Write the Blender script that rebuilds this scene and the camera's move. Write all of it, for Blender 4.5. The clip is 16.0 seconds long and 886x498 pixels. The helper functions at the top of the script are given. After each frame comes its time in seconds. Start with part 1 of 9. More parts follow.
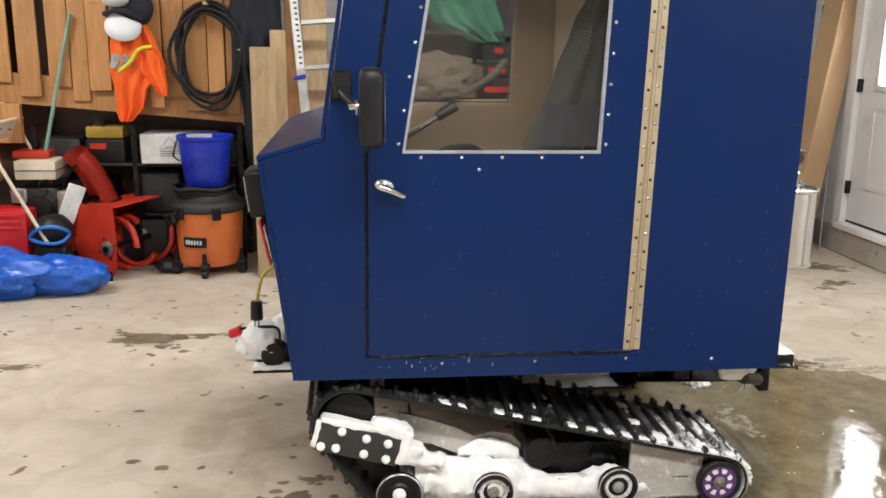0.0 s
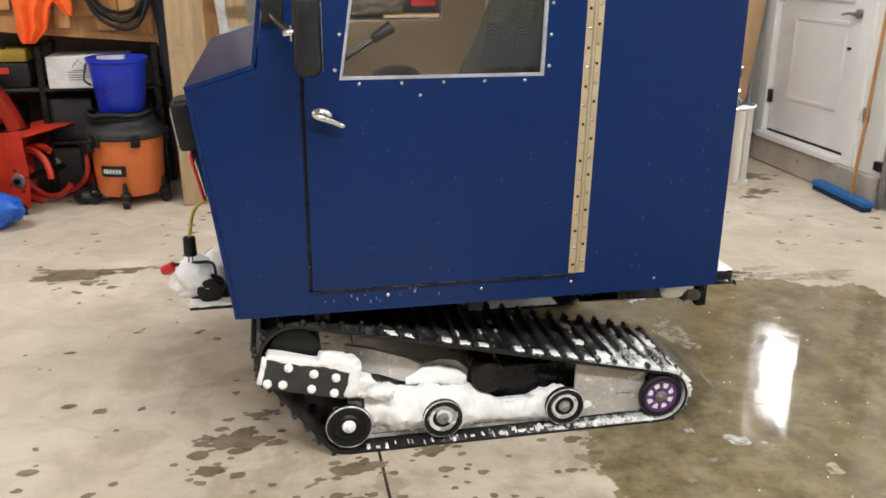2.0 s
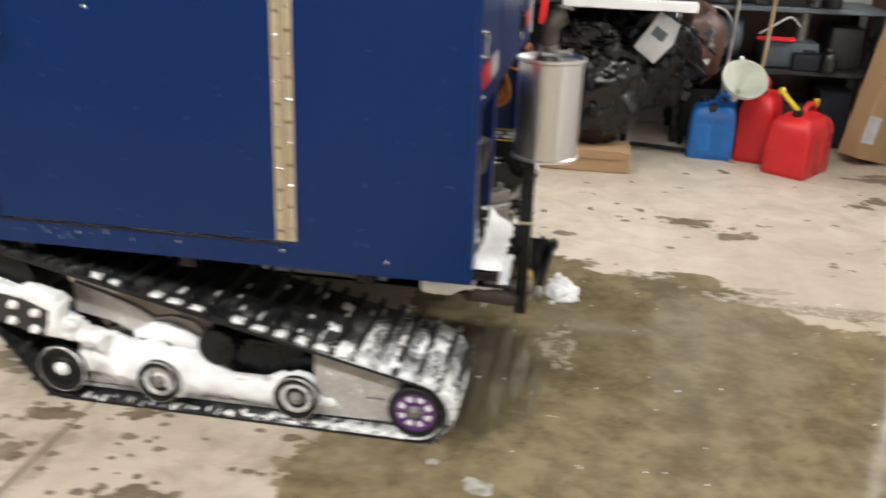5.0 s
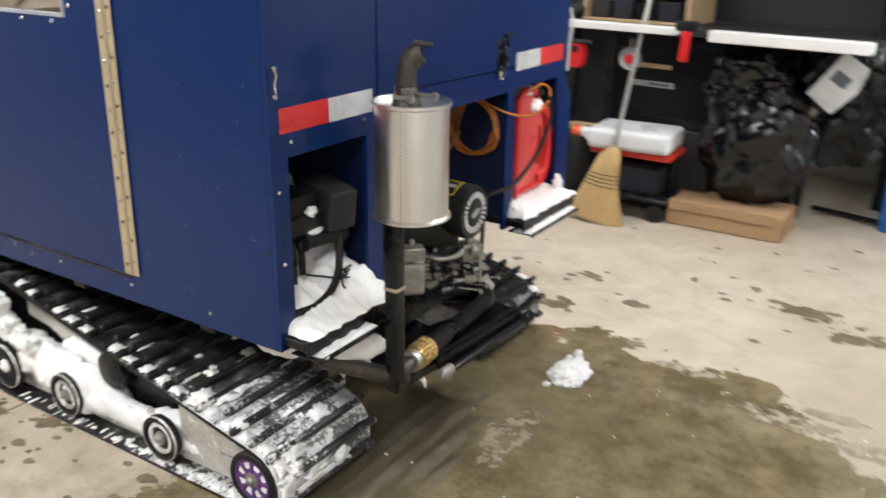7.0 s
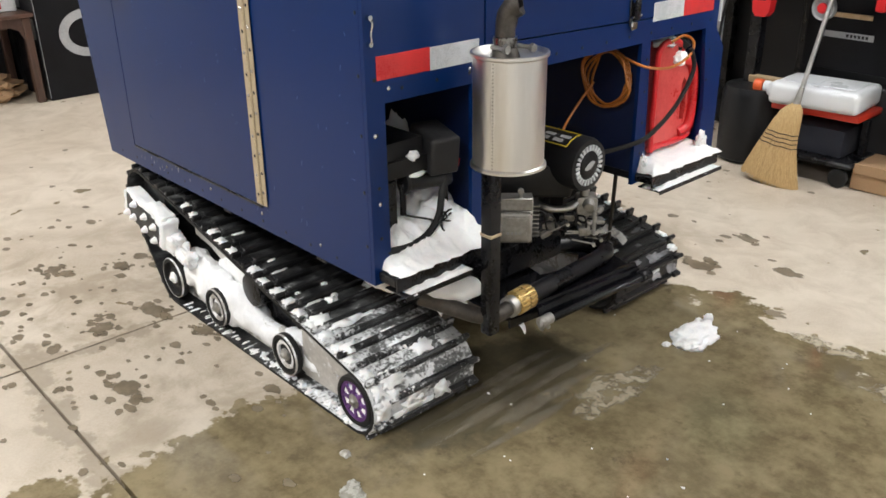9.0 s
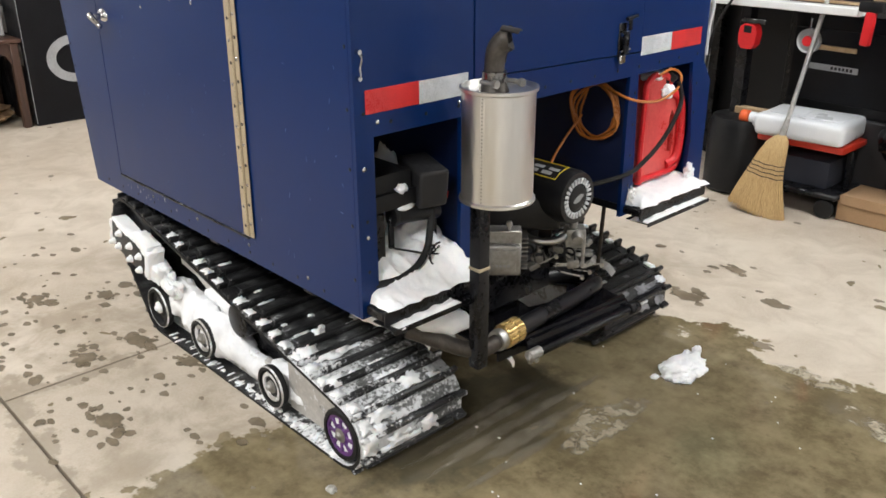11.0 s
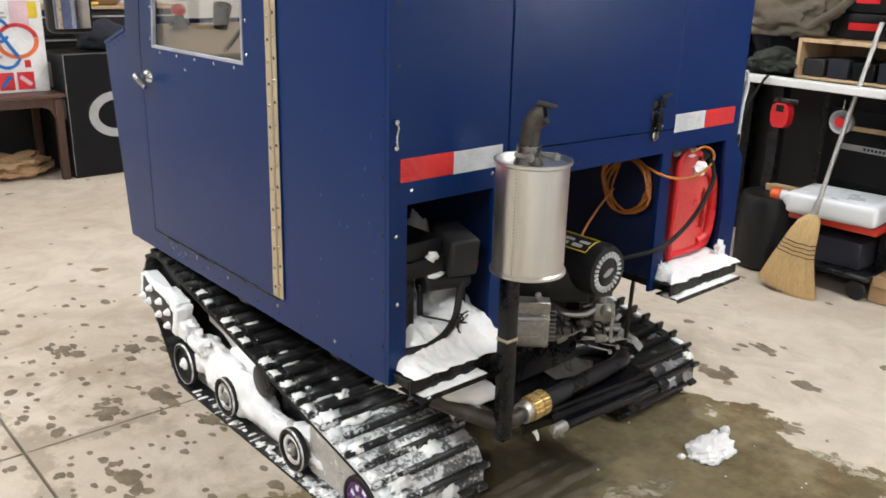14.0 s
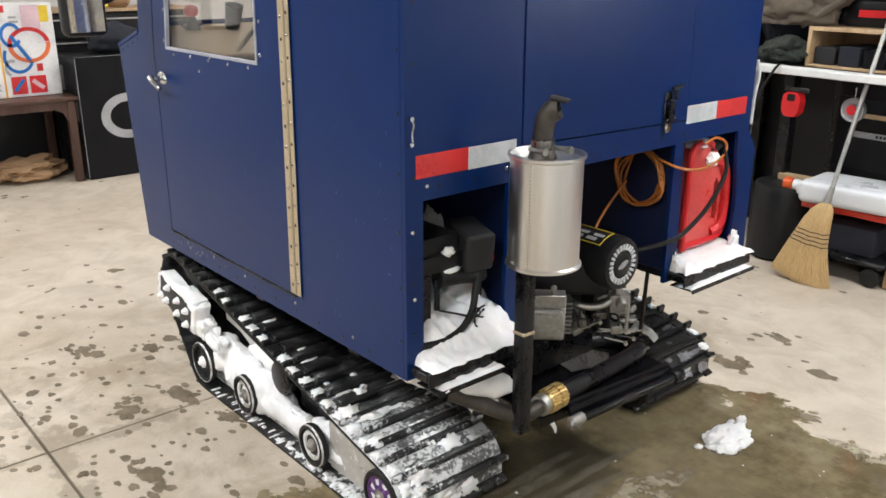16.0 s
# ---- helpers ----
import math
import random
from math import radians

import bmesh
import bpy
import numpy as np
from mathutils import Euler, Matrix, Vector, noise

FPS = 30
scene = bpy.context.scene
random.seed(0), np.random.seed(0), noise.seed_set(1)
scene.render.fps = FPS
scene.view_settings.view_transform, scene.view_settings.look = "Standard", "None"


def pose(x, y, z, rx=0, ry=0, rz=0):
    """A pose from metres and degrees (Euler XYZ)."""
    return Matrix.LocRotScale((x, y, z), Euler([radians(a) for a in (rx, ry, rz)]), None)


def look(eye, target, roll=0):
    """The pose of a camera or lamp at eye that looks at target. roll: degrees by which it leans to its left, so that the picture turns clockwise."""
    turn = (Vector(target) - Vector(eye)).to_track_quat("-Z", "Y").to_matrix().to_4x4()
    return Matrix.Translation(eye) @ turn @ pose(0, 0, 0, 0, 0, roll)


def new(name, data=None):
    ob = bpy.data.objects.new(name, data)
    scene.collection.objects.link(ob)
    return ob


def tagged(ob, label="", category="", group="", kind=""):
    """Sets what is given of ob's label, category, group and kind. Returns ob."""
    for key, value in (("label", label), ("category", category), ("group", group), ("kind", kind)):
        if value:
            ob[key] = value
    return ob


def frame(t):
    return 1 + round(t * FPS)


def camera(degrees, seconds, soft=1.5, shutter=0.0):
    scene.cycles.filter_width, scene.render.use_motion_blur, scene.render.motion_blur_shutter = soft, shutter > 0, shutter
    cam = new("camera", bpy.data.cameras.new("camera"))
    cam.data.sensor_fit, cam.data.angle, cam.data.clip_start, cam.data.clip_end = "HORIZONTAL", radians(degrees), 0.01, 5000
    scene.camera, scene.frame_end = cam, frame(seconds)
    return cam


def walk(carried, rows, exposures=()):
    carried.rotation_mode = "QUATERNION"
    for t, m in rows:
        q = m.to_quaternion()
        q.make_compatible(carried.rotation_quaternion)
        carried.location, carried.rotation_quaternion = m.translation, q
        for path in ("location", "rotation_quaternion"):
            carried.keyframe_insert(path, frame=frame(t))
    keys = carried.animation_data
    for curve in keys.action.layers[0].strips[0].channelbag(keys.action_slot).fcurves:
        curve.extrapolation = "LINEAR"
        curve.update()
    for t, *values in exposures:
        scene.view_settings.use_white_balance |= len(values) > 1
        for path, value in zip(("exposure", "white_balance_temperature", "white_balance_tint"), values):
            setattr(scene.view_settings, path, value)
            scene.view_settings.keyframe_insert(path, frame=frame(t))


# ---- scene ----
cam = camera(54.9, 16.0, soft=1.6, shutter=0.6)
PATH = [
    (0, (0.051, 0.037, 1.544), (0.262, 1.971, 1.083), 0.8),
    (0.5, (0.039, 0.035, 1.543), (0.255, 1.965, 1.068), 1.6),
    (1, (0.001, 0.071, 1.543), (0.36, 1.957, 0.98), 1.9),
    (1.5, (-0.056, 0.137, 1.547), (0.445, 1.963, 0.903), 2.0),
    (2, (0.002, 0.120, 1.575), (0.381, 1.971, 0.92), 0.3),
    (2.5, (0.289, -0.01, 1.514), (0.596, 1.87, 0.904), 1.1),
    (3, (0.513, 0.028, 1.496), (0.787, 1.908, 0.873), 0.6),
    (3.5, (0.79, 0.206, 1.52), (0.778, 2.089, 0.847), -2.4),
    (4, (1.042, 0.288, 1.482), (0.827, 2.151, 0.789), -3.7),
    (4.5, (1.418, 0.348, 1.503), (1.05, 2.184, 0.799), -2.6),
    (4.9, (1.659, 0.496, 1.441), (1.357, 2.342, 0.733), 0.6),
    (5, (1.709, 0.538, 1.437), (1.403, 2.371, 0.697), 1.7),
    (5.1, (1.763, 0.580, 1.452), (1.510, 2.421, 0.708), 2.1),
    (5.2, (1.836, 0.606, 1.460), (1.619, 2.453, 0.725), 1.7),
    (7.3, (2.816, 1.386, 1.439), (1.63, 2.847, 0.761), 2.3),
    (7.5, (2.887, 1.425, 1.439), (1.595, 2.797, 0.767), 3.3),
    (8, (2.973, 1.423, 1.466), (1.563, 2.624, 0.71), -0.4),
    (8.5, (2.974, 1.425, 1.465), (1.607, 2.635, 0.649), -0.4),
    (9, (2.97, 1.425, 1.464), (1.615, 2.651, 0.65), -0.9),
    (11.3, (2.945, 1.441, 1.481), (1.597, 2.709, 0.723), -0.4),
    (11.5, (2.933, 1.443, 1.477), (1.581, 2.709, 0.724), -1.2),
    (12, (2.94, 1.437, 1.477), (1.595, 2.716, 0.733), -1.3),
    (12.5, (2.939, 1.436, 1.471), (1.584, 2.709, 0.733), -0.7),
    (13, (2.933, 1.445, 1.484), (1.579, 2.731, 0.766), -0.4),
    (13.5, (2.931, 1.443, 1.485), (1.538, 2.697, 0.789), 1.0),
    (14, (2.942, 1.429, 1.495), (1.515, 2.683, 0.871), 1.3),
    (14.5, (2.949, 1.42, 1.492), (1.496, 2.652, 0.884), 0.9),
    (15, (2.957, 1.411, 1.496), (1.508, 2.634, 0.86), 0.6),
    (15.5, (2.957, 1.407, 1.495), (1.502, 2.625, 0.864), 0.1),
    (16, (2.945, 1.407, 1.5), (1.505, 2.641, 0.865), 0.1),
]
walk(cam, [(t, look(eye, target, roll)) for t, eye, target, roll in PATH], [(0, -0.12, 6500, 10), (4, -0.12, 6500, 10), (5, -0.03, 6450, 10), (7.3, -0.02, 6330, 10), (9, -0.08, 6300, 10), (16, -0.05, 6230, 10)])

# ---- world and light ----
world = bpy.data.worlds.new("world")
scene.world = world
world.use_nodes = True
wn = world.node_tree.nodes
sky = wn.new("ShaderNodeTexSky")
sky.sky_type = 'NISHITA'
sky.sun_disc = False
sky.sun_elevation = radians(22)
sky.sun_rotation = radians(120)
wn["Background"].inputs["Strength"].default_value = 0.1
world.node_tree.links.new(sky.outputs["Color"], wn["Background"].inputs["Color"])

CEILING = 2.75
LAMPS = [(-2.6, 1.2, 0.84), (0.2, 0.9, 1.16), (2.7, 0.5, 1.2), (-2.4, 4.7, 0.84), (0.3, 4.6, 0.58), (2.7, 4.3, 0.7)]
LAMP_WATTS = 62


def ceiling_lamp(x, y, k):
    data = bpy.data.lights.new("ceiling_tube_light", "AREA")
    data.shape, data.size, data.size_y = "RECTANGLE", 1.2, 0.16
    data.energy, data.color = LAMP_WATTS * k, (1.0, 0.985, 0.95)
    ob = new("ceiling_tube_light", data)
    ob.matrix_world = pose(x, y, CEILING - 0.12)


for lx, ly, lk in LAMPS:
    ceiling_lamp(lx, ly, lk)

# ---- materials ----
def nodes_of(name):
    m = bpy.data.materials.new(name)
    m.use_nodes = True
    t = m.node_tree
    return m, t.nodes, t.links, t.nodes["Principled BSDF"]


def noise_node(n, l, coord, scale, detail=4.0, rough=0.55, distort=0.0):
    k = n.new("ShaderNodeTexNoise")
    k.inputs["Scale"].default_value = scale
    k.inputs["Detail"].default_value = detail
    k.inputs["Roughness"].default_value = rough
    k.inputs["Distortion"].default_value = distort
    l.new(coord, k.inputs["Vector"])
    return k.outputs["Fac"]


def ramp(n, l, fac, lo, hi, a=0.0, b=1.0):
    k = n.new("ShaderNodeMapRange")
    k.interpolation_type = "SMOOTHSTEP"
    for key, v in (("From Min", lo), ("From Max", hi), ("To Min", a), ("To Max", b)):
        k.inputs[key].default_value = v
    l.new(fac, k.inputs["Value"])
    return k.outputs["Result"]


def mixed(n, l, fac, a, b, mode="MIX"):
    k = n.new("ShaderNodeMix")
    k.data_type, k.blend_type = "RGBA", mode
    for sock, v in (("Factor", fac), ("A", a), ("B", b)):
        s = k.inputs[0] if sock == "Factor" else [i for i in k.inputs if i.name == sock and i.type == "RGBA"][0]
        if isinstance(v, (int, float)):
            s.default_value = v
        elif isinstance(v, tuple):
            s.default_value = (*v[:3], 1)
        else:
            l.new(v, s)
    return [o for o in k.outputs if o.type == "RGBA"][0]


def calc(n, l, op, a, b=None):
    k = n.new("ShaderNodeMath")
    k.operation = op
    for i, v in enumerate((a, b)):
        if v is None:
            continue
        if isinstance(v, (int, float)):
            k.inputs[i].default_value = v
        else:
            l.new(v, k.inputs[i])
    return k.outputs[0]


def relief(n, l, bsdf, height, strength, distance=0.002):
    k = n.new("ShaderNodeBump")
    k.inputs["Strength"].default_value = strength
    k.inputs["Distance"].default_value = distance
    l.new(height, k.inputs["Height"])
    l.new(k.outputs["Normal"], bsdf.inputs["Normal"])


def mat(name, col, rough=0.5, metal=0.0, col2=None, scale=6.0, fine=90.0, bump=0.15, rvar=0.12, wear=None, wear_at=0.68,
        stretch=(1, 1, 1), per_piece=0.0, coat=0.0, spec=0.5):
    """A surface with broad and fine variation, and scuffs in the colour wear above wear_at."""
    m, n, l, b = nodes_of(name)
    tc = n.new("ShaderNodeTexCoord")
    mp = n.new("ShaderNodeMapping")
    mp.inputs["Scale"].default_value = stretch
    l.new(tc.outputs["Object"], mp.inputs["Vector"])
    broad = noise_node(n, l, mp.outputs["Vector"], scale, 5)
    grain = noise_node(n, l, mp.outputs["Vector"], fine, 3)
    if col2 is None:
        col2 = tuple(c * 0.72 for c in col)
    both = calc(n, l, "ADD", calc(n, l, "MULTIPLY", broad, 0.65), calc(n, l, "MULTIPLY", grain, 0.35))
    c = mixed(n, l, ramp(n, l, both, 0.36, 0.64), col2, col)
    if per_piece:
        info = n.new("ShaderNodeObjectInfo")
        hsv = n.new("ShaderNodeHueSaturation")
        l.new(ramp(n, l, info.outputs["Random"], 0, 1, 1 - per_piece, 1 + per_piece), hsv.inputs["Value"])
        l.new(c, hsv.inputs["Color"])
        c = hsv.outputs["Color"]
    if wear:
        w = noise_node(n, l, mp.outputs["Vector"], scale * 3.1, 8, 0.72)
        c = mixed(n, l, ramp(n, l, w, wear_at, wear_at + 0.05), c, wear)
    l.new(c, b.inputs["Base Color"])
    b.inputs["Specular IOR Level"].default_value = spec
    l.new(ramp(n, l, both, 0.3, 0.7, max(0.02, rough - rvar), min(1, rough + rvar)), b.inputs["Roughness"])
    b.inputs["Metallic"].default_value = metal
    b.inputs["Coat Weight"].default_value = coat
    if bump:
        relief(n, l, b, both, bump)
    return m


def concrete(name):
    """Trowelled garage slab: pale beige, mottled, with trowel streaks, dark drips, and a wide sheet of melt water round the rear of the machine."""
    m, n, l, b = nodes_of(name)
    geo = n.new("ShaderNodeNewGeometry")
    pos = geo.outputs["Position"]
    sep = n.new("ShaderNodeSeparateXYZ")
    l.new(pos, sep.inputs[0])
    broad = noise_node(n, l, pos, 0.9, 5, 0.6)
    mid = noise_node(n, l, pos, 5.0, 6, 0.65, 0.6)
    grain = noise_node(n, l, pos, 130, 3)
    c = mixed(n, l, ramp(n, l, broad, 0.35, 0.65), (0.46, 0.395, 0.31), (0.6, 0.535, 0.445))
    c = mixed(n, l, ramp(n, l, mid, 0.35, 0.72, 0, 0.55), c, (0.34, 0.28, 0.205))
    c = mixed(n, l, ramp(n, l, grain, 0.3, 0.7, 0.0, 0.22), c, (0.62, 0.56, 0.48))
    # soft damp where melt water has soaked in round the tracks
    near_x = calc(n, l, "MULTIPLY", ramp(n, l, sep.outputs[0], -1.1, -0.2), ramp(n, l, sep.outputs[0], 1.1, 1.5, 1, 0))
    near_y = calc(n, l, "MULTIPLY", ramp(n, l, sep.outputs[1], 1.7, 2.2), ramp(n, l, sep.outputs[1], 4.3, 5.0, 1, 0))
    soak = calc(n, l, "MULTIPLY", calc(n, l, "MULTIPLY", near_x, near_y), ramp(n, l, noise_node(n, l, pos, 2.9, 6, 0.62, 0.4), 0.45, 0.63, 0, 0.6))
    c = mixed(n, l, soak, c, (0.25, 0.195, 0.13))
    # damp drawn along the saw cuts
    wick = noise_node(n, l, pos, 5.5, 5, 0.65)
    reach = ramp(n, l, wick, 0.38, 0.7, 0.0, 0.13)
    cut_x = calc(n, l, "ABSOLUTE", calc(n, l, "SUBTRACT", sep.outputs[0], 0.292))
    cut_y = calc(n, l, "ABSOLUTE", calc(n, l, "SUBTRACT", sep.outputs[1], 2.003))
    along_x = calc(n, l, "MULTIPLY", ramp(n, l, calc(n, l, "SUBTRACT", reach, cut_x), -0.01, 0.03), ramp(n, l, sep.outputs[1], 0.4, 1.2))
    along_y = calc(n, l, "MULTIPLY", ramp(n, l, calc(n, l, "SUBTRACT", reach, cut_y), -0.01, 0.03), ramp(n, l, sep.outputs[0], -0.6, 0.2))
    c = mixed(n, l, calc(n, l, "MULTIPLY", calc(n, l, "MAXIMUM", along_x, along_y), 0.52), c, (0.22, 0.178, 0.125))
    # drips of melt water, in sparse groups
    vor = n.new("ShaderNodeTexVoronoi")
    vor.inputs["Scale"].default_value = 7.0
    warp = n.new("ShaderNodeVectorMath")
    warp.operation = "ADD"
    wob = n.new("ShaderNodeTexNoise")
    wob.inputs["Scale"].default_value = 9.0
    wob.inputs["Detail"].default_value = 4.0
    l.new(pos, wob.inputs["Vector"])
    wsc = n.new("ShaderNodeVectorMath")
    wsc.operation = "SCALE"
    wsc.inputs["Scale"].default_value = 0.16
    l.new(wob.outputs["Color"], wsc.inputs[0])
    l.new(pos, warp.inputs[0])
    l.new(wsc.outputs[0], warp.inputs[1])
    l.new(warp.outputs[0], vor.inputs["Vector"])
    groups = noise_node(n, l, pos, 1.3, 3)
    size = ramp(n, l, groups, 0.44, 0.66, 0.0, 0.24)
    drip = ramp(n, l, calc(n, l, "SUBTRACT", size, vor.outputs["Distance"]), -0.02, 0.03)
    # the sheet of water
    edge = noise_node(n, l, pos, 1.7, 6, 0.62)
    rag = noise_node(n, l, pos, 7.0, 5, 0.6)
    left = calc(n, l, "SUBTRACT", sep.outputs[0], 1.02)
    back = calc(n, l, "SUBTRACT", 4.06, sep.outputs[1])
    right = calc(n, l, "SUBTRACT", calc(n, l, "SUBTRACT", 4.15, sep.outputs[0]), calc(n, l, "MULTIPLY", sep.outputs[1], 0.36))
    ex = calc(n, l, "DIVIDE", calc(n, l, "SUBTRACT", sep.outputs[0], 1.9), 1.2)
    ey = calc(n, l, "DIVIDE", calc(n, l, "SUBTRACT", sep.outputs[1], 2.3), 1.95)
    away = calc(n, l, "SQRT", calc(n, l, "ADD", calc(n, l, "MULTIPLY", ex, ex), calc(n, l, "MULTIPLY", ey, ey)))
    pool = calc(n, l, "SUBTRACT", 1.04, away)
    inside = calc(n, l, "MINIMUM", calc(n, l, "MINIMUM", left, back), calc(n, l, "MINIMUM", right, pool))
    wob2 = calc(n, l, "ADD", calc(n, l, "MULTIPLY", calc(n, l, "SUBTRACT", edge, 0.5), 0.95), calc(n, l, "MULTIPLY", calc(n, l, "SUBTRACT", rag, 0.5), 0.3))
    field = calc(n, l, "ADD", inside, wob2)
    sheet = ramp(n, l, field, 0.0, 0.035)
    wet = calc(n, l, "MAXIMUM", sheet, calc(n, l, "MULTIPLY", drip, 0.8))
    mottle = noise_node(n, l, pos, 6.0, 8, 0.72)
    wetcol = mixed(n, l, ramp(n, l, mottle, 0.34, 0.66), (0.128, 0.102, 0.056), (0.262, 0.213, 0.124))
    spots = noise_node(n, l, pos, 16, 5, 0.62)
    wetcol = mixed(n, l, ramp(n, l, spots, 0.58, 0.7, 0, 0.55), wetcol, (0.08, 0.064, 0.036))
    wetcol = mixed(n, l, ramp(n, l, broad, 0.5, 0.7, 0, 0.4), wetcol, (0.25, 0.207, 0.125))
    # shade of the machine under its tail, painted into the wet colour
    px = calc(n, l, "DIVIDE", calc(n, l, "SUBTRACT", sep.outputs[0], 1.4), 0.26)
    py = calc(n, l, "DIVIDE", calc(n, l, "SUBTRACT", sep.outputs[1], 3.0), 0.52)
    tail_shade = calc(n, l, "SUBTRACT", 1.0, calc(n, l, "SQRT", calc(n, l, "ADD", calc(n, l, "MULTIPLY", px, px), calc(n, l, "MULTIPLY", py, py))))
    tail_shade = ramp(n, l, calc(n, l, "ADD", tail_shade, calc(n, l, "MULTIPLY", calc(n, l, "SUBTRACT", rag, 0.5), 1.3)), 0.0, 0.32, 0.0, 0.65)
    wetcol = mixed(n, l, tail_shade, wetcol, (0.045, 0.042, 0.03))
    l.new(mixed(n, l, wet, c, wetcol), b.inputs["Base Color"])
    film = ramp(n, l, noise_node(n, l, pos, 2.2, 4), 0.42, 0.7, 0.012, 0.085)
    dry = ramp(n, l, mid, 0.3, 0.7, 0.48, 0.66)
    k = n.new("ShaderNodeMix")
    k.data_type = "FLOAT"
    l.new(wet, k.inputs[0])
    l.new(dry, k.inputs[2])
    l.new(film, k.inputs[3])
    l.new(k.outputs[0], b.inputs["Roughness"])
    h = calc(n, l, "MULTIPLY", calc(n, l, "ADD", grain, mid), calc(n, l, "SUBTRACT", 1.0, calc(n, l, "MULTIPLY", sheet, 0.9)))
    # ripples where the film thins out over the grain
    thin = ramp(n, l, noise_node(n, l, pos, 4.2, 4, 0.6), 0.47, 0.58)
    ripple = calc(n, l, "MULTIPLY", calc(n, l, "MULTIPLY", noise_node(n, l, pos, 34, 4, 0.6), thin), calc(n, l, "MULTIPLY", sheet, 1.1))
    h = calc(n, l, "ADD", h, ripple)
    relief(n, l, b, h, 0.25, 0.002)
    return m


def belt_rubber(name, more=0.0, film=0.6):
    """Wet black track rubber with a grey film of frost and white powder on it, thicker towards the rear idler and the outer edge."""
    m, n, l, b = nodes_of(name)
    geo = n.new("ShaderNodeNewGeometry")
    pos = geo.outputs["Position"]
    sep = n.new("ShaderNodeSeparateXYZ")
    l.new(pos, sep.inputs[0])
    mp = n.new("ShaderNodeMapping")
    mp.inputs["Scale"].default_value = (3.2, 0.7, 3.2)
    l.new(pos, mp.inputs["Vector"])
    streak = noise_node(n, l, mp.outputs["Vector"], 13, 6, 0.66)
    patch = noise_node(n, l, pos, 9, 5, 0.6)
    crumbs = noise_node(n, l, pos, 75, 4, 0.65)
    fine = noise_node(n, l, pos, 210, 3)
    rear = ramp(n, l, sep.outputs[0], 0.75, 1.38)
    edge = calc(n, l, "MULTIPLY", ramp(n, l, sep.outputs[1], 2.6, 2.72, 1.0, 0.0), ramp(n, l, sep.outputs[0], 0.4, 0.9, 0.3, 1.0))
    far = ramp(n, l, sep.outputs[1], 3.2, 3.5)
    both = calc(n, l, "ADD", calc(n, l, "MULTIPLY", streak, 0.5), calc(n, l, "MULTIPLY", patch, 0.5))
    haze = calc(n, l, "MULTIPLY", ramp(n, l, calc(n, l, "ADD", both, calc(n, l, "MULTIPLY", rear, 0.2)), 0.46, 0.8), film)
    haze = calc(n, l, "MULTIPLY", haze, calc(n, l, "SUBTRACT", 1.0, calc(n, l, "MULTIPLY", far, 0.93)))
    base = mixed(n, l, fine, (0.007, 0.007, 0.008), (0.02, 0.02, 0.021))
    c = mixed(n, l, haze, base, (0.27, 0.275, 0.27))
    a = calc(n, l, "ADD", calc(n, l, "MULTIPLY", both, 0.62), calc(n, l, "MULTIPLY", crumbs, 0.38))
    gain = calc(n, l, "ADD", calc(n, l, "MULTIPLY", rear, 0.15), calc(n, l, "MULTIPLY", edge, 0.075))
    gain = calc(n, l, "SUBTRACT", calc(n, l, "ADD", gain, more - 0.06), calc(n, l, "MULTIPLY", far, 0.17))
    s = ramp(n, l, calc(n, l, "ADD", a, gain), 0.555, 0.62)
    l.new(mixed(n, l, s, c, mixed(n, l, crumbs, (0.5, 0.51, 0.52), (0.86, 0.87, 0.89))), b.inputs["Base Color"])
    l.new(ramp(n, l, calc(n, l, "ADD", s, haze), 0, 1, 0.3, 0.8), b.inputs["Roughness"])
    b.inputs["Specular IOR Level"].default_value = 0.4
    relief(n, l, b, calc(n, l, "ADD", calc(n, l, "MULTIPLY", s, 0.8), calc(n, l, "ADD", crumbs, fine)), 0.5, 0.003)
    return m


def snow_mat(name):
    m, n, l, b = nodes_of(name)
    geo = n.new("ShaderNodeNewGeometry")
    a = noise_node(n, l, geo.outputs["Position"], 28, 6, 0.7)
    f = noise_node(n, l, geo.outputs["Position"], 260, 3)
    l.new(mixed(n, l, ramp(n, l, a, 0.25, 0.6), (0.87, 0.885, 0.905), (0.96, 0.965, 0.97)), b.inputs["Base Color"])
    b.inputs["Roughness"].default_value = 0.75
    b.inputs["Subsurface Weight"].default_value = 0.2
    b.inputs["Subsurface Radius"].default_value = (0.02, 0.025, 0.03)
    relief(n, l, b, calc(n, l, "ADD", a, f), 0.5, 0.006)
    return m


def glass(name, tint=(0.9, 0.92, 0.9), rough=0.02):
    m, n, l, b = nodes_of(name)
    b.inputs["Base Color"].default_value = (*tint, 1)
    b.inputs["Transmission Weight"].default_value = 1.0
    tc = n.new("ShaderNodeTexCoord")
    s = noise_node(n, l, tc.outputs["Object"], 14, 6, 0.7)
    l.new(ramp(n, l, s, 0.45, 0.75, rough, rough + 0.025), b.inputs["Roughness"])
    b.inputs["IOR"].default_value = 1.45
    return m


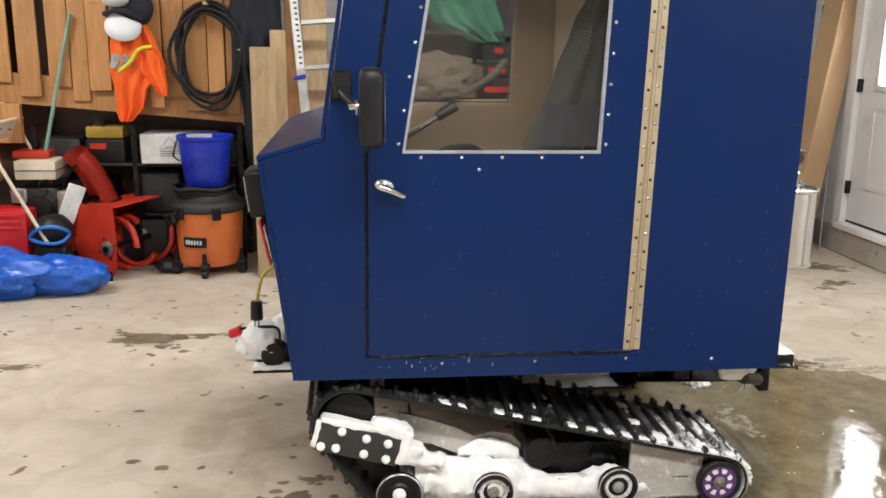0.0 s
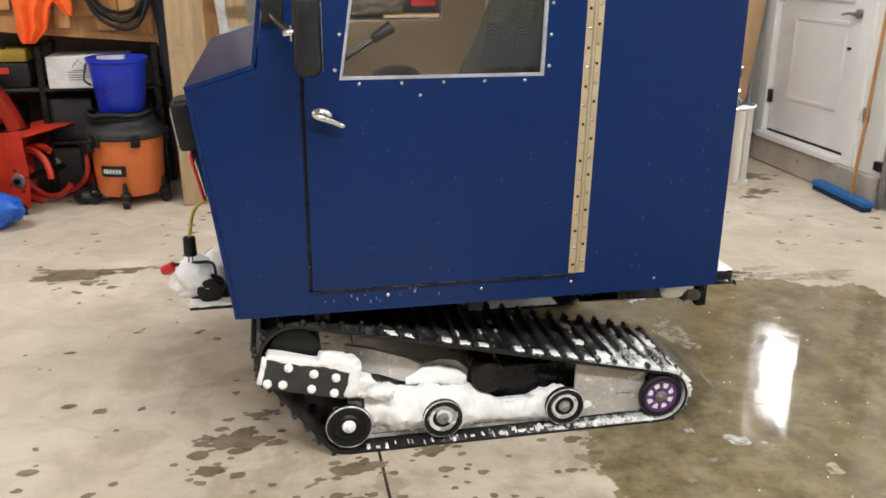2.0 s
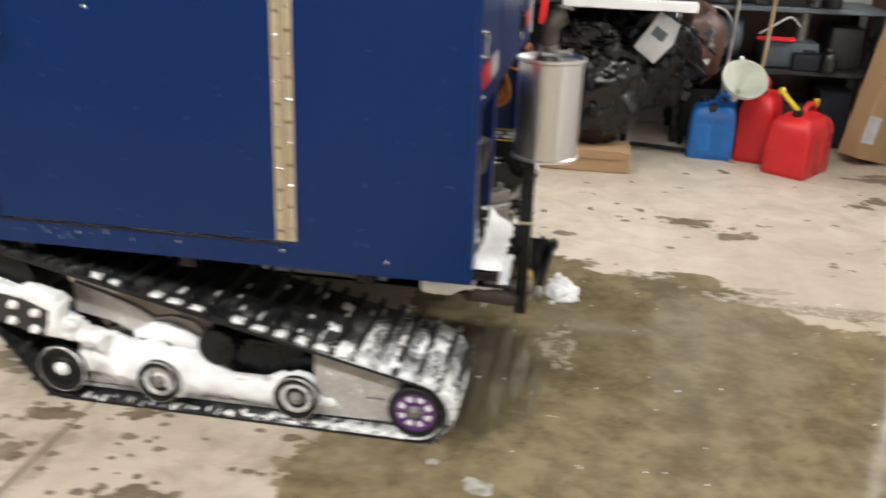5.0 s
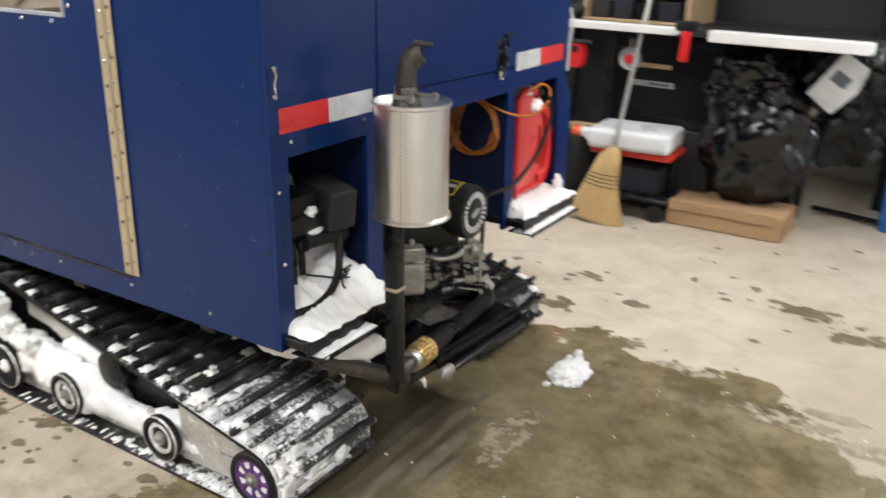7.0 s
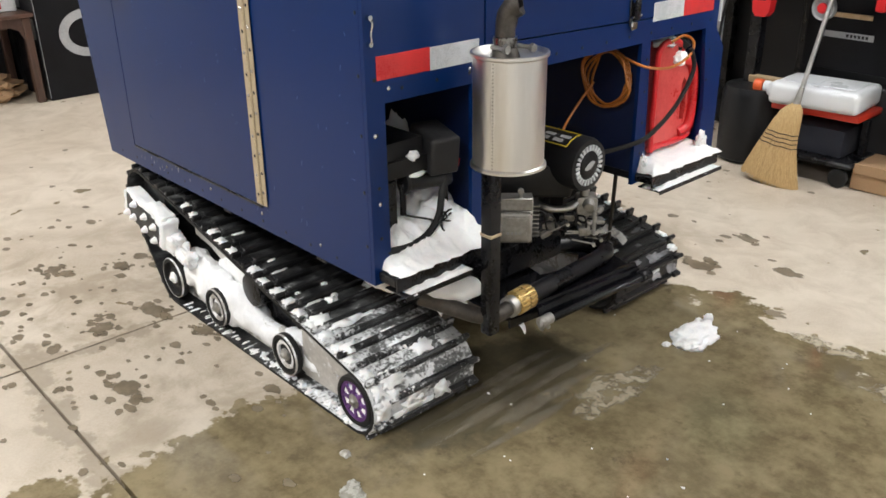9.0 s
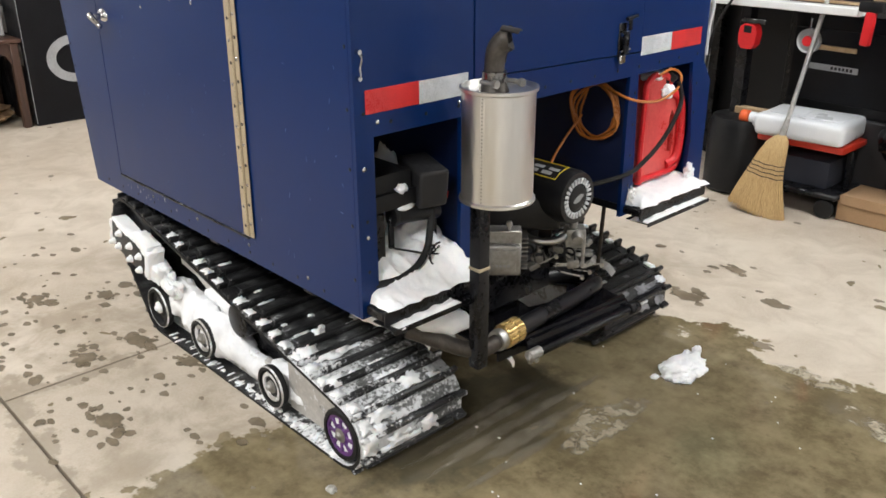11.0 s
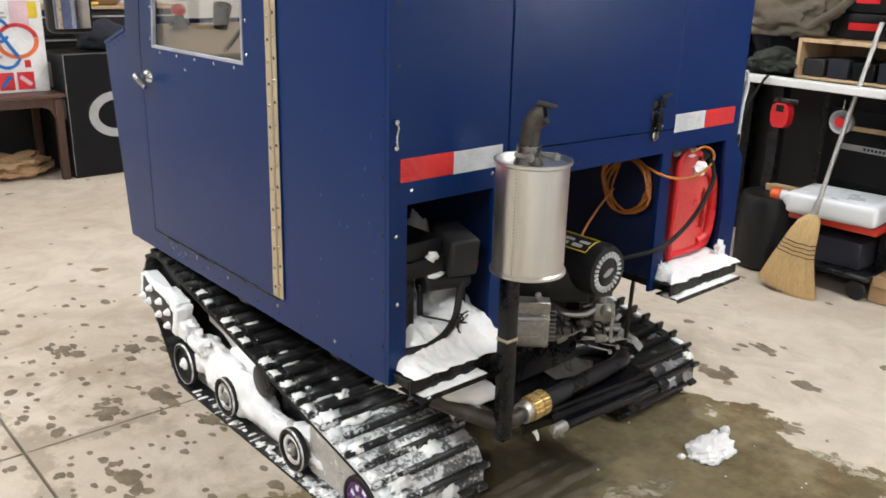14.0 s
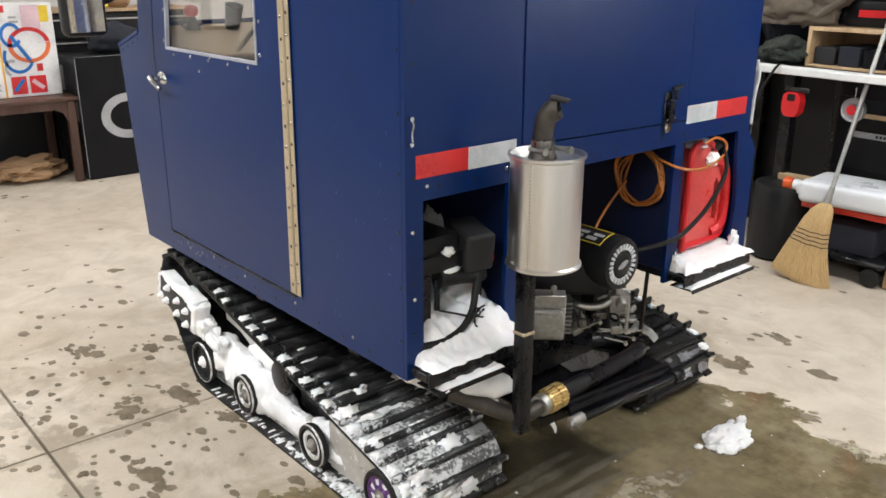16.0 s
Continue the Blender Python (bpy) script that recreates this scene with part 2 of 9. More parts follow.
def stain(name, col, col2, rough, holes=0.0, ragged=1.5, cover=0.9):
    """A thin stain, or band of painted sheen, that thins out to a ragged edge; the mesh's damp layer runs from 1 inside
    to 0 at the rim.
    """
    m, n, l, b = nodes_of(name)
    geo = n.new("ShaderNodeNewGeometry")
    pos = geo.outputs["Position"]
    at = n.new("ShaderNodeAttribute")
    at.attribute_name = "damp"
    rag = noise_node(n, l, pos, 26, 6, 0.68)
    edge = calc(n, l, "ADD", at.outputs["Fac"], calc(n, l, "MULTIPLY", calc(n, l, "SUBTRACT", rag, 0.5), ragged))
    gaps = ramp(n, l, noise_node(n, l, pos, 21, 5, 0.7), 0.4, 0.56, 1.0 - holes, 1.0)
    l.new(calc(n, l, "MULTIPLY", ramp(n, l, edge, 0.2 if ragged > 1 else 0.0, 0.62 if ragged > 1 else 0.95, 0.0, cover), gaps), b.inputs["Alpha"])
    l.new(mixed(n, l, ramp(n, l, noise_node(n, l, pos, 11, 6, 0.65), 0.36, 0.64), col2, col), b.inputs["Base Color"])
    b.inputs["Roughness"].default_value = rough
    return m


def glow(name, col, strength):
    m, n, l, b = nodes_of(name)
    b.inputs["Base Color"].default_value = (*col, 1)
    b.inputs["Emission Color"].default_value = (*col, 1)
    b.inputs["Emission Strength"].default_value = strength
    return m


def wood(name, a, b2, along=(1, 1, 12), per_piece=0.14, rough=0.55):
    m, n, l, b = nodes_of(name)
    tc = n.new("ShaderNodeTexCoord")
    mp = n.new("ShaderNodeMapping")
    mp.inputs["Scale"].default_value = tuple(1 / k for k in along)
    l.new(tc.outputs["Object"], mp.inputs["Vector"])
    g = noise_node(n, l, mp.outputs["Vector"], 34, 6, 0.65, 0.8)
    k = noise_node(n, l, tc.outputs["Object"], 7, 3)
    c = mixed(n, l, ramp(n, l, g, 0.32, 0.66), b2, a)
    c = mixed(n, l, ramp(n, l, k, 0.62, 0.72, 0, 0.35), c, tuple(v * 0.5 for v in b2))
    info = n.new("ShaderNodeObjectInfo")
    hsv = n.new("ShaderNodeHueSaturation")
    l.new(ramp(n, l, info.outputs["Random"], 0, 1, 1 - per_piece, 1 + per_piece), hsv.inputs["Value"])
    l.new(c, hsv.inputs["Color"])
    l.new(hsv.outputs["Color"], b.inputs["Base Color"])
    l.new(ramp(n, l, g, 0.3, 0.7, rough - 0.08, rough + 0.12), b.inputs["Roughness"])
    relief(n, l, b, g, 0.2, 0.001)
    return m


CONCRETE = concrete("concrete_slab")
CURB = mat("curb_concrete", (0.42, 0.38, 0.33), 0.8, col2=(0.3, 0.27, 0.22), scale=4, bump=0.35, wear=(0.2, 0.17, 0.13), wear_at=0.6)
DRYWALL = mat("painted_drywall", (0.72, 0.71, 0.69), 0.8, col2=(0.66, 0.65, 0.63), scale=2, bump=0.08)
BLUE = mat("blue_painted_plywood", (0.00103, 0.0176, 0.0945), 0.3, col2=(0.00094, 0.0163, 0.088), scale=1.1, fine=7, bump=0.0, rvar=0.03, spec=0.27, stretch=(1, 1, 0.4))
# darker and rougher than BLUE, for the bay dividers and bay roof
BLUE_IN = mat("darker_blue_inside", (0.004, 0.012, 0.055), 0.5, scale=4)
HARDBOARD = mat("brown_hardboard", (0.5, 0.38, 0.25), 0.5, col2=(0.42, 0.31, 0.2), scale=3, fine=200, bump=0.06)
BLACK = mat("black_painted_steel", (0.011, 0.011, 0.013), 0.3, col2=(0.005, 0.005, 0.006), scale=9, bump=0.15, wear=(0.06, 0.05, 0.04), wear_at=0.72, spec=0.3)
PLASTIC = mat("black_plastic", (0.012, 0.012, 0.013), 0.4, scale=20, bump=0.12, spec=0.32)
RUBBER = mat("black_rubber", (0.012, 0.012, 0.012), 0.6, scale=15, bump=0.25, wear=(0.1, 0.1, 0.1), wear_at=0.73, spec=0.35)
BELT = belt_rubber("track_rubber")
PADRUBBER = belt_rubber("track_pad_rubber", 0.0, 0.75)
LUGRUBBER = belt_rubber("lug_rubber", -0.07, 0.08)
SNOW = snow_mat("snow")
FROST = mat("frosted_aluminium", (0.62, 0.6, 0.57), 0.62, 0.35, col2=(0.36, 0.34, 0.32), scale=5, bump=0.3, wear=(0.82, 0.83, 0.85), wear_at=0.5)
FROSTED = mat("frosted_aluminium_plate", (0.6, 0.57, 0.53), 0.55, 0.15, col2=(0.42, 0.4, 0.37), scale=7, fine=60, bump=0.12, wear=(0.72, 0.72, 0.73), wear_at=0.56)
STEEL = mat("stainless_steel", (0.78, 0.77, 0.745), 0.36, 1.0, col2=(0.7, 0.685, 0.655), scale=5, fine=60, bump=0.08, rvar=0.07, stretch=(1, 1, 0.12))
CHROME = mat("chrome", (0.75, 0.75, 0.75), 0.14, 1.0, bump=0.04, rvar=0.05)
MIRROR = mat("mirror_glass", (0.85, 0.86, 0.87), 0.03, 1.0, bump=0.0, rvar=0.01)
ALU = mat("aluminium", (0.6, 0.6, 0.58), 0.42, 1.0, scale=12, bump=0.15)
CAST = mat("cast_aluminium", (0.4, 0.39, 0.37), 0.5, 0.8, col2=(0.26, 0.25, 0.23), scale=20, bump=0.4)
BRASS = mat("brass_hinge", (0.54, 0.455, 0.32), 0.45, 0.5, col2=(0.45, 0.37, 0.25), scale=14, fine=120, bump=0.15)
GOLD = mat("woven_brass_flex", (0.72, 0.52, 0.22), 0.32, 1.0, scale=40, bump=0.4)
PLATE = mat("dark_grey_steel_plate", (0.05, 0.05, 0.05), 0.5, 0.3, col2=(0.035, 0.035, 0.035), scale=9, bump=0.2)
PURPLE = mat("purple_plastic", (0.13, 0.045, 0.2), 0.45, scale=16, bump=0.15, wear=(0.5, 0.45, 0.55), wear_at=0.64)
GREYTRIM = mat("grey_rubber_trim", (0.34, 0.35, 0.4), 0.5, scale=20, bump=0.1)
WINDOW = glass("acrylic_window", (0.94, 0.93, 0.9), 0.0)
REDREF = mat("red_reflective_tape", (0.62, 0.03, 0.03), 0.35, fine=300, scale=10, bump=0.1)
WHITEREF = mat("silver_reflective_tape", (0.62, 0.64, 0.66), 0.3, fine=300, scale=10, bump=0.1)
WHITEPAINT = mat("white_paint", (0.78, 0.78, 0.77), 0.42, col2=(0.72, 0.72, 0.71), scale=3, bump=0.06)
WHITESTEEL = mat("white_steel_door", (0.76, 0.76, 0.76), 0.36, col2=(0.7, 0.7, 0.7), scale=3, fine=250, bump=0.1)
GALV = mat("galvanised_steel", (0.5, 0.5, 0.5), 0.45, 0.9, scale=30, bump=0.1)
PINE = wood("pine_boards", (0.47, 0.235, 0.085), (0.36, 0.165, 0.055))
PALE = wood("pale_planed_wood", (0.52, 0.38, 0.23), (0.42, 0.28, 0.15))
PLY = wood("plywood", (0.47, 0.34, 0.2), (0.38, 0.26, 0.14), rough=0.65)
DARKWOOD = wood("dark_stained_wood", (0.09, 0.045, 0.03), (0.05, 0.025, 0.018), rough=0.38)
CARD = mat("cardboard", (0.42, 0.27, 0.15), 0.85, col2=(0.36, 0.225, 0.12), scale=4, fine=150, bump=0.12)
REDPL = mat("red_plastic", (0.62, 0.018, 0.022), 0.34, col2=(0.54, 0.014, 0.018), scale=5, fine=200, bump=0.08)
REDPAINT = mat("red_painted_steel", (0.56, 0.04, 0.018), 0.38, col2=(0.42, 0.028, 0.014), scale=7, bump=0.15, wear=(0.14, 0.08, 0.05), wear_at=0.68)
BLUEPL = mat("blue_plastic", (0.01, 0.035, 0.5), 0.34, scale=6, bump=0.08)
BLUECAN = mat("light_blue_plastic", (0.015, 0.17, 0.56), 0.36, scale=6, bump=0.08)
TARP = mat("blue_tarpaulin", (0.012, 0.12, 0.6), 0.3, col2=(0.01, 0.09, 0.48), scale=6, fine=30, bump=0.5)
ORANGEPL = mat("orange_plastic", (0.66, 0.17, 0.045), 0.42, col2=(0.58, 0.14, 0.035), scale=5, bump=0.1)
HIVIS = mat("orange_fabric", (0.9, 0.14, 0.015), 0.8, col2=(0.75, 0.1, 0.012), scale=9, fine=250, bump=0.4)
LIME = mat("lime_tape", (0.75, 0.85, 0.05), 0.6)
YELLOW = mat("yellow_plastic", (0.75, 0.55, 0.03), 0.4)
WHITEPL = mat("white_plastic", (0.74, 0.74, 0.73), 0.42, scale=6, bump=0.06)
FUNNEL = mat("stained_white_plastic", (0.66, 0.68, 0.6), 0.4, col2=(0.5, 0.53, 0.44), scale=4, bump=0.05)
SLUSH = mat("wet_slush", (0.42, 0.41, 0.37), 0.25, col2=(0.26, 0.25, 0.21), scale=40, bump=0.3)
MILKY = mat("milky_plastic", (0.72, 0.74, 0.76), 0.34, col2=(0.68, 0.7, 0.73), scale=5, fine=3, bump=0.0)
STRAW = mat("broom_straw", (0.6, 0.43, 0.21), 0.75, col2=(0.47, 0.31, 0.13), scale=30, fine=200, bump=0.5, stretch=(7, 7, 0.3))
NAVY = mat("navy_fabric", (0.016, 0.018, 0.028), 0.9, scale=8, fine=250, bump=0.4)
OLIVE = mat("dark_green_fabric", (0.028, 0.034, 0.026), 0.9, scale=8, fine=250, bump=0.4)
BROWNFAB = mat("brown_canvas", (0.15, 0.12, 0.088), 0.85, col2=(0.075, 0.062, 0.048), scale=6, fine=250, bump=0.4)
TEAL = mat("green_fabric", (0.03, 0.17, 0.11), 0.9, scale=8, fine=250, bump=0.4)
BAG = mat("black_bin_bag", (0.006, 0.006, 0.007), 0.16, scale=9, bump=1.0)
BOXBLACK = mat("black_printed_card", (0.009, 0.009, 0.011), 0.42, scale=5, bump=0.05, spec=0.16)
GREYPRINT = mat("grey_print", (0.4, 0.41, 0.42), 0.5)
WHITEPRINT = mat("white_print", (0.8, 0.8, 0.8), 0.6)
ORANGEHOSE = mat("orange_hose", (0.5, 0.17, 0.03), 0.35, scale=20, bump=0.1)
YELLOWCORD = mat("yellow_cord", (0.6, 0.5, 0.12), 0.5)
GREENPOLE = mat("green_painted_pole", (0.22, 0.36, 0.28), 0.5)
GREYMACH = mat("grey_machine_paint", (0.1, 0.125, 0.145), 0.45, scale=7, bump=0.15)
DARKSTUFF = mat("dark_grey_clutter", (0.02, 0.02, 0.022), 0.6, scale=6, bump=0.3, wear=(0.08, 0.08, 0.08), wear_at=0.68)
BRISTLE = mat("dark_bristles", (0.012, 0.03, 0.07), 0.9, scale=30, bump=0.7, stretch=(8, 8, 1))
BROOMBLUE = mat("blue_bristles", (0.015, 0.13, 0.42), 0.8, scale=30, bump=0.7, stretch=(8, 8, 1))
WETSPOT = stain("damp_concrete", (0.25, 0.2, 0.135), (0.15, 0.118, 0.075), 0.34, cover=0.78)
DRYSPOT = stain("dried_salt_patch", (0.46, 0.41, 0.31), (0.3, 0.25, 0.17), 0.55, 0.95)
DAYLIGHT = glow("daylight_backdrop", (0.95, 0.98, 1.0), 14.0)
TUBE = glow("lit_tube", (1.0, 0.96, 0.9), 5.0)

DARKBRASS = mat("dark_brass", (0.2, 0.15, 0.09), 0.5, 0.4, scale=20)
DARKZINC = mat("dark_zinc", (0.09, 0.09, 0.092), 0.32, 0.9, col2=(0.05, 0.05, 0.052), scale=30, bump=0.2)
FADEDRED = mat("faded_red_plastic", (0.66, 0.1, 0.09), 0.36, col2=(0.55, 0.05, 0.045), scale=7, bump=0.06)
SHEEN = stain("sheen_streak", (0.33, 0.29, 0.22), (0.2, 0.17, 0.12), 0.25, 0.35, 0.5, 0.6)
TRACKGLEAM = mat("wet_rubber_gleam", (0.3, 0.3, 0.32), 0.4, col2=(0.14, 0.14, 0.15), scale=12, fine=60, bump=0.5)
# packed snow, mottled greyer than SNOW for the shade inside the tracks
PACKED = mat("packed_shaded_snow", (0.93, 0.935, 0.945), 0.75, col2=(0.74, 0.745, 0.76), scale=4, fine=30, bump=0.5)
SCUFF = mat("scuffed_blue_paint", (0.07, 0.12, 0.27), 0.5)
SOOT = mat("sooty_steel", (0.06, 0.05, 0.042), 0.55, 0.5, col2=(0.03, 0.026, 0.022), scale=14, bump=0.3)
BURNT = mat("burnt_steel", (0.1, 0.088, 0.076), 0.5, 0.5, col2=(0.055, 0.048, 0.042), scale=18, fine=120, bump=0.15)


BORE = mat("bore_black", (0.008, 0.007, 0.006), 0.9, scale=14, bump=0.2, spec=0.1)
GLOSSBLACK = mat("wet_black_paint", (0.006, 0.006, 0.008), 0.2, col2=(0.003, 0.003, 0.004), scale=9, bump=0.06, rvar=0.08, spec=0.3)


ZINC = mat("zinc_plate", (0.34, 0.335, 0.32), 0.3, 1.0, col2=(0.16, 0.155, 0.15), scale=26, bump=0.12, rvar=0.12)



# ---- mesh helpers ----
WORLD_OF = {}


def thing(name, base, label, category, group="", kind=""):
    """An empty at the base of a thing, to carry its parts."""
    ob = new(name)
    ob.empty_display_size = 0.1
    ob.matrix_basis = Matrix.Translation(base)
    WORLD_OF[ob] = ob.matrix_basis.copy()
    return tagged(ob, label, category, group, kind)


def mesh_of(name, bm, material, smooth=False):
    me = bpy.data.meshes.new(name)
    bmesh.ops.recalc_face_normals(bm, faces=bm.faces)
    bm.to_mesh(me)
    bm.free()
    me.materials.append(material)
    if smooth:
        me.polygons.foreach_set("use_smooth", [True] * len(me.polygons))
        me.set_sharp_from_angle(angle=radians(38))
    return me


def put(name, me, parent, m=None, label=""):
    """A part from mesh data me, at the world pose m, under parent."""
    ob = new(name, me)
    m = m or Matrix()
    if parent:
        ob.parent = parent
        ob.matrix_parent_inverse = WORLD_OF[parent].inverted()
    ob.matrix_basis = m
    WORLD_OF[ob] = m.copy()
    if label:
        ob["label"] = label
    return ob


def part(name, bm, material, parent, label="", smooth=True):
    return put(name, mesh_of(name, bm, material, smooth), parent, None, label)


def lone(name, bm, material, label, category, group="", kind="", smooth=True):
    """A thing of a single mesh."""
    return tagged(put(name, mesh_of(name, bm, material, smooth), None), label, category, group, kind)


def add_box(bm, lo, hi, m=None, bev=0.0, seg=1):
    m = m or Matrix()
    c = [(a + b) / 2 for a, b in zip(lo, hi)]
    s = [abs(b - a) for a, b in zip(lo, hi)]
    r = bmesh.ops.create_cube(bm, size=1.0, matrix=m @ Matrix.Translation(c) @ Matrix.Diagonal((*s, 1)))
    if bev:
        es = list({e for v in r["verts"] for e in v.link_edges})
        bmesh.ops.bevel(bm, geom=es, offset=min(bev, min(s) * 0.45), segments=seg, affect="EDGES", profile=0.6)
    return bm


def box(lo, hi, m=None, bev=0.003, seg=1):
    return add_box(bmesh.new(), lo, hi, m, bev, seg)


def add_rod(bm, p, q, r, r2=None, seg=16, bev=0.0):
    p, q = Vector(p), Vector(q)
    d = q - p
    rot = d.to_track_quat("Z", "Y").to_matrix().to_4x4()
    k = bmesh.ops.create_cone(bm, cap_ends=True, segments=seg, radius1=r, radius2=r if r2 is None else r2, depth=d.length,
                              matrix=Matrix.Translation((p + q) / 2) @ rot)
    if bev:
        es = [e for e in {e for v in k["verts"] for e in v.link_edges} if len(e.link_faces) == 2 and e.calc_face_angle() > 1.0]
        bmesh.ops.bevel(bm, geom=es, offset=bev, segments=2, affect="EDGES", profile=0.5)
    return bm


def rod(p, q, r, r2=None, seg=16, bev=0.0):
    return add_rod(bmesh.new(), p, q, r, r2, seg, bev)


def add_lathe(bm, profile, m=None, seg=28):
    """Turn (radius, height) pairs round z; a radius of 0 closes an end."""
    m = m or Matrix()
    rings = []
    for r, z in profile:
        if r <= 1e-6:
            rings.append([bm.verts.new(m @ Vector((0, 0, z)))])
        else:
            rings.append([bm.verts.new(m @ Vector((r * math.cos(a), r * math.sin(a), z))) for a in (2 * math.pi * i / seg for i in range(seg))])
    for a, b in zip(rings, rings[1:]):
        for i in range(seg):
            j = (i + 1) % seg
            if len(a) == 1 and len(b) == 1:
                continue
            if len(a) == 1:
                bm.faces.new((a[0], b[i], b[j]))
            elif len(b) == 1:
                bm.faces.new((a[i], a[j], b[0]))
            else:
                bm.faces.new((a[i], a[j], b[j], b[i]))
    return bm


def lathe(profile, m=None, seg=28):
    return add_lathe(bmesh.new(), profile, m, seg)


def glide(pts, per=6, closed=False):
    """A smooth line through a few points."""
    pts = [Vector(p) for p in pts]
    n = len(pts)
    out = []
    for i in range(n if closed else n - 1):
        get = (lambda k: pts[k % n]) if closed else (lambda k: pts[max(0, min(n - 1, k))])
        a, b, c, d = get(i - 1), get(i), get(i + 1), get(i + 2)
        for j in range(per):
            t = j / per
            out.append(0.5 * (2 * b + (c - a) * t + (2 * a - 5 * b + 4 * c - d) * t * t + (3 * b - a - 3 * c + d) * t ** 3))
    if not closed:
        out.append(pts[-1])
    return out


def add_tube(bm, pts, r, seg=8, closed=False):
    n = len(pts)
    pts = [Vector(p) for p in pts]
    rings = []
    side = None
    for i, p in enumerate(pts):
        d = (pts[(i + 1) % n] - pts[i - 1]) if closed or 0 < i < n - 1 else (pts[1] - pts[0] if i == 0 else pts[-1] - pts[-2])
        d.normalize()
        if side is None:
            side = d.orthogonal().normalized()
        side = (side - d * side.dot(d)).normalized()
        up = d.cross(side)
        rad = r[i] if isinstance(r, (list, tuple)) else r
        rings.append([bm.verts.new(p + rad * (math.cos(a) * side + math.sin(a) * up)) for a in (2 * math.pi * k / seg for k in range(seg))])
    for i in range(n if closed else n - 1):
        a, b = rings[i], rings[(i + 1) % n]
        for k in range(seg):
            bm.faces.new((a[k], a[(k + 1) % seg], b[(k + 1) % seg], b[k]))
    if not closed:
        bm.faces.new(rings[0][::-1])
        bm.faces.new(rings[-1])
    return bm


def tube(pts, r, seg=8, closed=False):
    return add_tube(bmesh.new(), pts, r, seg, closed)


def sheet(outer, holes, at, thick, bev=0.0):
    """A flat panel with openings: outlines in two axes, at(u, v, w) gives the place, w runs through the thickness."""
    bm = bmesh.new()
    front, back = [], []
    for w, store in ((0.0, front), (thick, back)):
        edges = []
        for loop in (outer, *holes):
            vs = [bm.verts.new(at(u, v, w)) for u, v in loop]
            store.append(vs)
            edges += [bm.edges.new((vs[i], vs[(i + 1) % len(vs)])) for i in range(len(vs))]
        bmesh.ops.triangle_fill(bm, use_beauty=True, use_dissolve=True, edges=edges)
    for f, b in zip(front, back):
        for i in range(len(f)):
            j = (i + 1) % len(f)
            bm.faces.new((f[i], f[j], b[j], b[i]))
    return bm


def rect(u0, v0, u1, v1):
    return [(u0, v0), (u1, v0), (u1, v1), (u0, v1)]


def lump(bm, c, size, seed=0, rough=0.25, freq=3.0, sub=3, flat=None):
    """A rough rounded lump; flat cuts its underside at that height."""
    k = bmesh.ops.create_icosphere(bm, subdivisions=sub, radius=1.0)
    for v in k["verts"]:
        d = v.co.copy()
        w = 1 + rough * noise.fractal(d * freq * 0.5 + Vector((seed * 7.1, seed * 3.3, seed)), 1.0, 2.0, 5)
        v.co = Vector((c[0] + d.x * size[0] * w, c[1] + d.y * size[1] * w, c[2] + d.z * size[2] * w))
        if flat is not None and v.co.z < flat:
            v.co.z = flat
    return bm


def bar_text(name, parent, m, rows, material, height=0.006, label=""):
    """Unreadable print: plain bars, rows of (u, v, width) on the plane of m."""
    bm = bmesh.new()
    for u, v, w in rows:
        add_box(bm, (u, v, 0), (u + w, v + height, 0.0008), m)
    return tagged(part(name, bm, material, parent, label, smooth=False), kind="stuff")

# ---- the garage ----
EAST, NORTH, WEST, SOUTH = 3.9, 7.05, -4.6, -3.2
JX, JY = 0.292, 2.003

floor = thing("floor", (0, 0, 0), "pale concrete garage floor with wet patches and saw-cut joints", "floor", kind="structure")
for x0, x1 in ((WEST - 0.2, JX - 0.0045), (JX + 0.0045, 4.2)):
    for y0, y1 in ((SOUTH - 0.2, JY - 0.0045), (JY + 0.0045, NORTH + 0.2)):
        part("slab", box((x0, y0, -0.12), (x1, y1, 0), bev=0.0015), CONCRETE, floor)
part("subbase", box((WEST - 0.2, SOUTH - 0.2, -0.2), (4.2, NORTH + 0.2, -0.03 - 0.09)), RUBBER, floor)

wall_north = lone("wall_north", box((WEST - 0.15, NORTH, 0), (EAST + 0.15, NORTH + 0.15, CEILING), bev=0), DRYWALL, "white painted drywall wall behind the workbench", "wall", kind="structure")
wall_west = lone("wall_west", box((WEST - 0.15, SOUTH, 0), (WEST, NORTH, CEILING), bev=0), DRYWALL, "white painted drywall wall", "wall", kind="structure")
wall_south = lone("wall_south", box((WEST - 0.15, SOUTH - 0.15, 0), (EAST + 0.15, SOUTH, CEILING), bev=0), DRYWALL, "white painted drywall wall", "wall", kind="structure")
ceiling = lone("ceiling", box((WEST - 0.15, SOUTH - 0.15, CEILING), (EAST + 0.15, NORTH + 0.15, CEILING + 0.1), bev=0), DRYWALL, "white painted ceiling", "ceiling", kind="structure")

DOOR_Y0, DOOR_Y1, DOOR_Z0, DOOR_Z1 = 5.29, 6.28, 0.25, 2.42
GD_Y0, GD_Y1, GD_TOP = 0.6, 4.76, 2.3
wall_east = lone("wall_east", sheet(rect(SOUTH, 0, NORTH, CEILING), [rect(DOOR_Y0 - 0.05, 0.2, DOOR_Y1 + 0.05, DOOR_Z1 + 0.04), rect(GD_Y0, 0.02, GD_Y1, GD_TOP)],
                                    lambda u, v, w: (EAST + w, u, v), 0.15), DRYWALL, "white painted wall with a side door and an overhead door", "wall", kind="structure", smooth=False)
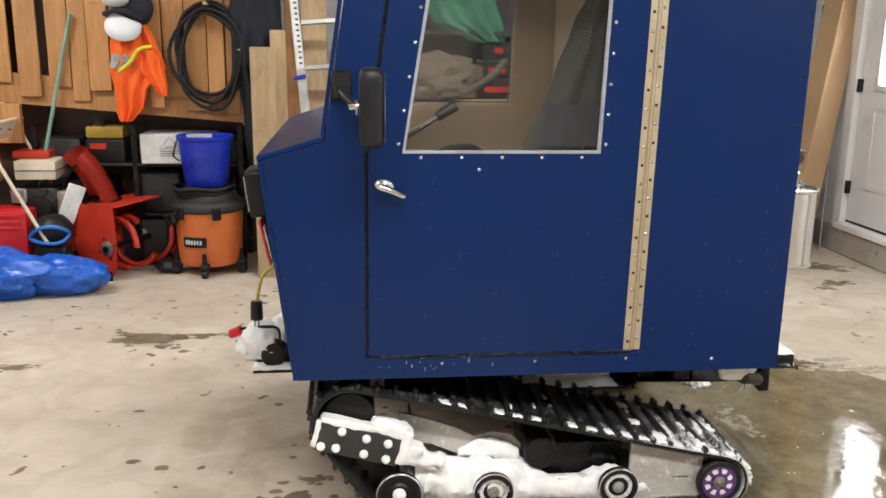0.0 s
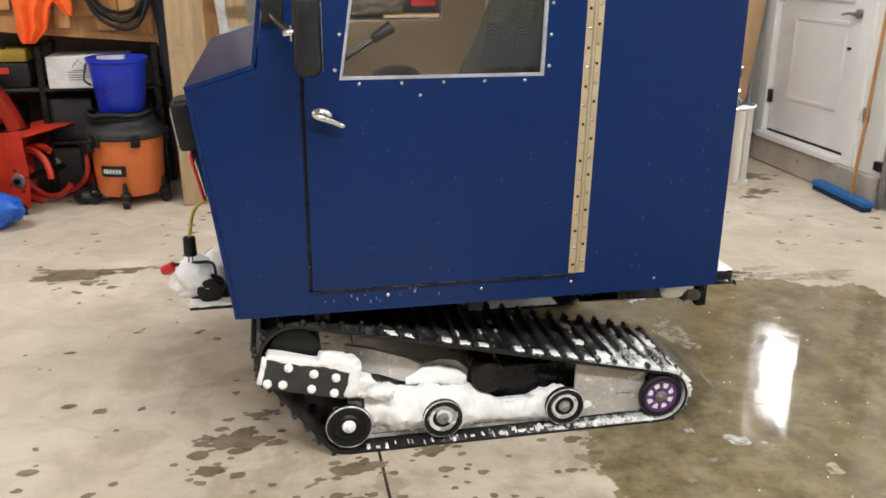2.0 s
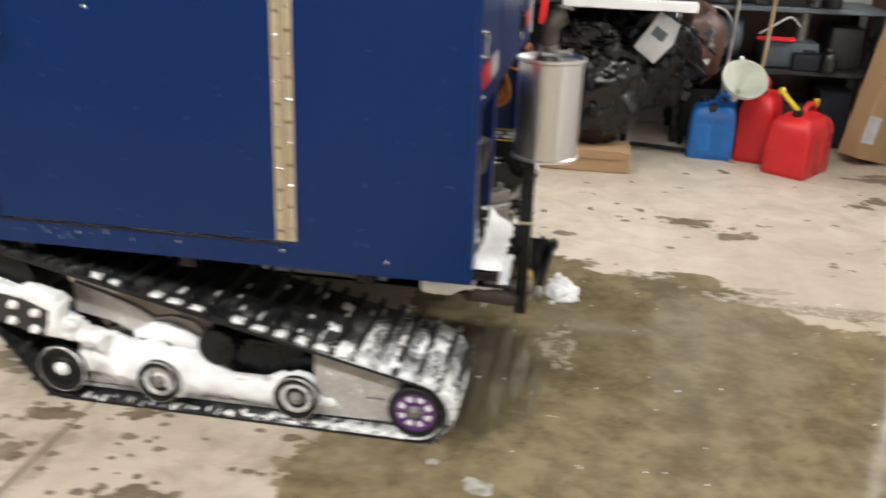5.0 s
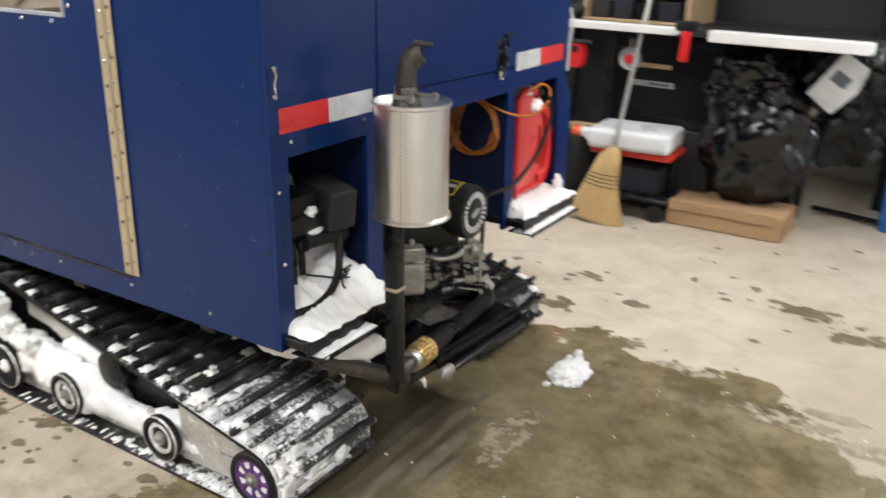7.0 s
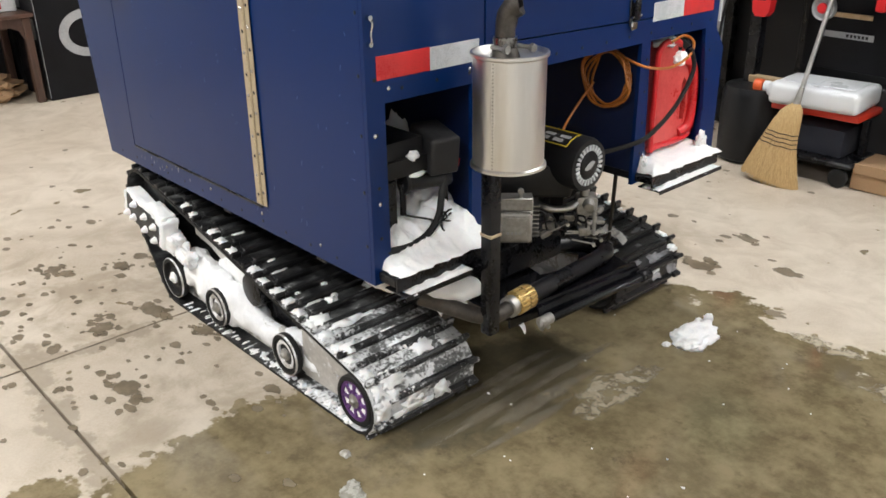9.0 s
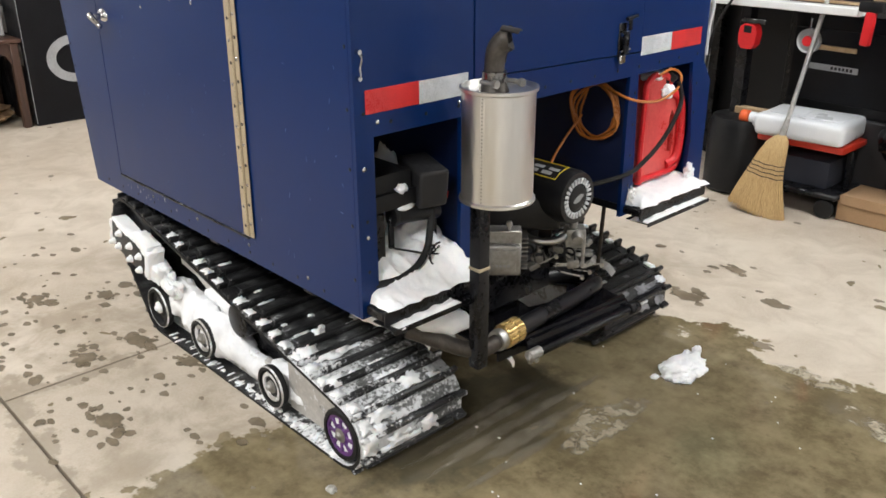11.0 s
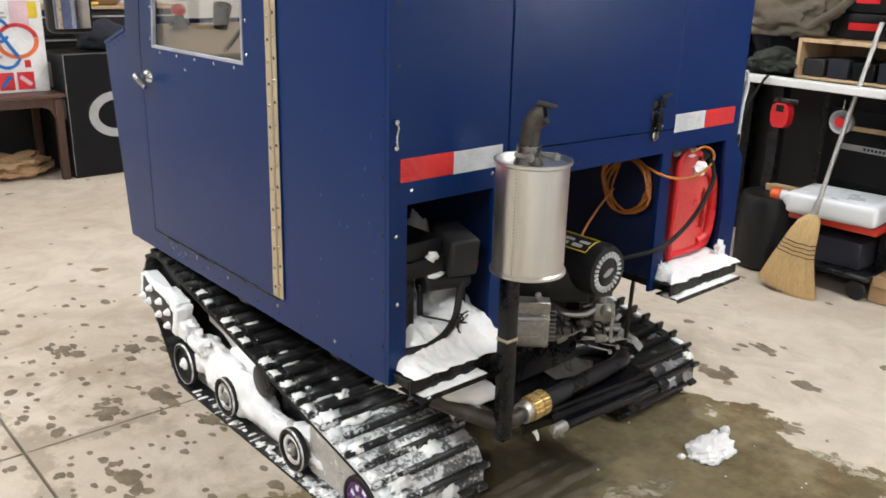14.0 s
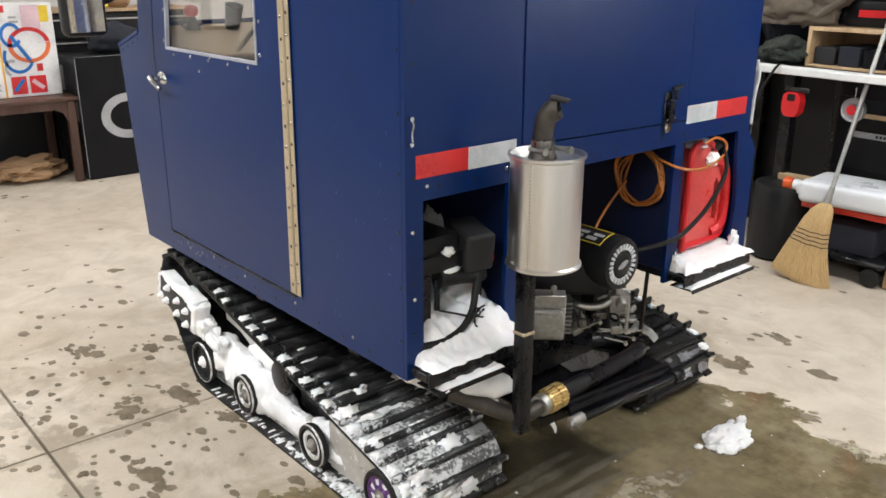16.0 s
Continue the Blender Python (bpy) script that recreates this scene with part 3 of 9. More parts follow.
curb = lone("curb", box((EAST - 0.05, GD_Y1 + 0.09, 0), (EAST + 0.02, NORTH, 0.2), bev=0.012), CURB, "stained concrete foundation curb under the side door", "curb", kind="structure")

# side door with a bright half light
door_1 = thing("door_1", (EAST, DOOR_Y0, DOOR_Z0), "white steel side door with a bright glazed upper half, closed", "door", kind="structure")
GL = (5.47, 1.31, 6.06, 2.37)
leaf = part("leaf", sheet(rect(DOOR_Y0, DOOR_Z0 + 0.012, DOOR_Y1, DOOR_Z1), [rect(*GL)], lambda u, v, w: (EAST + 0.03 + w, u, v), 0.045), WHITESTEEL, door_1, smooth=False)
bm = bmesh.new()
for lo, hi in (((5.47, 0.53), (6.09, 0.56)), ((5.47, 1.12), (6.09, 1.15)), ((5.47, 0.56), (5.5, 1.12)), ((6.06, 0.56), (6.09, 1.12))):
    add_box(bm, (EAST + 0.021, lo[0], lo[1]), (EAST + 0.0295, hi[0], hi[1]), bev=0.004)
part("panel_moulding", bm, WHITESTEEL, leaf)
bm = bmesh.new()
for lo, hi in (((GL[0] - 0.04, GL[1] - 0.04), (GL[2] + 0.04, GL[1])), ((GL[0] - 0.04, GL[3]), (GL[2] + 0.04, GL[3] + 0.04)),
               ((GL[0] - 0.04, GL[1]), (GL[0], GL[3])), ((GL[2], GL[1]), (GL[2] + 0.04, GL[3]))):
    add_box(bm, (EAST + 0.012, lo[0], lo[1]), (EAST + 0.0295, hi[0], hi[1]), bev=0.005)
part("glazing_frame", bm, WHITEPL, leaf)
pane = part("pane", box((EAST + 0.045, GL[0] - 0.01, GL[1] - 0.01), (EAST + 0.051, GL[2] + 0.01, GL[3] + 0.01), bev=0), WINDOW, leaf)
pane.visible_shadow = False
bm = rod((EAST + 0.03, 5.365, 1.205), (EAST + 0.005, 5.365, 1.205), 0.032, bev=0.004)
add_rod(bm, (EAST + 0.01, 5.365, 1.205), (EAST - 0.035, 5.365, 1.205), 0.011)
add_tube(bm, glide([(EAST - 0.035, 5.355, 1.205), (EAST - 0.038, 5.405, 1.207), (EAST - 0.03, 5.475, 1.195)]), 0.009)
part("lever_handle", bm, CAST, leaf, "brushed metal lever handle")
bm = rod((EAST + 0.03, 5.365, 1.37), (EAST + 0.004, 5.365, 1.37), 0.03, bev=0.004)
part("deadbolt", bm, CAST, leaf)
bm = rod((EAST + 0.03, 5.42, 0.97), (EAST + 0.012, 5.42, 0.97), 0.012)
part("door_stop", bm, PLASTIC, leaf)
for z in (0.52, 1.3, 2.05):
    part("hinge", box((EAST - 0.004, DOOR_Y1 - 0.02, z - 0.05), (EAST + 0.03, DOOR_Y1 + 0.02, z + 0.05)), PLASTIC, door_1, "black door hinge")
bm = bmesh.new()
for lo, hi in (((DOOR_Y0 - 0.13, 0.2), (DOOR_Y0 - 0.012, DOOR_Z1 + 0.1)), ((DOOR_Y1 + 0.012, 0.2), (DOOR_Y1 + 0.13, DOOR_Z1 + 0.1)), ((DOOR_Y0 - 0.012, DOOR_Z1 + 0.006), (DOOR_Y1 + 0.012, DOOR_Z1 + 0.1))):
    add_box(bm, (EAST - 0.018, lo[0], lo[1]), (EAST + 0.075, hi[0], hi[1]), bev=0.004)
part("door_frame", bm, WHITEPAINT, door_1)
bm = bmesh.new()
for lo, hi in (((DOOR_Y0 - 0.03, 0.2), (DOOR_Y0 + 0.02, DOOR_Z1)), ((DOOR_Y1 - 0.02, 0.2), (DOOR_Y1 + 0.03, DOOR_Z1)), ((DOOR_Y0 + 0.02, DOOR_Z1 - 0.02), (DOOR_Y1 - 0.02, DOOR_Z1 + 0.03)), ((DOOR_Y0 + 0.02, 0.2), (DOOR_Y1 - 0.02, DOOR_Z0 + 0.02))):
    add_box(bm, (EAST + 0.078, lo[0], lo[1]), (EAST + 0.11, hi[0], hi[1]))
part("door_stop_strip", bm, WHITEPAINT, door_1)
part("threshold", box((EAST - 0.07, DOOR_Y0 - 0.012, 0.202), (EAST + 0.1, DOOR_Y1 + 0.012, DOOR_Z0 - 0.004)), WHITEPAINT, door_1)
part("sweep", box((EAST + 0.022, DOOR_Y0 + 0.01, DOOR_Z0 - 0.003), (EAST + 0.034, DOOR_Y1 - 0.01, DOOR_Z0 + 0.012), bev=0), RUBBER, door_1, "black rubber door sweep")
backdrop = lone("backdrop", box((4.6, 4.6, 0), (4.62, 6.9, 2.7), bev=0), DAYLIGHT, "bright snowy daylight outside the door", "backdrop", kind="structure")

# overhead door: ribbed white sections on galvanised tracks
garage_door = thing("garage_door", (EAST, GD_Y0, 0), "white sectional overhead garage door, closed", "garage door", kind="structure")
h = 0.535
for i in range(4):
    z0 = 0.03 + i * h
    sec = part("section", box((EAST + 0.035, GD_Y0 - 0.06, z0), (EAST + 0.075, GD_Y1 + 0.06, z0 + h - 0.006), bev=0.006), WHITESTEEL, garage_door)
    bm = bmesh.new()
    for zz in (z0, z0 + h - 0.04):
        add_box(bm, (EAST + 0.012, GD_Y0 + 0.02, zz + 0.006), (EAST + 0.0345, GD_Y1 - 0.09, zz + 0.032), bev=0.004)
    part("rail", bm, WHITESTEEL, sec)
    npan = 6
    w = (GD_Y1 - GD_Y0 - 0.2) / npan
    for k in range(npan):
        y0 = GD_Y0 + 0.06 + k * w
        part("raised_panel", box((EAST + 0.022, y0 + 0.05, z0 + 0.09), (EAST + 0.0345, y0 + w - 0.05, z0 + h - 0.1), bev=0.01), WHITESTEEL, sec)
    part("end_stile", box((EAST + 0.026, GD_Y1 - 0.085, z0 + 0.004), (EAST + 0.034, GD_Y1 - 0.002, z0 + h - 0.01)), GALV, sec, "galvanised end stile")
    bm = box((EAST + 0.006, GD_Y1 - 0.1, z0 - 0.03), (EAST + 0.025, GD_Y1 - 0.02, z0 + 0.03), bev=0.003)
    add_rod(bm, (EAST - 0.01, GD_Y1 - 0.05, z0), (EAST - 0.01, GD_Y1 + 0.015, z0), 0.02, bev=0.003)
    if i:
        part("roller_hinge", bm, BLACK, sec, "dark roller hinge")
    else:
        bm.free()
part("weather_strip", box((EAST + 0.03, GD_Y0, 0.001), (EAST + 0.08, GD_Y1, 0.03), bev=0.008), RUBBER, garage_door, "black rubber weather strip")
bm = bmesh.new()
for a, b in (((EAST - 0.055, GD_Y1 + 0.01), (EAST - 0.052, GD_Y1 + 0.05)), ((EAST - 0.055, GD_Y1 + 0.047), (EAST - 0.004, GD_Y1 + 0.05)), ((EAST - 0.007, GD_Y1 + 0.01), (EAST - 0.004, GD_Y1 + 0.047))):
    add_box(bm, (*a, 0.01), (*b, 2.3))
part("track", bm, GALV, garage_door)
bm = box((EAST - 0.06, GD_Y1 + 0.05, 0.25), (EAST - 0.02, GD_Y1 + 0.13, 0.31))
part("track_bracket", bm, BLACK, garage_door, "dark track bracket")
jamb = lone("trim", box((EAST - 0.022, GD_Y1 + 0.052, 0.2), (EAST - 0.001, GD_Y1 + 0.15, 2.4), bev=0.004), WHITEPAINT, "white painted door jamb board", "trim", kind="structure")

for lx, ly, lk in LAMPS:
    lamp = thing("ceiling_light", (lx, ly, CEILING), "long white ceiling tube light, switched on", "ceiling light", "ceiling lights")
    part("housing", box((lx - 0.62, ly - 0.09, CEILING - 0.07), (lx + 0.62, ly + 0.09, CEILING - 0.004), bev=0.01), WHITEPAINT, lamp)
    part("diffuser", box((lx - 0.6, ly - 0.07, CEILING - 0.105), (lx + 0.6, ly + 0.07, CEILING - 0.071), bev=0.015, seg=2), TUBE, lamp)

# damp marks and painted sheen on the slab
def blot(bm, cx, cy, rx, ry, seed, z=0.002, n=22):
    damp = bm.verts.layers.float.get("damp") or bm.verts.layers.float.new("damp")
    z += 0.0009 * ((seed * 0.6180339) % 1.0)
    rings = []
    for share, value in ((0.62, 1.0), (1.0, 0.45), (1.3, 0.0)):
        ring = []
        for i in range(n):
            a = 2 * math.pi * i / n
            w = 1 + 0.5 * noise.fractal((math.cos(a) * 1.2 + seed * 3.7, math.sin(a) * 1.2, seed), 0.8, 2.1, 4)
            v = bm.verts.new((cx + rx * w * share * math.cos(a), cy + ry * w * share * math.sin(a), z))
            v[damp] = value
            ring.append(v)
        rings.append(ring)
    bm.faces.new(rings[0])
    for p, q in zip(rings, rings[1:]):
        for i in range(n):
            bm.faces.new((p[i], p[(i + 1) % n], q[(i + 1) % n], q[i]))


for i, (cx, cy, rx, ry) in enumerate(((-0.18, 2.73, 0.14, 0.075), (-0.1, 2.9, 0.06, 0.03), (-0.26, 2.57, 0.06, 0.04), (0.2, 2.49, 0.1, 0.05), (0.48, 2.56, 0.07, 0.04),
                                      (-1.03, 4.52, 0.2, 0.11), (-0.76, 4.55, 0.1, 0.035), (-1.6, 4.12, 0.1, 0.05), (3.5, 5.8, 0.19, 0.1), (3.35, 5.35, 0.11, 0.07), (3.2, 5.25, 0.07, 0.04),
                                      (1.65, 4.44, 0.05, 0.03), (1.37, 4.63, 0.05, 0.024), (1.42, 4.6, 0.02, 0.014), (1.34, 4.66, 0.022, 0.012), (1.37, 4.26, 0.075, 0.06), (1.78, 4.09, 0.04, 0.02), (1.55, 4.5, 0.016, 0.01), (0.64, 2.2, 0.09, 0.06), (0.2, 2.3, 0.06, 0.05), (2.25, 4.75, 0.13, 0.06), (2.45, 4.6, 0.1, 0.06), (-0.4, 2.35, 0.07, 0.04))):
    bm = bmesh.new()
    k = 0.68 if rx > 0.05 else 1.0
    blot(bm, cx, cy, rx * k, ry * k, i + 0.5, n=28)
    rb = random.Random(i + 5)
    for j in range(9 if rx > 0.05 else 2):
        a, d, q = rb.uniform(0, 6.283), rb.uniform(0.65, 1.35), rb.uniform(0.09, 0.3)
        blot(bm, cx + rx * d * math.cos(a), cy + ry * d * math.sin(a), rx * q, ry * q * rb.uniform(0.8, 1.3), i + 2.3 * j, n=12)
    tagged(put("water_stain", mesh_of("water_stain", bm, WETSPOT), None), "dark damp stain on the concrete", "stain", kind="structure")
bm = bmesh.new()
r = random.Random(11)
for i in range(340):
    g = r.random()
    if g < 0.55:
        cx, cy = r.gauss(0.1, 0.6), r.gauss(2.25, 0.35)
    elif g < 0.8:
        cx, cy = r.uniform(-2.2, 3.4), r.uniform(4.2, 5.6)
    else:
        cx, cy = r.uniform(-3, 0.2), r.uniform(1.0, 4.0)
    k = r.uniform(0.004, 0.016) * (1.6 if r.random() < 0.12 else 1)
    blot(bm, cx, cy, k * r.uniform(1, 1.8), k, i * 0.37, 0.0016, 8)
lone("water_drips", bm, WETSPOT, "scattered dark drips of melt water on the concrete", "drips", kind="stuff")
bm = bmesh.new()
for i, (cx, cy, rx, ry) in enumerate(((1.67, 3.26, 0.06, 0.16), (1.7, 3.14, 0.035, 0.035), (1.72, 2.2, 0.03, 0.03), (2.35, 3.85, 0.16, 0.05), (2.75, 3.8, 0.22, 0.05), (2.0, 4.0, 0.1, 0.04), (2.5, 3.95, 0.1, 0.03))):
    blot(bm, cx, cy, rx, ry, i + 40.5, n=28)
lone("dry_patches", bm, DRYSPOT, "paler half-dry patches within the wet area", "stain", kind="stuff")
# pale sheen of the wet slab, laid on as thin coloured patches
bm = bmesh.new()
for i, (cx, cy, rx, ry) in enumerate(((1.44, 3.06, 0.022, 0.24), (1.5, 3.0, 0.018, 0.22), (1.56, 3.08, 0.026, 0.2), (1.39, 3.14, 0.018, 0.2), (1.62, 2.98, 0.018, 0.15), (1.5, 3.3, 0.02, 0.14))):
    blot(bm, cx, cy, rx, ry, i + 70.5, 0.0012, n=40)
lone("sheen_streaks", bm, SHEEN, "faint pale bands of sheen painted on the wet slab", "stain", kind="stuff")

# ---- the tracked snow machine ----
NEAR, FAR, REAR = 2.573, 4.05, 1.449
machine = thing("snow_machine", (0.66, 3.31, 0), "home-built tracked snow machine with a blue plywood cab", "tracked vehicle")

# cab sides: outline in x and z
CAB = [(-0.125, 0.52), (REAR - 0.013, 0.52), (REAR - 0.013, 1.95), (0.075, 1.95), (-0.027, 1.269), (-0.212, 1.214)]
DOOR = [(0.099, 0.597), (0.94, 0.597), (0.955, 1.86), (0.192, 1.86), (0.101, 1.236)]
PANE = [(0.205, 1.238), (0.802, 1.238), (0.817, 1.8), (0.293, 1.8)]


def grown(loop, d):
    """The outline moved outwards by about d from its middle."""
    cx, cy = sum(p[0] for p in loop) / len(loop), sum(p[1] for p in loop) / len(loop)
    return [(x + (d if x > cx else -d), y + (d if y > cy else -d)) for x, y in loop]


def rivet_mesh(r, h, material):
    bm = lathe([(0, h), (r * 0.55, h * 0.85), (r, h * 0.25), (r, 0), (0, 0)], seg=8)
    return mesh_of("rivet", bm, material, True)


RIVET = rivet_mesh(0.0055, 0.0035, CHROME)
SCREW = rivet_mesh(0.005, 0.0015, PLASTIC)
TO_NEAR = pose(0, 0, 0, 90)
TO_REAR = pose(0, 0, 0, 0, 90)


def rivets(parent, places, mesh, turn, name="rivet"):
    for p in places:
        put(name, mesh, parent, Matrix.Translation(p) @ turn)


near = lambda u, v, w: (u, NEAR + w, v)
far = lambda u, v, w: (u, FAR - w, v)
side = part("side_panel", sheet(CAB, [[(u - 0.006 if u < 0.3 else u, v) for u, v in grown(DOOR, 0.0055)]], near, 0.012), BLUE, machine, smooth=False)
door = part("cab_door", sheet(DOOR, [PANE], lambda u, v, w: near(u, v, w - 0.003), 0.014), BLUE, machine, "blue plywood cab door with a plastic window", smooth=False)
part("door_jamb", sheet(grown(DOOR, 0.03), [grown(DOOR, -0.035)], lambda u, v, w: near(u, v, w + 0.0165), 0.02), BLACK, machine, smooth=False)
pane = part("window_pane", sheet(grown(PANE, 0.012), [], lambda u, v, w: near(u, v, w + 0.0115), 0.004), WINDOW, door, "scratched clear plastic window", smooth=False)
pane.visible_shadow = False
part("window_trim", sheet(grown(PANE, 0.004), [grown(PANE, -0.005)], lambda u, v, w: near(u, v, w - 0.0065), 0.012), GREYTRIM, door, "pale grey window edging", smooth=False)
pts = [(0.257 + 0.123 * i, NEAR - 0.003, 1.222) for i in range(5)] + [(0.822 + 0.0025 * i, NEAR - 0.003, 1.262 + 0.09 * i) for i in range(6)]
pts += [(0.19 + 0.016 * i, NEAR - 0.003, 1.262 + 0.098 * i) for i in range(6)] + [(0.434, NEAR - 0.003, 1.185)]
rivets(door, pts, RIVET, TO_NEAR)
hinge = part("piano_hinge", sheet([(0.917, 0.6), (0.971, 0.6), (0.991, 1.86), (0.938, 1.86)], [], lambda u, v, w: near(u, v, w - 0.0055), 0.002), BRASS, machine, "long brass-coloured piano hinge", smooth=False)
for off in (-0.0062, 0.0062):
    a, b = 0.9445 + off, 0.9645 + off
    part("hinge_groove", sheet([(a - 0.0007, 0.602), (a + 0.0007, 0.602), (b + 0.0007, 1.858), (b - 0.0007, 1.858)], [], lambda u, v, w: near(u, v, w - 0.0062), 0.0006), DARKBRASS, hinge, smooth=False)
KNUCKLE = mesh_of("hinge_knuckle", rod((0, 0, 0), (0.0003, 0, 0.029), 0.004, seg=8), BRASS, True)
for i in range(40):
    z = 0.604 + i * 0.0314
    put("hinge_knuckle", KNUCKLE, hinge, Matrix.Translation((0.9445 + (z - 0.6) / 1.26 * 0.02, NEAR - 0.0055, z)))
pts, holes = [], []
for i in range(22):
    z = 0.628 + i * 0.057
    k = (z - 0.6) / 1.26 * 0.019
    for u, odd in ((0.93, 0), (0.9595, 1)):
        (pts if (i + odd) % 2 else holes).append((u + k, NEAR - 0.0055, z + 0.012 * odd))
rivets(hinge, pts, RIVET, TO_NEAR)
rivets(hinge, holes, SCREW, TO_NEAR, "screw")
# turned handle on an oval plate
m = Matrix.Translation((0.148, NEAR - 0.003, 1.137)) @ TO_NEAR @ pose(0, 0, 0, 0, 0, -12) @ Matrix.Diagonal((1.5, 1, 1, 1))
handle = part("door_handle", lathe([(0, 0.012), (0.012, 0.011), (0.019, 0.006), (0.021, 0), (0, 0)], m, 20), CHROME, door, "chrome turn handle")
bm = rod((0.15, NEAR - 0.012, 1.135), (0.15, NEAR - 0.04, 1.133), 0.01, 0.008, bev=0.002)
add_tube(bm, glide([(0.135, NEAR - 0.04, 1.138), (0.165, NEAR - 0.043, 1.128), (0.208, NEAR - 0.04, 1.108)]), [0.011] * 4 + [0.010] * 4 + [0.0085] * 4 + [0.006], 10)
part("lever", bm, CHROME, handle)
bm = bmesh.new()
chip = random.Random(5)
for i in range(34):
    u = 0.1 + chip.random() ** 1.6 * 0.84
    add_box(bm, (u, NEAR - 0.0012, 0.5945), (u + chip.uniform(0.004, 0.03), NEAR - 0.0002, 0.5955 + chip.uniform(0, 0.0015)))
for i in range(16):
    u, v = chip.uniform(0.12, 0.5), chip.uniform(0.53, 0.585)
    add_box(bm, (u, NEAR - 0.0012, v), (u + chip.uniform(0.001, 0.004), NEAR - 0.0002, v + chip.uniform(0.002, 0.012)))
tagged(part("paint_chips", bm, GREYTRIM, machine, "pale chips in the paint under the door"), kind="stuff")
bm = bmesh.new()
for i in range(60):
    u, v = chip.uniform(-0.1, 1.42), chip.uniform(0.56, 1.15)
    w, h = (chip.uniform(0.0008, 0.002), chip.uniform(0.003, 0.016)) if i % 3 else (chip.uniform(0.003, 0.014), chip.uniform(0.0008, 0.0016))
    add_box(bm, (u, NEAR - 0.0007 if u > 0.97 or u < 0.09 else NEAR - 0.0037, v), (u + w, NEAR + 0.0004 if u > 0.97 or u < 0.09 else NEAR - 0.0027, v + h), Matrix.Translation((u, 0, v)) @ pose(0, 0, 0, 0, chip.uniform(-35, 35)) @ Matrix.Translation((-u, 0, -v)))
tagged(part("paint_scuffs", bm, SCUFF, machine, "small paler scuffs in the blue paint"), kind="stuff")
bm = box((0.1, NEAR - 0.006, 0.5885), (0.94, NEAR - 0.001, 0.5945), bev=0.001)
part("door_sill_strip", bm, BLACK, machine)
pts = [(-0.205 + 0.0095 * i, NEAR, 1.16 - 0.075 * i) for i in range(8)] + [(-0.03 + 0.12 * i, NEAR, 0.545) for i in range(12)]
pts += [(1.425, NEAR, 0.62 + 0.14 * i) for i in range(9)] + [(-0.19 + 0.05 * i, NEAR, 1.205 + 0.015 * i) for i in range(4)]
rivets(side, pts, SCREW, TO_NEAR, "screw")
bright = [(0.33, NEAR, 0.566), (0.63, NEAR, 0.566), (0.93, NEAR, 0.568), (1.22, NEAR, 0.56)]
rivets(side, bright, RIVET, TO_NEAR)

FAR_PANE = [(0.205, 1.3), (0.782, 1.3), (0.795, 1.8), (0.293, 1.8)]
far_side = part("side_panel", sheet(CAB, [FAR_PANE], far, 0.012), BLUE, machine, smooth=False)
part("side_lining", sheet([(-0.02, 0.56), (REAR - 0.45, 0.56), (REAR - 0.45, 1.93), (0.09, 1.93)], [grown(FAR_PANE, 0.006)], lambda u, v, w: far(u, v, w + 0.0135), 0.006), HARDBOARD, far_side, "brown hardboard lining", smooth=False)
p2 = part("window_pane", sheet(grown(FAR_PANE, 0.012), [], lambda u, v, w: far(u, v, w + 0.021), 0.004), WINDOW, far_side, smooth=False)
p2.visible_shadow = False
LSCREW = mesh_of("lining_screw", rod((0, FAR - 0.019, 0), (0, FAR - 0.026, 0), 0.007, 0.005, seg=8), CAST, True)
for u, v in [(0.26 + 0.12 * i, 1.279) for i in range(5)] + [(0.812, 1.33 + 0.1 * i) for i in range(6)]:
    put("lining_screw", LSCREW, far_side, Matrix.Translation((u, 0, v)))

# front: hood, nose, windscreen
part("roof", box((0.06, NEAR - 0.006, 1.951), (REAR + 0.004, FAR + 0.006, 1.968), bev=0.004), BLUE, machine)


def slope(a, b, y0, y1, thick):
    """A board across the cab between two places of its side outline, thick downwards."""
    d = (Vector((b[0], 0, b[1])) - Vector((a[0], 0, a[1]))).normalized()
    nn = Vector((-d.z, 0, d.x)) * thick
    bm = bmesh.new()
    vs = [bm.verts.new((p[0] + q.x, y, p[1] + q.z)) for y in (y0, y1) for p in (a, b) for q in (Vector(), nn)]
    bmesh.ops.convex_hull(bm, input=vs)
    return bm


part("hood", slope((-0.224, 1.212), (-0.03, 1.271), NEAR - 0.002, FAR + 0.002, 0.012), BLUE, machine, "blue sloping hood, scuffed")
part("nose_panel", slope((-0.138, 0.52), (-0.225, 1.211), NEAR + 0.001, FAR - 0.001, -0.012), BLUE, machine)
A, B = Vector((-0.03, 0, 1.283)), Vector((0.068, 0, 1.945))
wd = (B - A).normalized()
screen = lambda u, v, w: (A.x + wd.x * v - 0.01 + w, NEAR + 0.014 + u, A.z + wd.z * v)
W, L = FAR - NEAR - 0.028, (B - A).length
ws = part("windscreen_frame", sheet(rect(0, 0, W, L), [rect(0.09, 0.025, W - 0.09, L - 0.07)], screen, 0.012), BLUE, machine, smooth=False)
p3 = part("windscreen", sheet(rect(0.08, 0.015, W - 0.08, L - 0.06), [], lambda u, v, w: screen(u, v, w + 0.013), 0.004), WINDOW, ws, smooth=False)
p3.visible_shadow = False
part("cab_floor", box((-0.1, NEAR + 0.014, 0.53), (1.0, FAR - 0.014, 0.545), bev=0), BLACK, machine)
part("dashboard", box((-0.08, NEAR + 0.014, 1.12), (0.06, FAR - 0.014, 1.2), bev=0.01), HARDBOARD, machine)
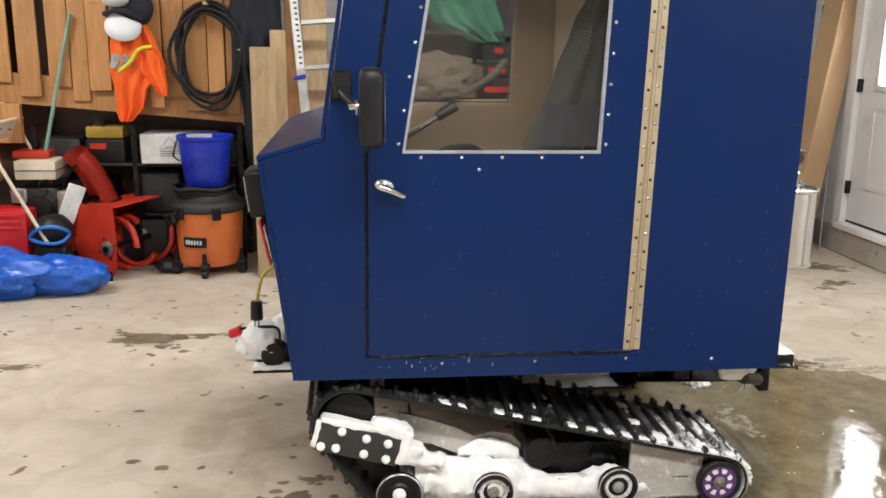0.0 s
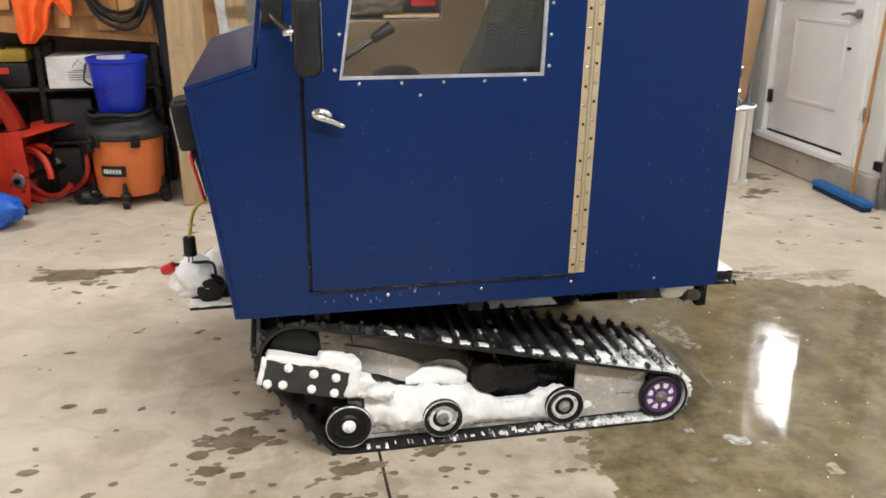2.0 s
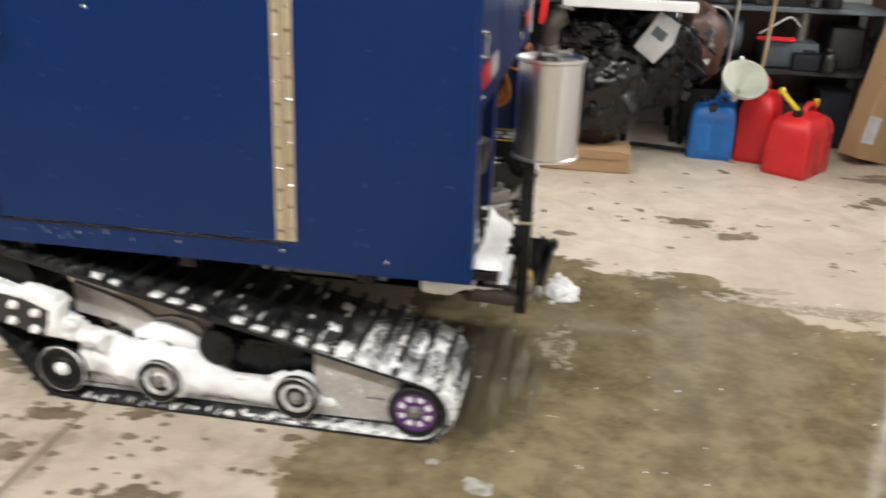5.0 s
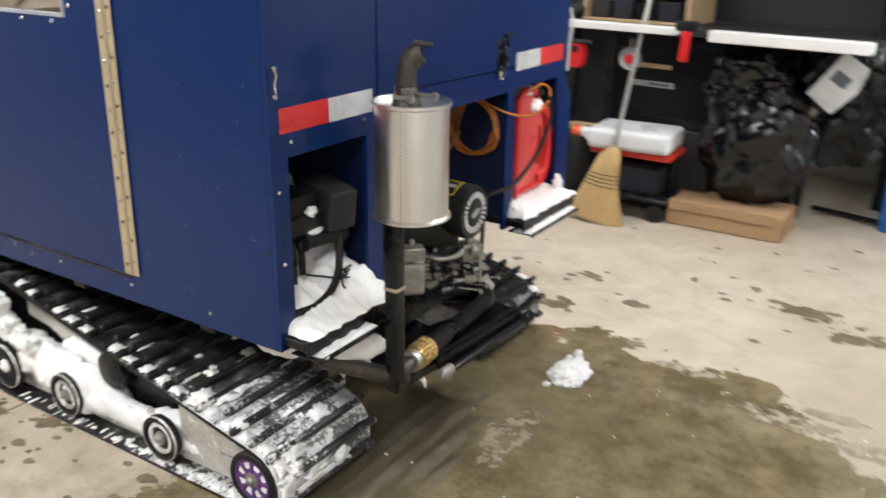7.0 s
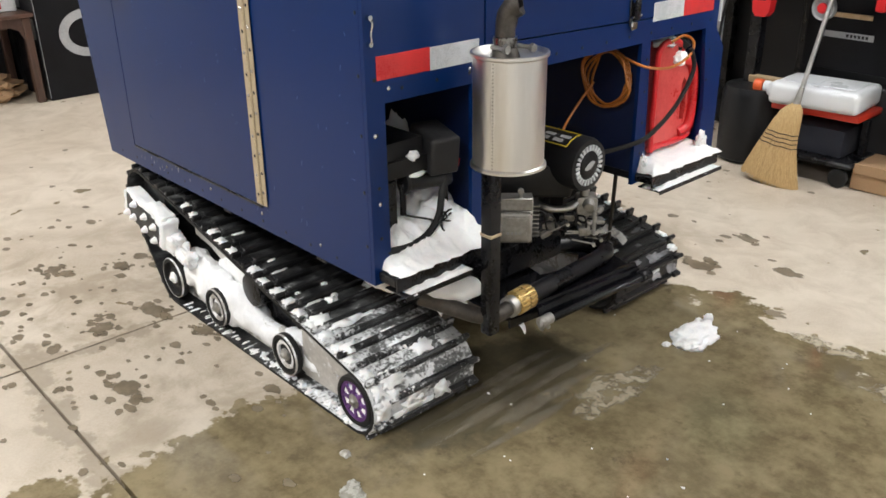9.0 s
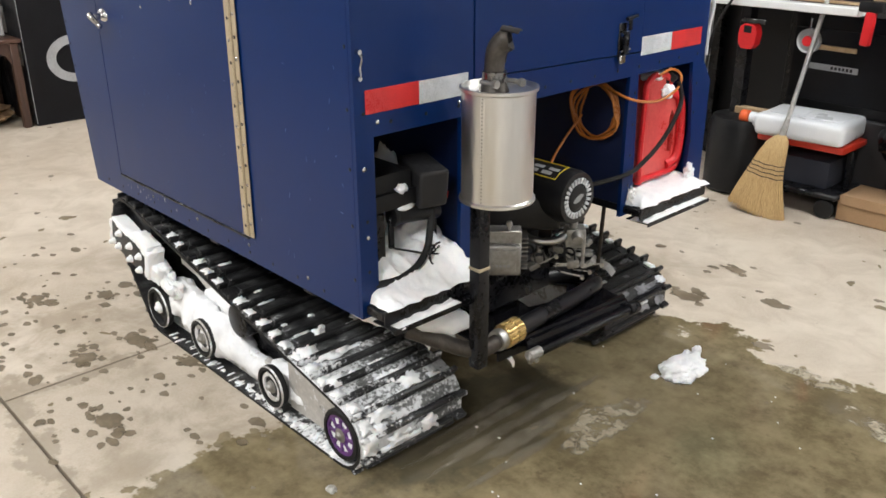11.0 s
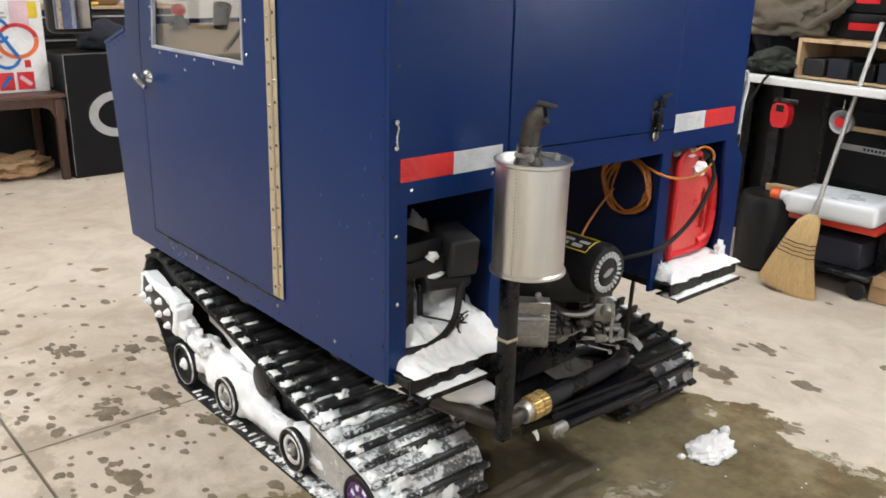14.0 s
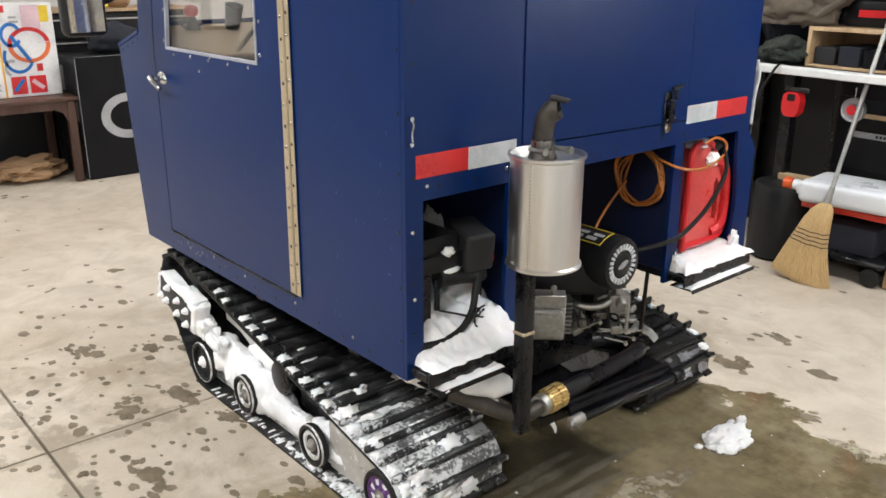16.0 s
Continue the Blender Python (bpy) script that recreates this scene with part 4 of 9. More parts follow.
part("dash_board", slope((-0.012, 1.292), (0.175, 1.2), NEAR + 0.02, FAR - 0.02, -0.01), HARDBOARD, machine, "brown hardboard dash")
part("bulkhead", box((0.992, NEAR + 0.014, 0.547), (1.006, FAR - 0.014, 1.948), bev=0), HARDBOARD, machine, "brown hardboard bulkhead")
seat = part("seat", box((0.5, 2.75, 0.86), (0.93, 3.85, 1.0), bev=0.03, seg=3), PLASTIC, machine, "black padded bench seat")
part("seat_box", box((0.52, 2.77, 0.547), (0.98, 3.83, 0.858), bev=0.005), HARDBOARD, machine)
part("backrest", box((0.85, 2.75, 1.0), (0.96, 3.85, 1.16), pose(0, 0, 0), bev=0.03, seg=3), PLASTIC, machine)
part("seat_roll", lump(bmesh.new(), (0.47, 3.3, 1.09), (0.13, 0.16, 0.09), 2, 0.08), PLASTIC, machine, "dark padded roll on the seat")
bm = tube([(-0.02, 2.85, 1.095), (0.34, 2.85, 1.325)], 0.009, 10)
lever = part("control_lever", bm, CHROME, machine, "chrome lever with a black grip")
part("grip", rod((0.33, 2.85, 1.318), (0.395, 2.85, 1.36), 0.017, 0.02, bev=0.005), PLASTIC, lever)

# mirror on its arm
bm = bmesh.new()
add_box(bm, (0.072, NEAR - 0.29, 1.278), (0.138, NEAR - 0.155, 1.49), bev=0.03, seg=4)
mirror = part("wing_mirror", bm, PLASTIC, machine, "black plastic wing mirror")
part("mirror_glass", box((0.1385, NEAR - 0.276, 1.294), (0.1405, NEAR - 0.169, 1.474), bev=0.0008), MIRROR, mirror, "mirror glass")
bm = bmesh.new()
add_tube(bm, glide([(0.02, NEAR, 1.42), (0.03, NEAR - 0.06, 1.41), (0.06, NEAR - 0.13, 1.385), (0.1, NEAR - 0.19, 1.38)]), 0.012, 10)
add_box(bm, (-0.005, NEAR - 0.03, 1.39), (0.055, NEAR - 0.001, 1.475), bev=0.008)
part("mirror_arm", bm, PLASTIC, mirror)
bm = bmesh.new()
add_rod(bm, (0.045, NEAR - 0.24, 1.385), (0.085, NEAR - 0.24, 1.39), 0.009, seg=10, bev=0.002)
add_rod(bm, (0.068, NEAR - 0.24, 1.365), (0.068, NEAR - 0.24, 1.405), 0.006, seg=8)
part("mirror_bolt", bm, CHROME, mirror)

# rear panel with three openings and a hatch
HATCH = [(2.955, 1.062), (3.672, 1.046), (3.652, 1.9), (2.951, 1.9)]
O1 = rect(2.627, 0.554, 2.908, 0.972)
O3 = [(3.69, 0.554), (4.002, 0.554), (4.012, 0.72), (3.978, 0.976), (3.672, 0.976)]
rear = lambda u, v, w: (REAR - w, u, v)
OUT = [(NEAR + 0.0005, 0.52), (2.97, 0.52), (2.97, 0.974), (3.628, 0.974), (3.628, 0.52), (4.1, 0.52), (4.1, 0.9), (4.045, 0.97), (4.05, 1.95), (NEAR + 0.0005, 1.95)]
back = part("rear_panel", sheet(OUT, [O1, O3, grown(HATCH, 0.0045)], rear, 0.0125), BLUE, machine, smooth=False)
hatch = part("rear_hatch", sheet(HATCH, [], lambda u, v, w: rear(u, v, w - 0.002), 0.012), BLUE, machine, "blue hinged hatch", smooth=False)
part("hatch_backing", sheet(grown(HATCH, 0.03), [], lambda u, v, w: rear(u, v, w + 0.014), 0.01), BLACK, machine, smooth=False)
pts = [(REAR, 2.6, 0.64 + 0.13 * i) for i in range(9)] + [(REAR, 2.68 + 0.11 * i, 1.0) for i in range(13)] + [(REAR, 3.66, 0.62 + 0.1 * i) for i in range(4)] + [(REAR, 4.015, 0.6 + 0.1 * i) for i in range(4)]
rivets(back, pts, SCREW, TO_REAR, "screw")
rivets(back, [(REAR, 2.64, 1.005), (REAR, 2.9, 1.01), (REAR, 2.595, 0.9), (REAR, 2.6, 0.73)], RIVET, TO_REAR)
part("reflector_tape", box((REAR, 2.606, 1.027), (REAR + 0.0012, 2.768, 1.082), bev=0), REDREF, machine, "red reflective tape")
part("reflector_tape", box((REAR, 2.7685, 1.026), (REAR + 0.0012, 2.932, 1.081), bev=0), WHITEREF, machine, "silver reflective tape")
part("reflector_tape", box((REAR, 3.672, 1.032), (REAR + 0.0012, 3.835, 1.088), bev=0), WHITEREF, machine, "silver reflective tape")
part("reflector_tape", box((REAR, 3.8355, 1.031), (REAR + 0.0012, 4.01, 1.087), bev=0), REDREF, machine, "red reflective tape")
# over-centre latch and cabin hook
latch = part("latch", box((REAR + 0.002, 3.548, 1.035), (REAR + 0.006, 3.584, 1.14), bev=0.002), DARKZINC, machine, "zinc-plated over-centre latch")
bm = box((REAR + 0.006, 3.548, 1.022), (REAR + 0.016, 3.576, 1.05), bev=0.004)
part("latch_keeper", bm, CHROME, latch, "bright latch keeper")
part("latch_pin", rod((REAR + 0.014, 3.545, 1.06), (REAR + 0.014, 3.592, 1.064), 0.004, seg=8), CHROME, latch)
part("latch_pin", rod((REAR + 0.012, 3.552, 1.108), (REAR + 0.012, 3.576, 1.11), 0.006, seg=8), CHROME, latch)
bm = box((REAR + 0.008, 3.556, 1.05), (REAR + 0.022, 3.58, 1.118), bev=0.006, seg=2)
add_box(bm, (REAR + 0.014, 3.575, 1.118), (REAR + 0.022, 3.59, 1.152), bev=0.003)
add_rod(bm, (REAR + 0.018, 3.565, 1.152), (REAR + 0.02, 3.612, 1.158), 0.0055, seg=10)
part("latch_lever", bm, BLACK, latch, "black latch lever")
bm = tube(glide([(REAR + 0.004, 2.588, 1.168), (REAR + 0.012, 2.592, 1.158), (REAR + 0.008, 2.59, 1.135), (REAR + 0.012, 2.588, 1.118), (REAR + 0.004, 2.586, 1.113)]), 0.0025)
add_rod(bm, (REAR, 2.588, 1.17), (REAR + 0.012, 2.588, 1.17), 0.006, seg=8)
add_rod(bm, (REAR, 2.587, 1.112), (REAR + 0.012, 2.587, 1.112), 0.006, seg=8)
part("hook", bm, CHROME, machine, "bright cabin hook")
bm = tube(glide([(REAR + 0.002, 4.049, 1.2), (REAR + 0.006, 4.06, 1.15), (REAR + 0.002, 4.052, 1.08), (REAR + 0.002, 4.05, 0.99)]), 0.006)
part("edge_strip", bm, WHITEREF, machine)

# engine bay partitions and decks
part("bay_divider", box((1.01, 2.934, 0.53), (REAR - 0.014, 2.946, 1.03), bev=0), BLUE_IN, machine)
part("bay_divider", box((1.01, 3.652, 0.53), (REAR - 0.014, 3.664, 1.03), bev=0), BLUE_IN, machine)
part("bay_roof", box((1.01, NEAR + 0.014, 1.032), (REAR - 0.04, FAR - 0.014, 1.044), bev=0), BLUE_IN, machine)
for y0, y1 in ((2.587, 2.925), (3.645, 4.03)):
    deck = part("rear_deck", box((1.01, y0, 0.53), (REAR + 0.06, y1, 0.553), bev=0.002), BLACK, machine, "black steel deck")
    part("deck_lip", box((REAR + 0.0605, y0 + 0.002, 0.518), (REAR + 0.066, y1 + 0.004, 0.557), bev=0.001), BLACK, deck)
    bm = box((REAR + 0.005, y0 + 0.012, 0.507), (REAR + 0.0885, y1 - 0.006, 0.5105), bev=0.001)
    add_box(bm, (REAR + 0.088, y0 + 0.012, 0.5), (REAR + 0.0915, y1 - 0.006, 0.514), bev=0.001)
    add_box(bm, (REAR + 0.02, y0 + 0.05, 0.511), (REAR + 0.05, y1 - 0.05, 0.5295), bev=0.001)
    part("step_angle", bm, BLACK, deck, "black lower step angle")
part("deck_strut", rod((1.31, 3.72, 0.26), (1.322, 3.72, 0.53), 0.007, seg=10), SOOT, machine, "thin rusty strut")

# chassis
bm = bmesh.new()
for y in (2.99, 3.6):
    add_box(bm, (-0.08, y, 0.44), (1.22, y + 0.05, 0.515), bev=0.003)
for x in (0.1, 0.6, 1.12):
    add_box(bm, (x, 2.62, 0.47), (x + 0.05, 4.0, 0.518), bev=0.003)
part("chassis_frame", bm, BLACK, machine)
cradle = part("engine_cradle", box((0.4, 3.0, 0.3), (0.64, 3.62, 0.325), bev=0.003), BLACK, machine)
for y in (3.0, 3.58):
    part("cradle_side", box((0.4, y, 0.326), (0.63, y + 0.04, 0.439), bev=0.003), BLACK, cradle)
# shallow engine pan behind the cab, between the tracks, with a rolled rear lip
PZ = 0.325
pan = part("engine_pan", sheet([(1.12, 2.965), (1.548, 2.945), (1.592, 3.48), (1.12, 3.56)], [[(1.358, 3.24), (1.425, 3.225), (1.462, 3.35), (1.405, 3.43), (1.35, 3.4)]], lambda u, v, w: (u, v, PZ - w), 0.006), GLOSSBLACK, machine, "shallow black steel pan under the engine", smooth=False)


def pan_roll(name, offs, y0, y1, material):
    """A strip bent along the rear edge of the pan: (outwards, up) places of its section, from y0 to y1."""
    bm = bmesh.new()
    rows = []
    for y in (y0, y1):
        x = 1.548 + (y - 2.945) / 0.535 * 0.044
        rows.append([bm.verts.new((x + a, y, PZ + b)) for a, b in offs])
    n = len(offs)
    for i in range(n):
        j = (i + 1) % n
        bm.faces.new((rows[0][i], rows[0][j], rows[1][j], rows[1][i]))
    bm.faces.new(rows[0])
    bm.faces.new(rows[1][::-1])
    return part(name, bm, material, pan, smooth=False)


pan_roll("rim", [(-0.012, 0.001), (-0.012, 0.012), (0.0, 0.014), (0.004, 0.001)], 2.96, 3.48, GLOSSBLACK)
pan_roll("rear_lip", [(0.0045, 0.0), (0.0045, 0.006), (0.014, 0.004), (0.026, -0.03), (0.018, -0.03)], 3.05, 3.475, GLOSSBLACK)
pan_roll("skirt", [(-0.004, -0.007), (0.004, -0.007), (0.002, -0.034), (-0.004, -0.034)], 2.955, 3.48, GLOSSBLACK)
bm = rod((1.602, 3.05, 0.302), (1.626, 3.478, 0.306), 0.013, seg=16)
part("lip_bar", bm, GLOSSBLACK, pan, "round bar along the lip")
bm = rod((1.6245, 3.46, 0.306), (1.6275, 3.5, 0.3065), 0.02, seg=16, bev=0.004)
part("bar_end", bm, BLACK, pan, "black rubber bar end")
for y in (2.99, 3.6):
    part("pan_hanger", box((1.13, y + 0.004, PZ + 0.0005), (1.19, y + 0.01, 0.4395), bev=0.001), BLACK, pan)
part("pan_flange", box((1.13, 3.562, PZ - 0.006), (1.19, 3.612, PZ), bev=0.001), BLACK, pan)
bm = bmesh.new()
add_rod(bm, (1.604, 3.02, 0.305), (1.604, 3.068, 0.306), 0.016, seg=14, bev=0.003)
add_tube(bm, glide([(1.604, 3.03, 0.318), (1.612, 3.015, 0.302), (1.604, 3.03, 0.284), (1.596, 3.05, 0.29)]), 0.006, 8)
add_rod(bm, (1.585, 3.04, 0.292), (1.622, 3.04, 0.292), 0.007, seg=8, bev=0.002)
part("shackle", bm, CAST, pan, "worn steel shackle")
bm = bmesh.new()
add_tube(bm, glide([(1.552, 3.0, 0.29), (1.555, 3.01, 0.272), (1.55, 3.02, 0.25)]), [0.008, 0.0075, 0.007, 0.0068, 0.0065, 0.006, 0.0056, 0.005, 0.0045, 0.004, 0.0035, 0.003, 0.0015], 8)
part("icicle", bm, SNOW, pan, "dripping ice under the pan")
# engine: blower shroud with a slotted fan guard, valve cover, crankcase
FX, FY, FZ = 1.545, 3.276, 0.692
eng = part("engine", box((1.17, 3.06, 0.3255), (1.38, 3.38, 0.44), bev=0.012), BLACK, machine, "small petrol engine with a black shroud")
bm = lathe([(0, -0.25), (0.07, -0.25), (0.077, -0.23), (0.079, -0.016), (0.074, 0.0), (0.06, 0.002), (0.058, -0.004), (0, -0.004)], pose(FX, FY, FZ, 0, 90), 36)
part("blower_shroud", bm, PLASTIC, eng)
FIN = mesh_of("fan_fin", box((0.042, -0.0042, 0), (0.06, 0.0042, 0.005), bev=0.001), WHITEREF)
for i in range(24):
    put("fan_fin", FIN, eng, pose(FX - 0.002, FY, FZ, 0, 90) @ pose(0, 0, 0, 0, 0, 15 * i), "bright fan guard fin" if not i else "")
bm = lathe([(0, 0.006), (0.028, 0.006), (0.038, 0.003), (0.041, 0), (0, 0)], pose(FX - 0.003, FY, FZ, 0, 90), 28)
part("guard_hub", bm, PLASTIC, eng)
part("emblem", sheet([(-0.022, -0.004), (-0.007, -0.011), (0.008, -0.011), (0.022, -0.003), (0.022, 0.003), (0.007, 0.01), (-0.008, 0.01), (-0.022, 0.003)], [],
                     lambda u, v, w: (FX + 0.004 + w, FY + u * math.cos(0.3) + v * 0.3, FZ + v + u * 0.25), 0.001), GREYPRINT, eng, "pale diamond emblem", smooth=False)
bm = bmesh.new()
add_tube(bm, [(FX - 0.2 + 0.16 * c, FY + 0.08 * math.sin(a), FZ + 0.08 * math.cos(a)) for c, a in ((0, -0.75), (0, -0.45), (0, -0.15), (0, 0.1), (1, 0.1), (1, -0.15), (1, -0.45), (1, -0.75))], 0.0018, 6, closed=True)
part("decal_border", bm, YELLOW, eng, "thin yellow decal border")
bm = bmesh.new()
for a, u in ((-0.55, 0.15), (-0.55, 0.1), (-0.32, 0.14), (-0.32, 0.085)):
    add_box(bm, (FX - u, -0.006, 0.0786), (FX - u + 0.035, 0.006, 0.0796), Matrix.Translation((0, FY, FZ)) @ pose(0, 0, 0, -math.degrees(a)))
part("decal_bars", bm, GREYPRINT, eng)
# the cylinder head stands across the corner: u along it, v outwards, z up
HM = Matrix.Translation((1.5, 3.1, 0.55)) @ pose(0, 0, 0, 0, 0, 46)
AM = HM @ Matrix.Translation((0.008, 0.06, -0.025))
KM = HM @ Matrix.Translation((0.02, 0.12, -0.05))
part("air_cleaner", box((-0.13, 0.03, 0.068), (0.108, 0.17, 0.166), AM, bev=0.014, seg=3), PLASTIC, eng, "black air cleaner housing")
bm = box((-0.125, 0.04, 0.166), (0.09, 0.16, 0.178), AM, bev=0.005)
add_rod(bm, AM @ Vector((0.0, 0.08, 0.178)), AM @ Vector((0.0, 0.08, 0.19)), 0.012, seg=10, bev=0.002)
part("cleaner_lid", bm, BLACK, eng)
bm = box((-0.1, 0.0, -0.06), (-0.006, 0.045, 0.032), HM, bev=0.01, seg=3)
add_box(bm, (-0.088, -0.006, -0.048), (-0.018, 0.001, 0.02), HM, bev=0.006, seg=2)
add_box(bm, (-0.104, 0.012, -0.064), (-0.002, 0.022, 0.036), HM, bev=0.004)
vc = part("valve_cover", bm, CAST, eng, "cast aluminium valve cover")
bar_text("cast_bars", vc, HM @ Matrix.Translation((-0.075, -0.0062, -0.03)) @ pose(0, 0, 0, 90), [(0.011 * i, 0, 0.007) for i in range(4)], GREYPRINT, 0.008)
for u, z in ((-0.096, -0.055), (-0.01, -0.055), (-0.096, 0.027), (-0.01, 0.027)):
    put("bolt", mesh_of("bolt", rod(HM @ Vector((u, 0.012, z)), HM @ Vector((u, 0.004, z)), 0.0045, seg=6), CHROME), vc)
bm = box((-0.105, 0.006, 0.037), (-0.002, 0.012, 0.074), HM, bev=0.003)
add_box(bm, (-0.105, 0.013, 0.066), (-0.002, 0.06, 0.072), HM, bev=0.002)
add_rod(bm, HM @ Vector((-0.037, 0.02, 0.072)), HM @ Vector((-0.037, 0.02, 0.086)), 0.005, seg=8)
add_rod(bm, HM @ Vector((-0.037, 0.015, 0.09)), HM @ Vector((-0.037, 0.028, 0.09)), 0.009, seg=12, bev=0.002)
part("head_bracket", bm, CAST, eng)
COOL = mesh_of("cooling_fin", box((-0.1, 0.05, 0), (0.02, 0.16, 0.004), HM, bev=0.001), CAST)
for i in range(8):
    put("cooling_fin", COOL, eng, Matrix.Translation((0, 0, -0.06 + i * 0.013)))
part("intake_pipe", tube([KM @ p for p in glide([(-0.01, 0.06, 0.052), (0.02, 0.012, 0.05), (0.06, 0.008, 0.044), (0.1, 0.012, 0.05), (0.125, 0.03, 0.062)])], 0.011, 12), ALU, eng, "bright intake pipe")
bm = box((0.116, 0.012, 0.018), (0.178, 0.07, 0.08), KM, bev=0.012, seg=2)
add_rod(bm, KM @ Vector((0.15, 0.02, 0.06)), KM @ Vector((0.15, -0.006, 0.052)), 0.019, 0.016, seg=14, bev=0.003)
add_rod(bm, KM @ Vector((0.14, 0.03, 0.08)), KM @ Vector((0.14, 0.03, 0.1)), 0.014, seg=12, bev=0.003)
add_rod(bm, KM @ Vector((0.168, 0.0, 0.045)), KM @ Vector((0.168, 0.0, -0.03)), 0.006, seg=8)
part("carburettor", bm, CAST, eng, "grey cast carburettor")
rg = random.Random(21)
for i in range(26):
    u, v, z = rg.uniform(0.005, 0.19), rg.uniform(0.015, 0.07), rg.uniform(-0.04, 0.03)
    a, b, c = rg.uniform(0.006, 0.02), rg.uniform(0.006, 0.02), rg.uniform(0.004, 0.015)
    part("cast_bracket", box((-a, -b, -c), (a, b, c), KM @ Matrix.Translation((u, v, z)) @ pose(0, 0, 0, rg.uniform(-25, 25), rg.uniform(-30, 30), rg.uniform(-30, 30)), bev=0.003), (CAST, DARKZINC)[i % 3 == 0], eng)
for i in range(9):
    p = Vector((rg.uniform(0.0, 0.15), rg.uniform(-0.005, 0.02), rg.uniform(-0.05, 0.02)))
    q = p + Vector((rg.uniform(0.03, 0.09), rg.uniform(-0.01, 0.02), rg.uniform(-0.03, 0.03)))
    bm = rod(KM @ p, KM @ q, rg.uniform(0.0018, 0.0035), seg=6)
    add_rod(bm, KM @ q, KM @ (q + Vector((0, -0.012, 0))), 0.006, seg=8)
    part("linkage_rod", bm, ALU, eng)
for k in range(6):
    p = Vector((0.0 + 0.03 * k, 0.02, 0.03 - 0.01 * (k % 3)))
    part("engine_wire", tube([KM @ w for w in glide([p, p + Vector((0.02, -0.02, 0.0)), p + Vector((0.03, -0.01, -0.05)), p + Vector((0.06, 0.02, -0.08))])], 0.003, 6), RUBBER, eng)
bm = box((1.26, 3.1, 0.3255), (1.36, 3.34, 0.46), bev=0.02, seg=2)
part("crankcase", bm, BLACK, eng)

# exhaust: pipe along the cradle, brass flex, elbow, upright tube, muffler, rain-flap stack
ex = part("exhaust_pipe", tube(glide([(1.31, 3.24, 0.35), (1.33, 3.36, 0.346), (1.37, 3.455, 0.345), (1.44, 3.485, 0.348), (1.5, 3.44, 0.352), (1.525, 3.25, 0.358), (1.548, 3.04, 0.366)]), 0.026, 14), BLACK, machine, "black bent exhaust pipe")
bm = bmesh.new()
prof = []
for i in range(15):
    prof += [(0.034 if i % 2 else 0.0295, -0.035 + i * 0.005)]
add_lathe(bm, [(0.02, -0.036)] + prof + [(0.02, 0.036)], Matrix.Translation((1.552, 3.0, 0.368)) @ pose(0, 0, 0, 90, 0, 4), 24)
flex = part("flex_coupling", bm, GOLD, ex, "ribbed brass flex coupling")
WIRE = mesh_of("wire_strand", rod((0, 0.032, 0), (0.005, -0.032, 0), 0.0042, seg=8), GOLD, True)
for i in range(18):
    a = i * math.pi / 9
    put("wire_strand", WIRE, flex, Matrix.Translation((1.5495 + 0.0315 * math.cos(a), 3.0, 0.368 + 0.0315 * math.sin(a))))
part("clamp", rod((1.554, 2.966, 0.366), (1.556, 2.94, 0.364), 0.03, bev=0.003), ALU, ex)
bm = tube(glide([(1.556, 2.945, 0.364), (1.55, 2.9, 0.355), (1.53, 2.85, 0.365), (1.49, 2.8, 0.39), (1.42, 2.74, 0.42)]), 0.022, 12)
part("elbow", bm, BURNT, ex, "scorched steel elbow")
bm = box((1.541, 2.848, 0.318), (1.579, 2.886, 0.8), bev=0.006, seg=2)
part("upright_tube", bm, BLACK, ex, "black square upright tube")
part("strap", box((1.5395, 2.8465, 0.602), (1.5805, 2.8875, 0.612), bev=0.002), BRASS, ex)
MX, MY = 1.6, 2.884
muf = part("muffler", lathe([(0, 0.797), (0.03, 0.797), (0.088, 0.799), (0.0935, 0.8), (0.0935, 0.806), (0.0875, 0.81), (0.0872, 0.94), (0.0875, 1.065), (0.0935, 1.069), (0.0935, 1.076), (0.0885, 1.077), (0.084, 1.066), (0.03, 1.062), (0, 1.062)],
                             Matrix.Translation((MX, MY, 0)), 48), STEEL, machine, "round stainless steel muffler")
bm = bmesh.new()
a = math.radians(-72)
for i in range(30):
    z = 0.814 + i * 0.0085
    add_rod(bm, (MX + 0.0868 * math.cos(a), MY + 0.0868 * math.sin(a), z), (MX + 0.0884 * math.cos(a), MY + 0.0884 * math.sin(a), z), 0.0018, seg=6)
part("weld_spots", bm, CAST, muf)
for d in (-0.045, 0.045):
    part("seam_edge", tube([(MX + 0.0876 * math.cos(a + d), MY + 0.0876 * math.sin(a + d), z) for z in (0.811, 1.066)], 0.0011, 6), STEEL, muf)
part("band", lathe([(0.0245, 1.086), (0.0285, 1.086), (0.0285, 1.108), (0.0245, 1.109)], Matrix.Translation((MX - 0.012, MY - 0.004, 0)), 24), ZINC, muf, "bright pipe band")
bm = lathe([(0.0245, 1.062), (0.036, 1.062), (0.03, 1.078), (0.0245, 1.086)], Matrix.Translation((MX - 0.012, MY - 0.004, 0)), 20)
part("pipe_collar", bm, BURNT, muf)
for du, dv in ((0.004, -0.034), (0.03, 0.026)):
    bm = rod((MX - 0.03 + du, MY + dv, 1.086), (MX + 0.02 + du, MY + dv, 1.086), 0.0055, seg=8)
    add_rod(bm, (MX + 0.012 + du, MY + dv, 1.086), (MX + 0.022 + du, MY + dv, 1.086), 0.0105, seg=6)
    part("clamp_bolt", bm, CAST, muf)
OX, OY = 0.86, 0.51
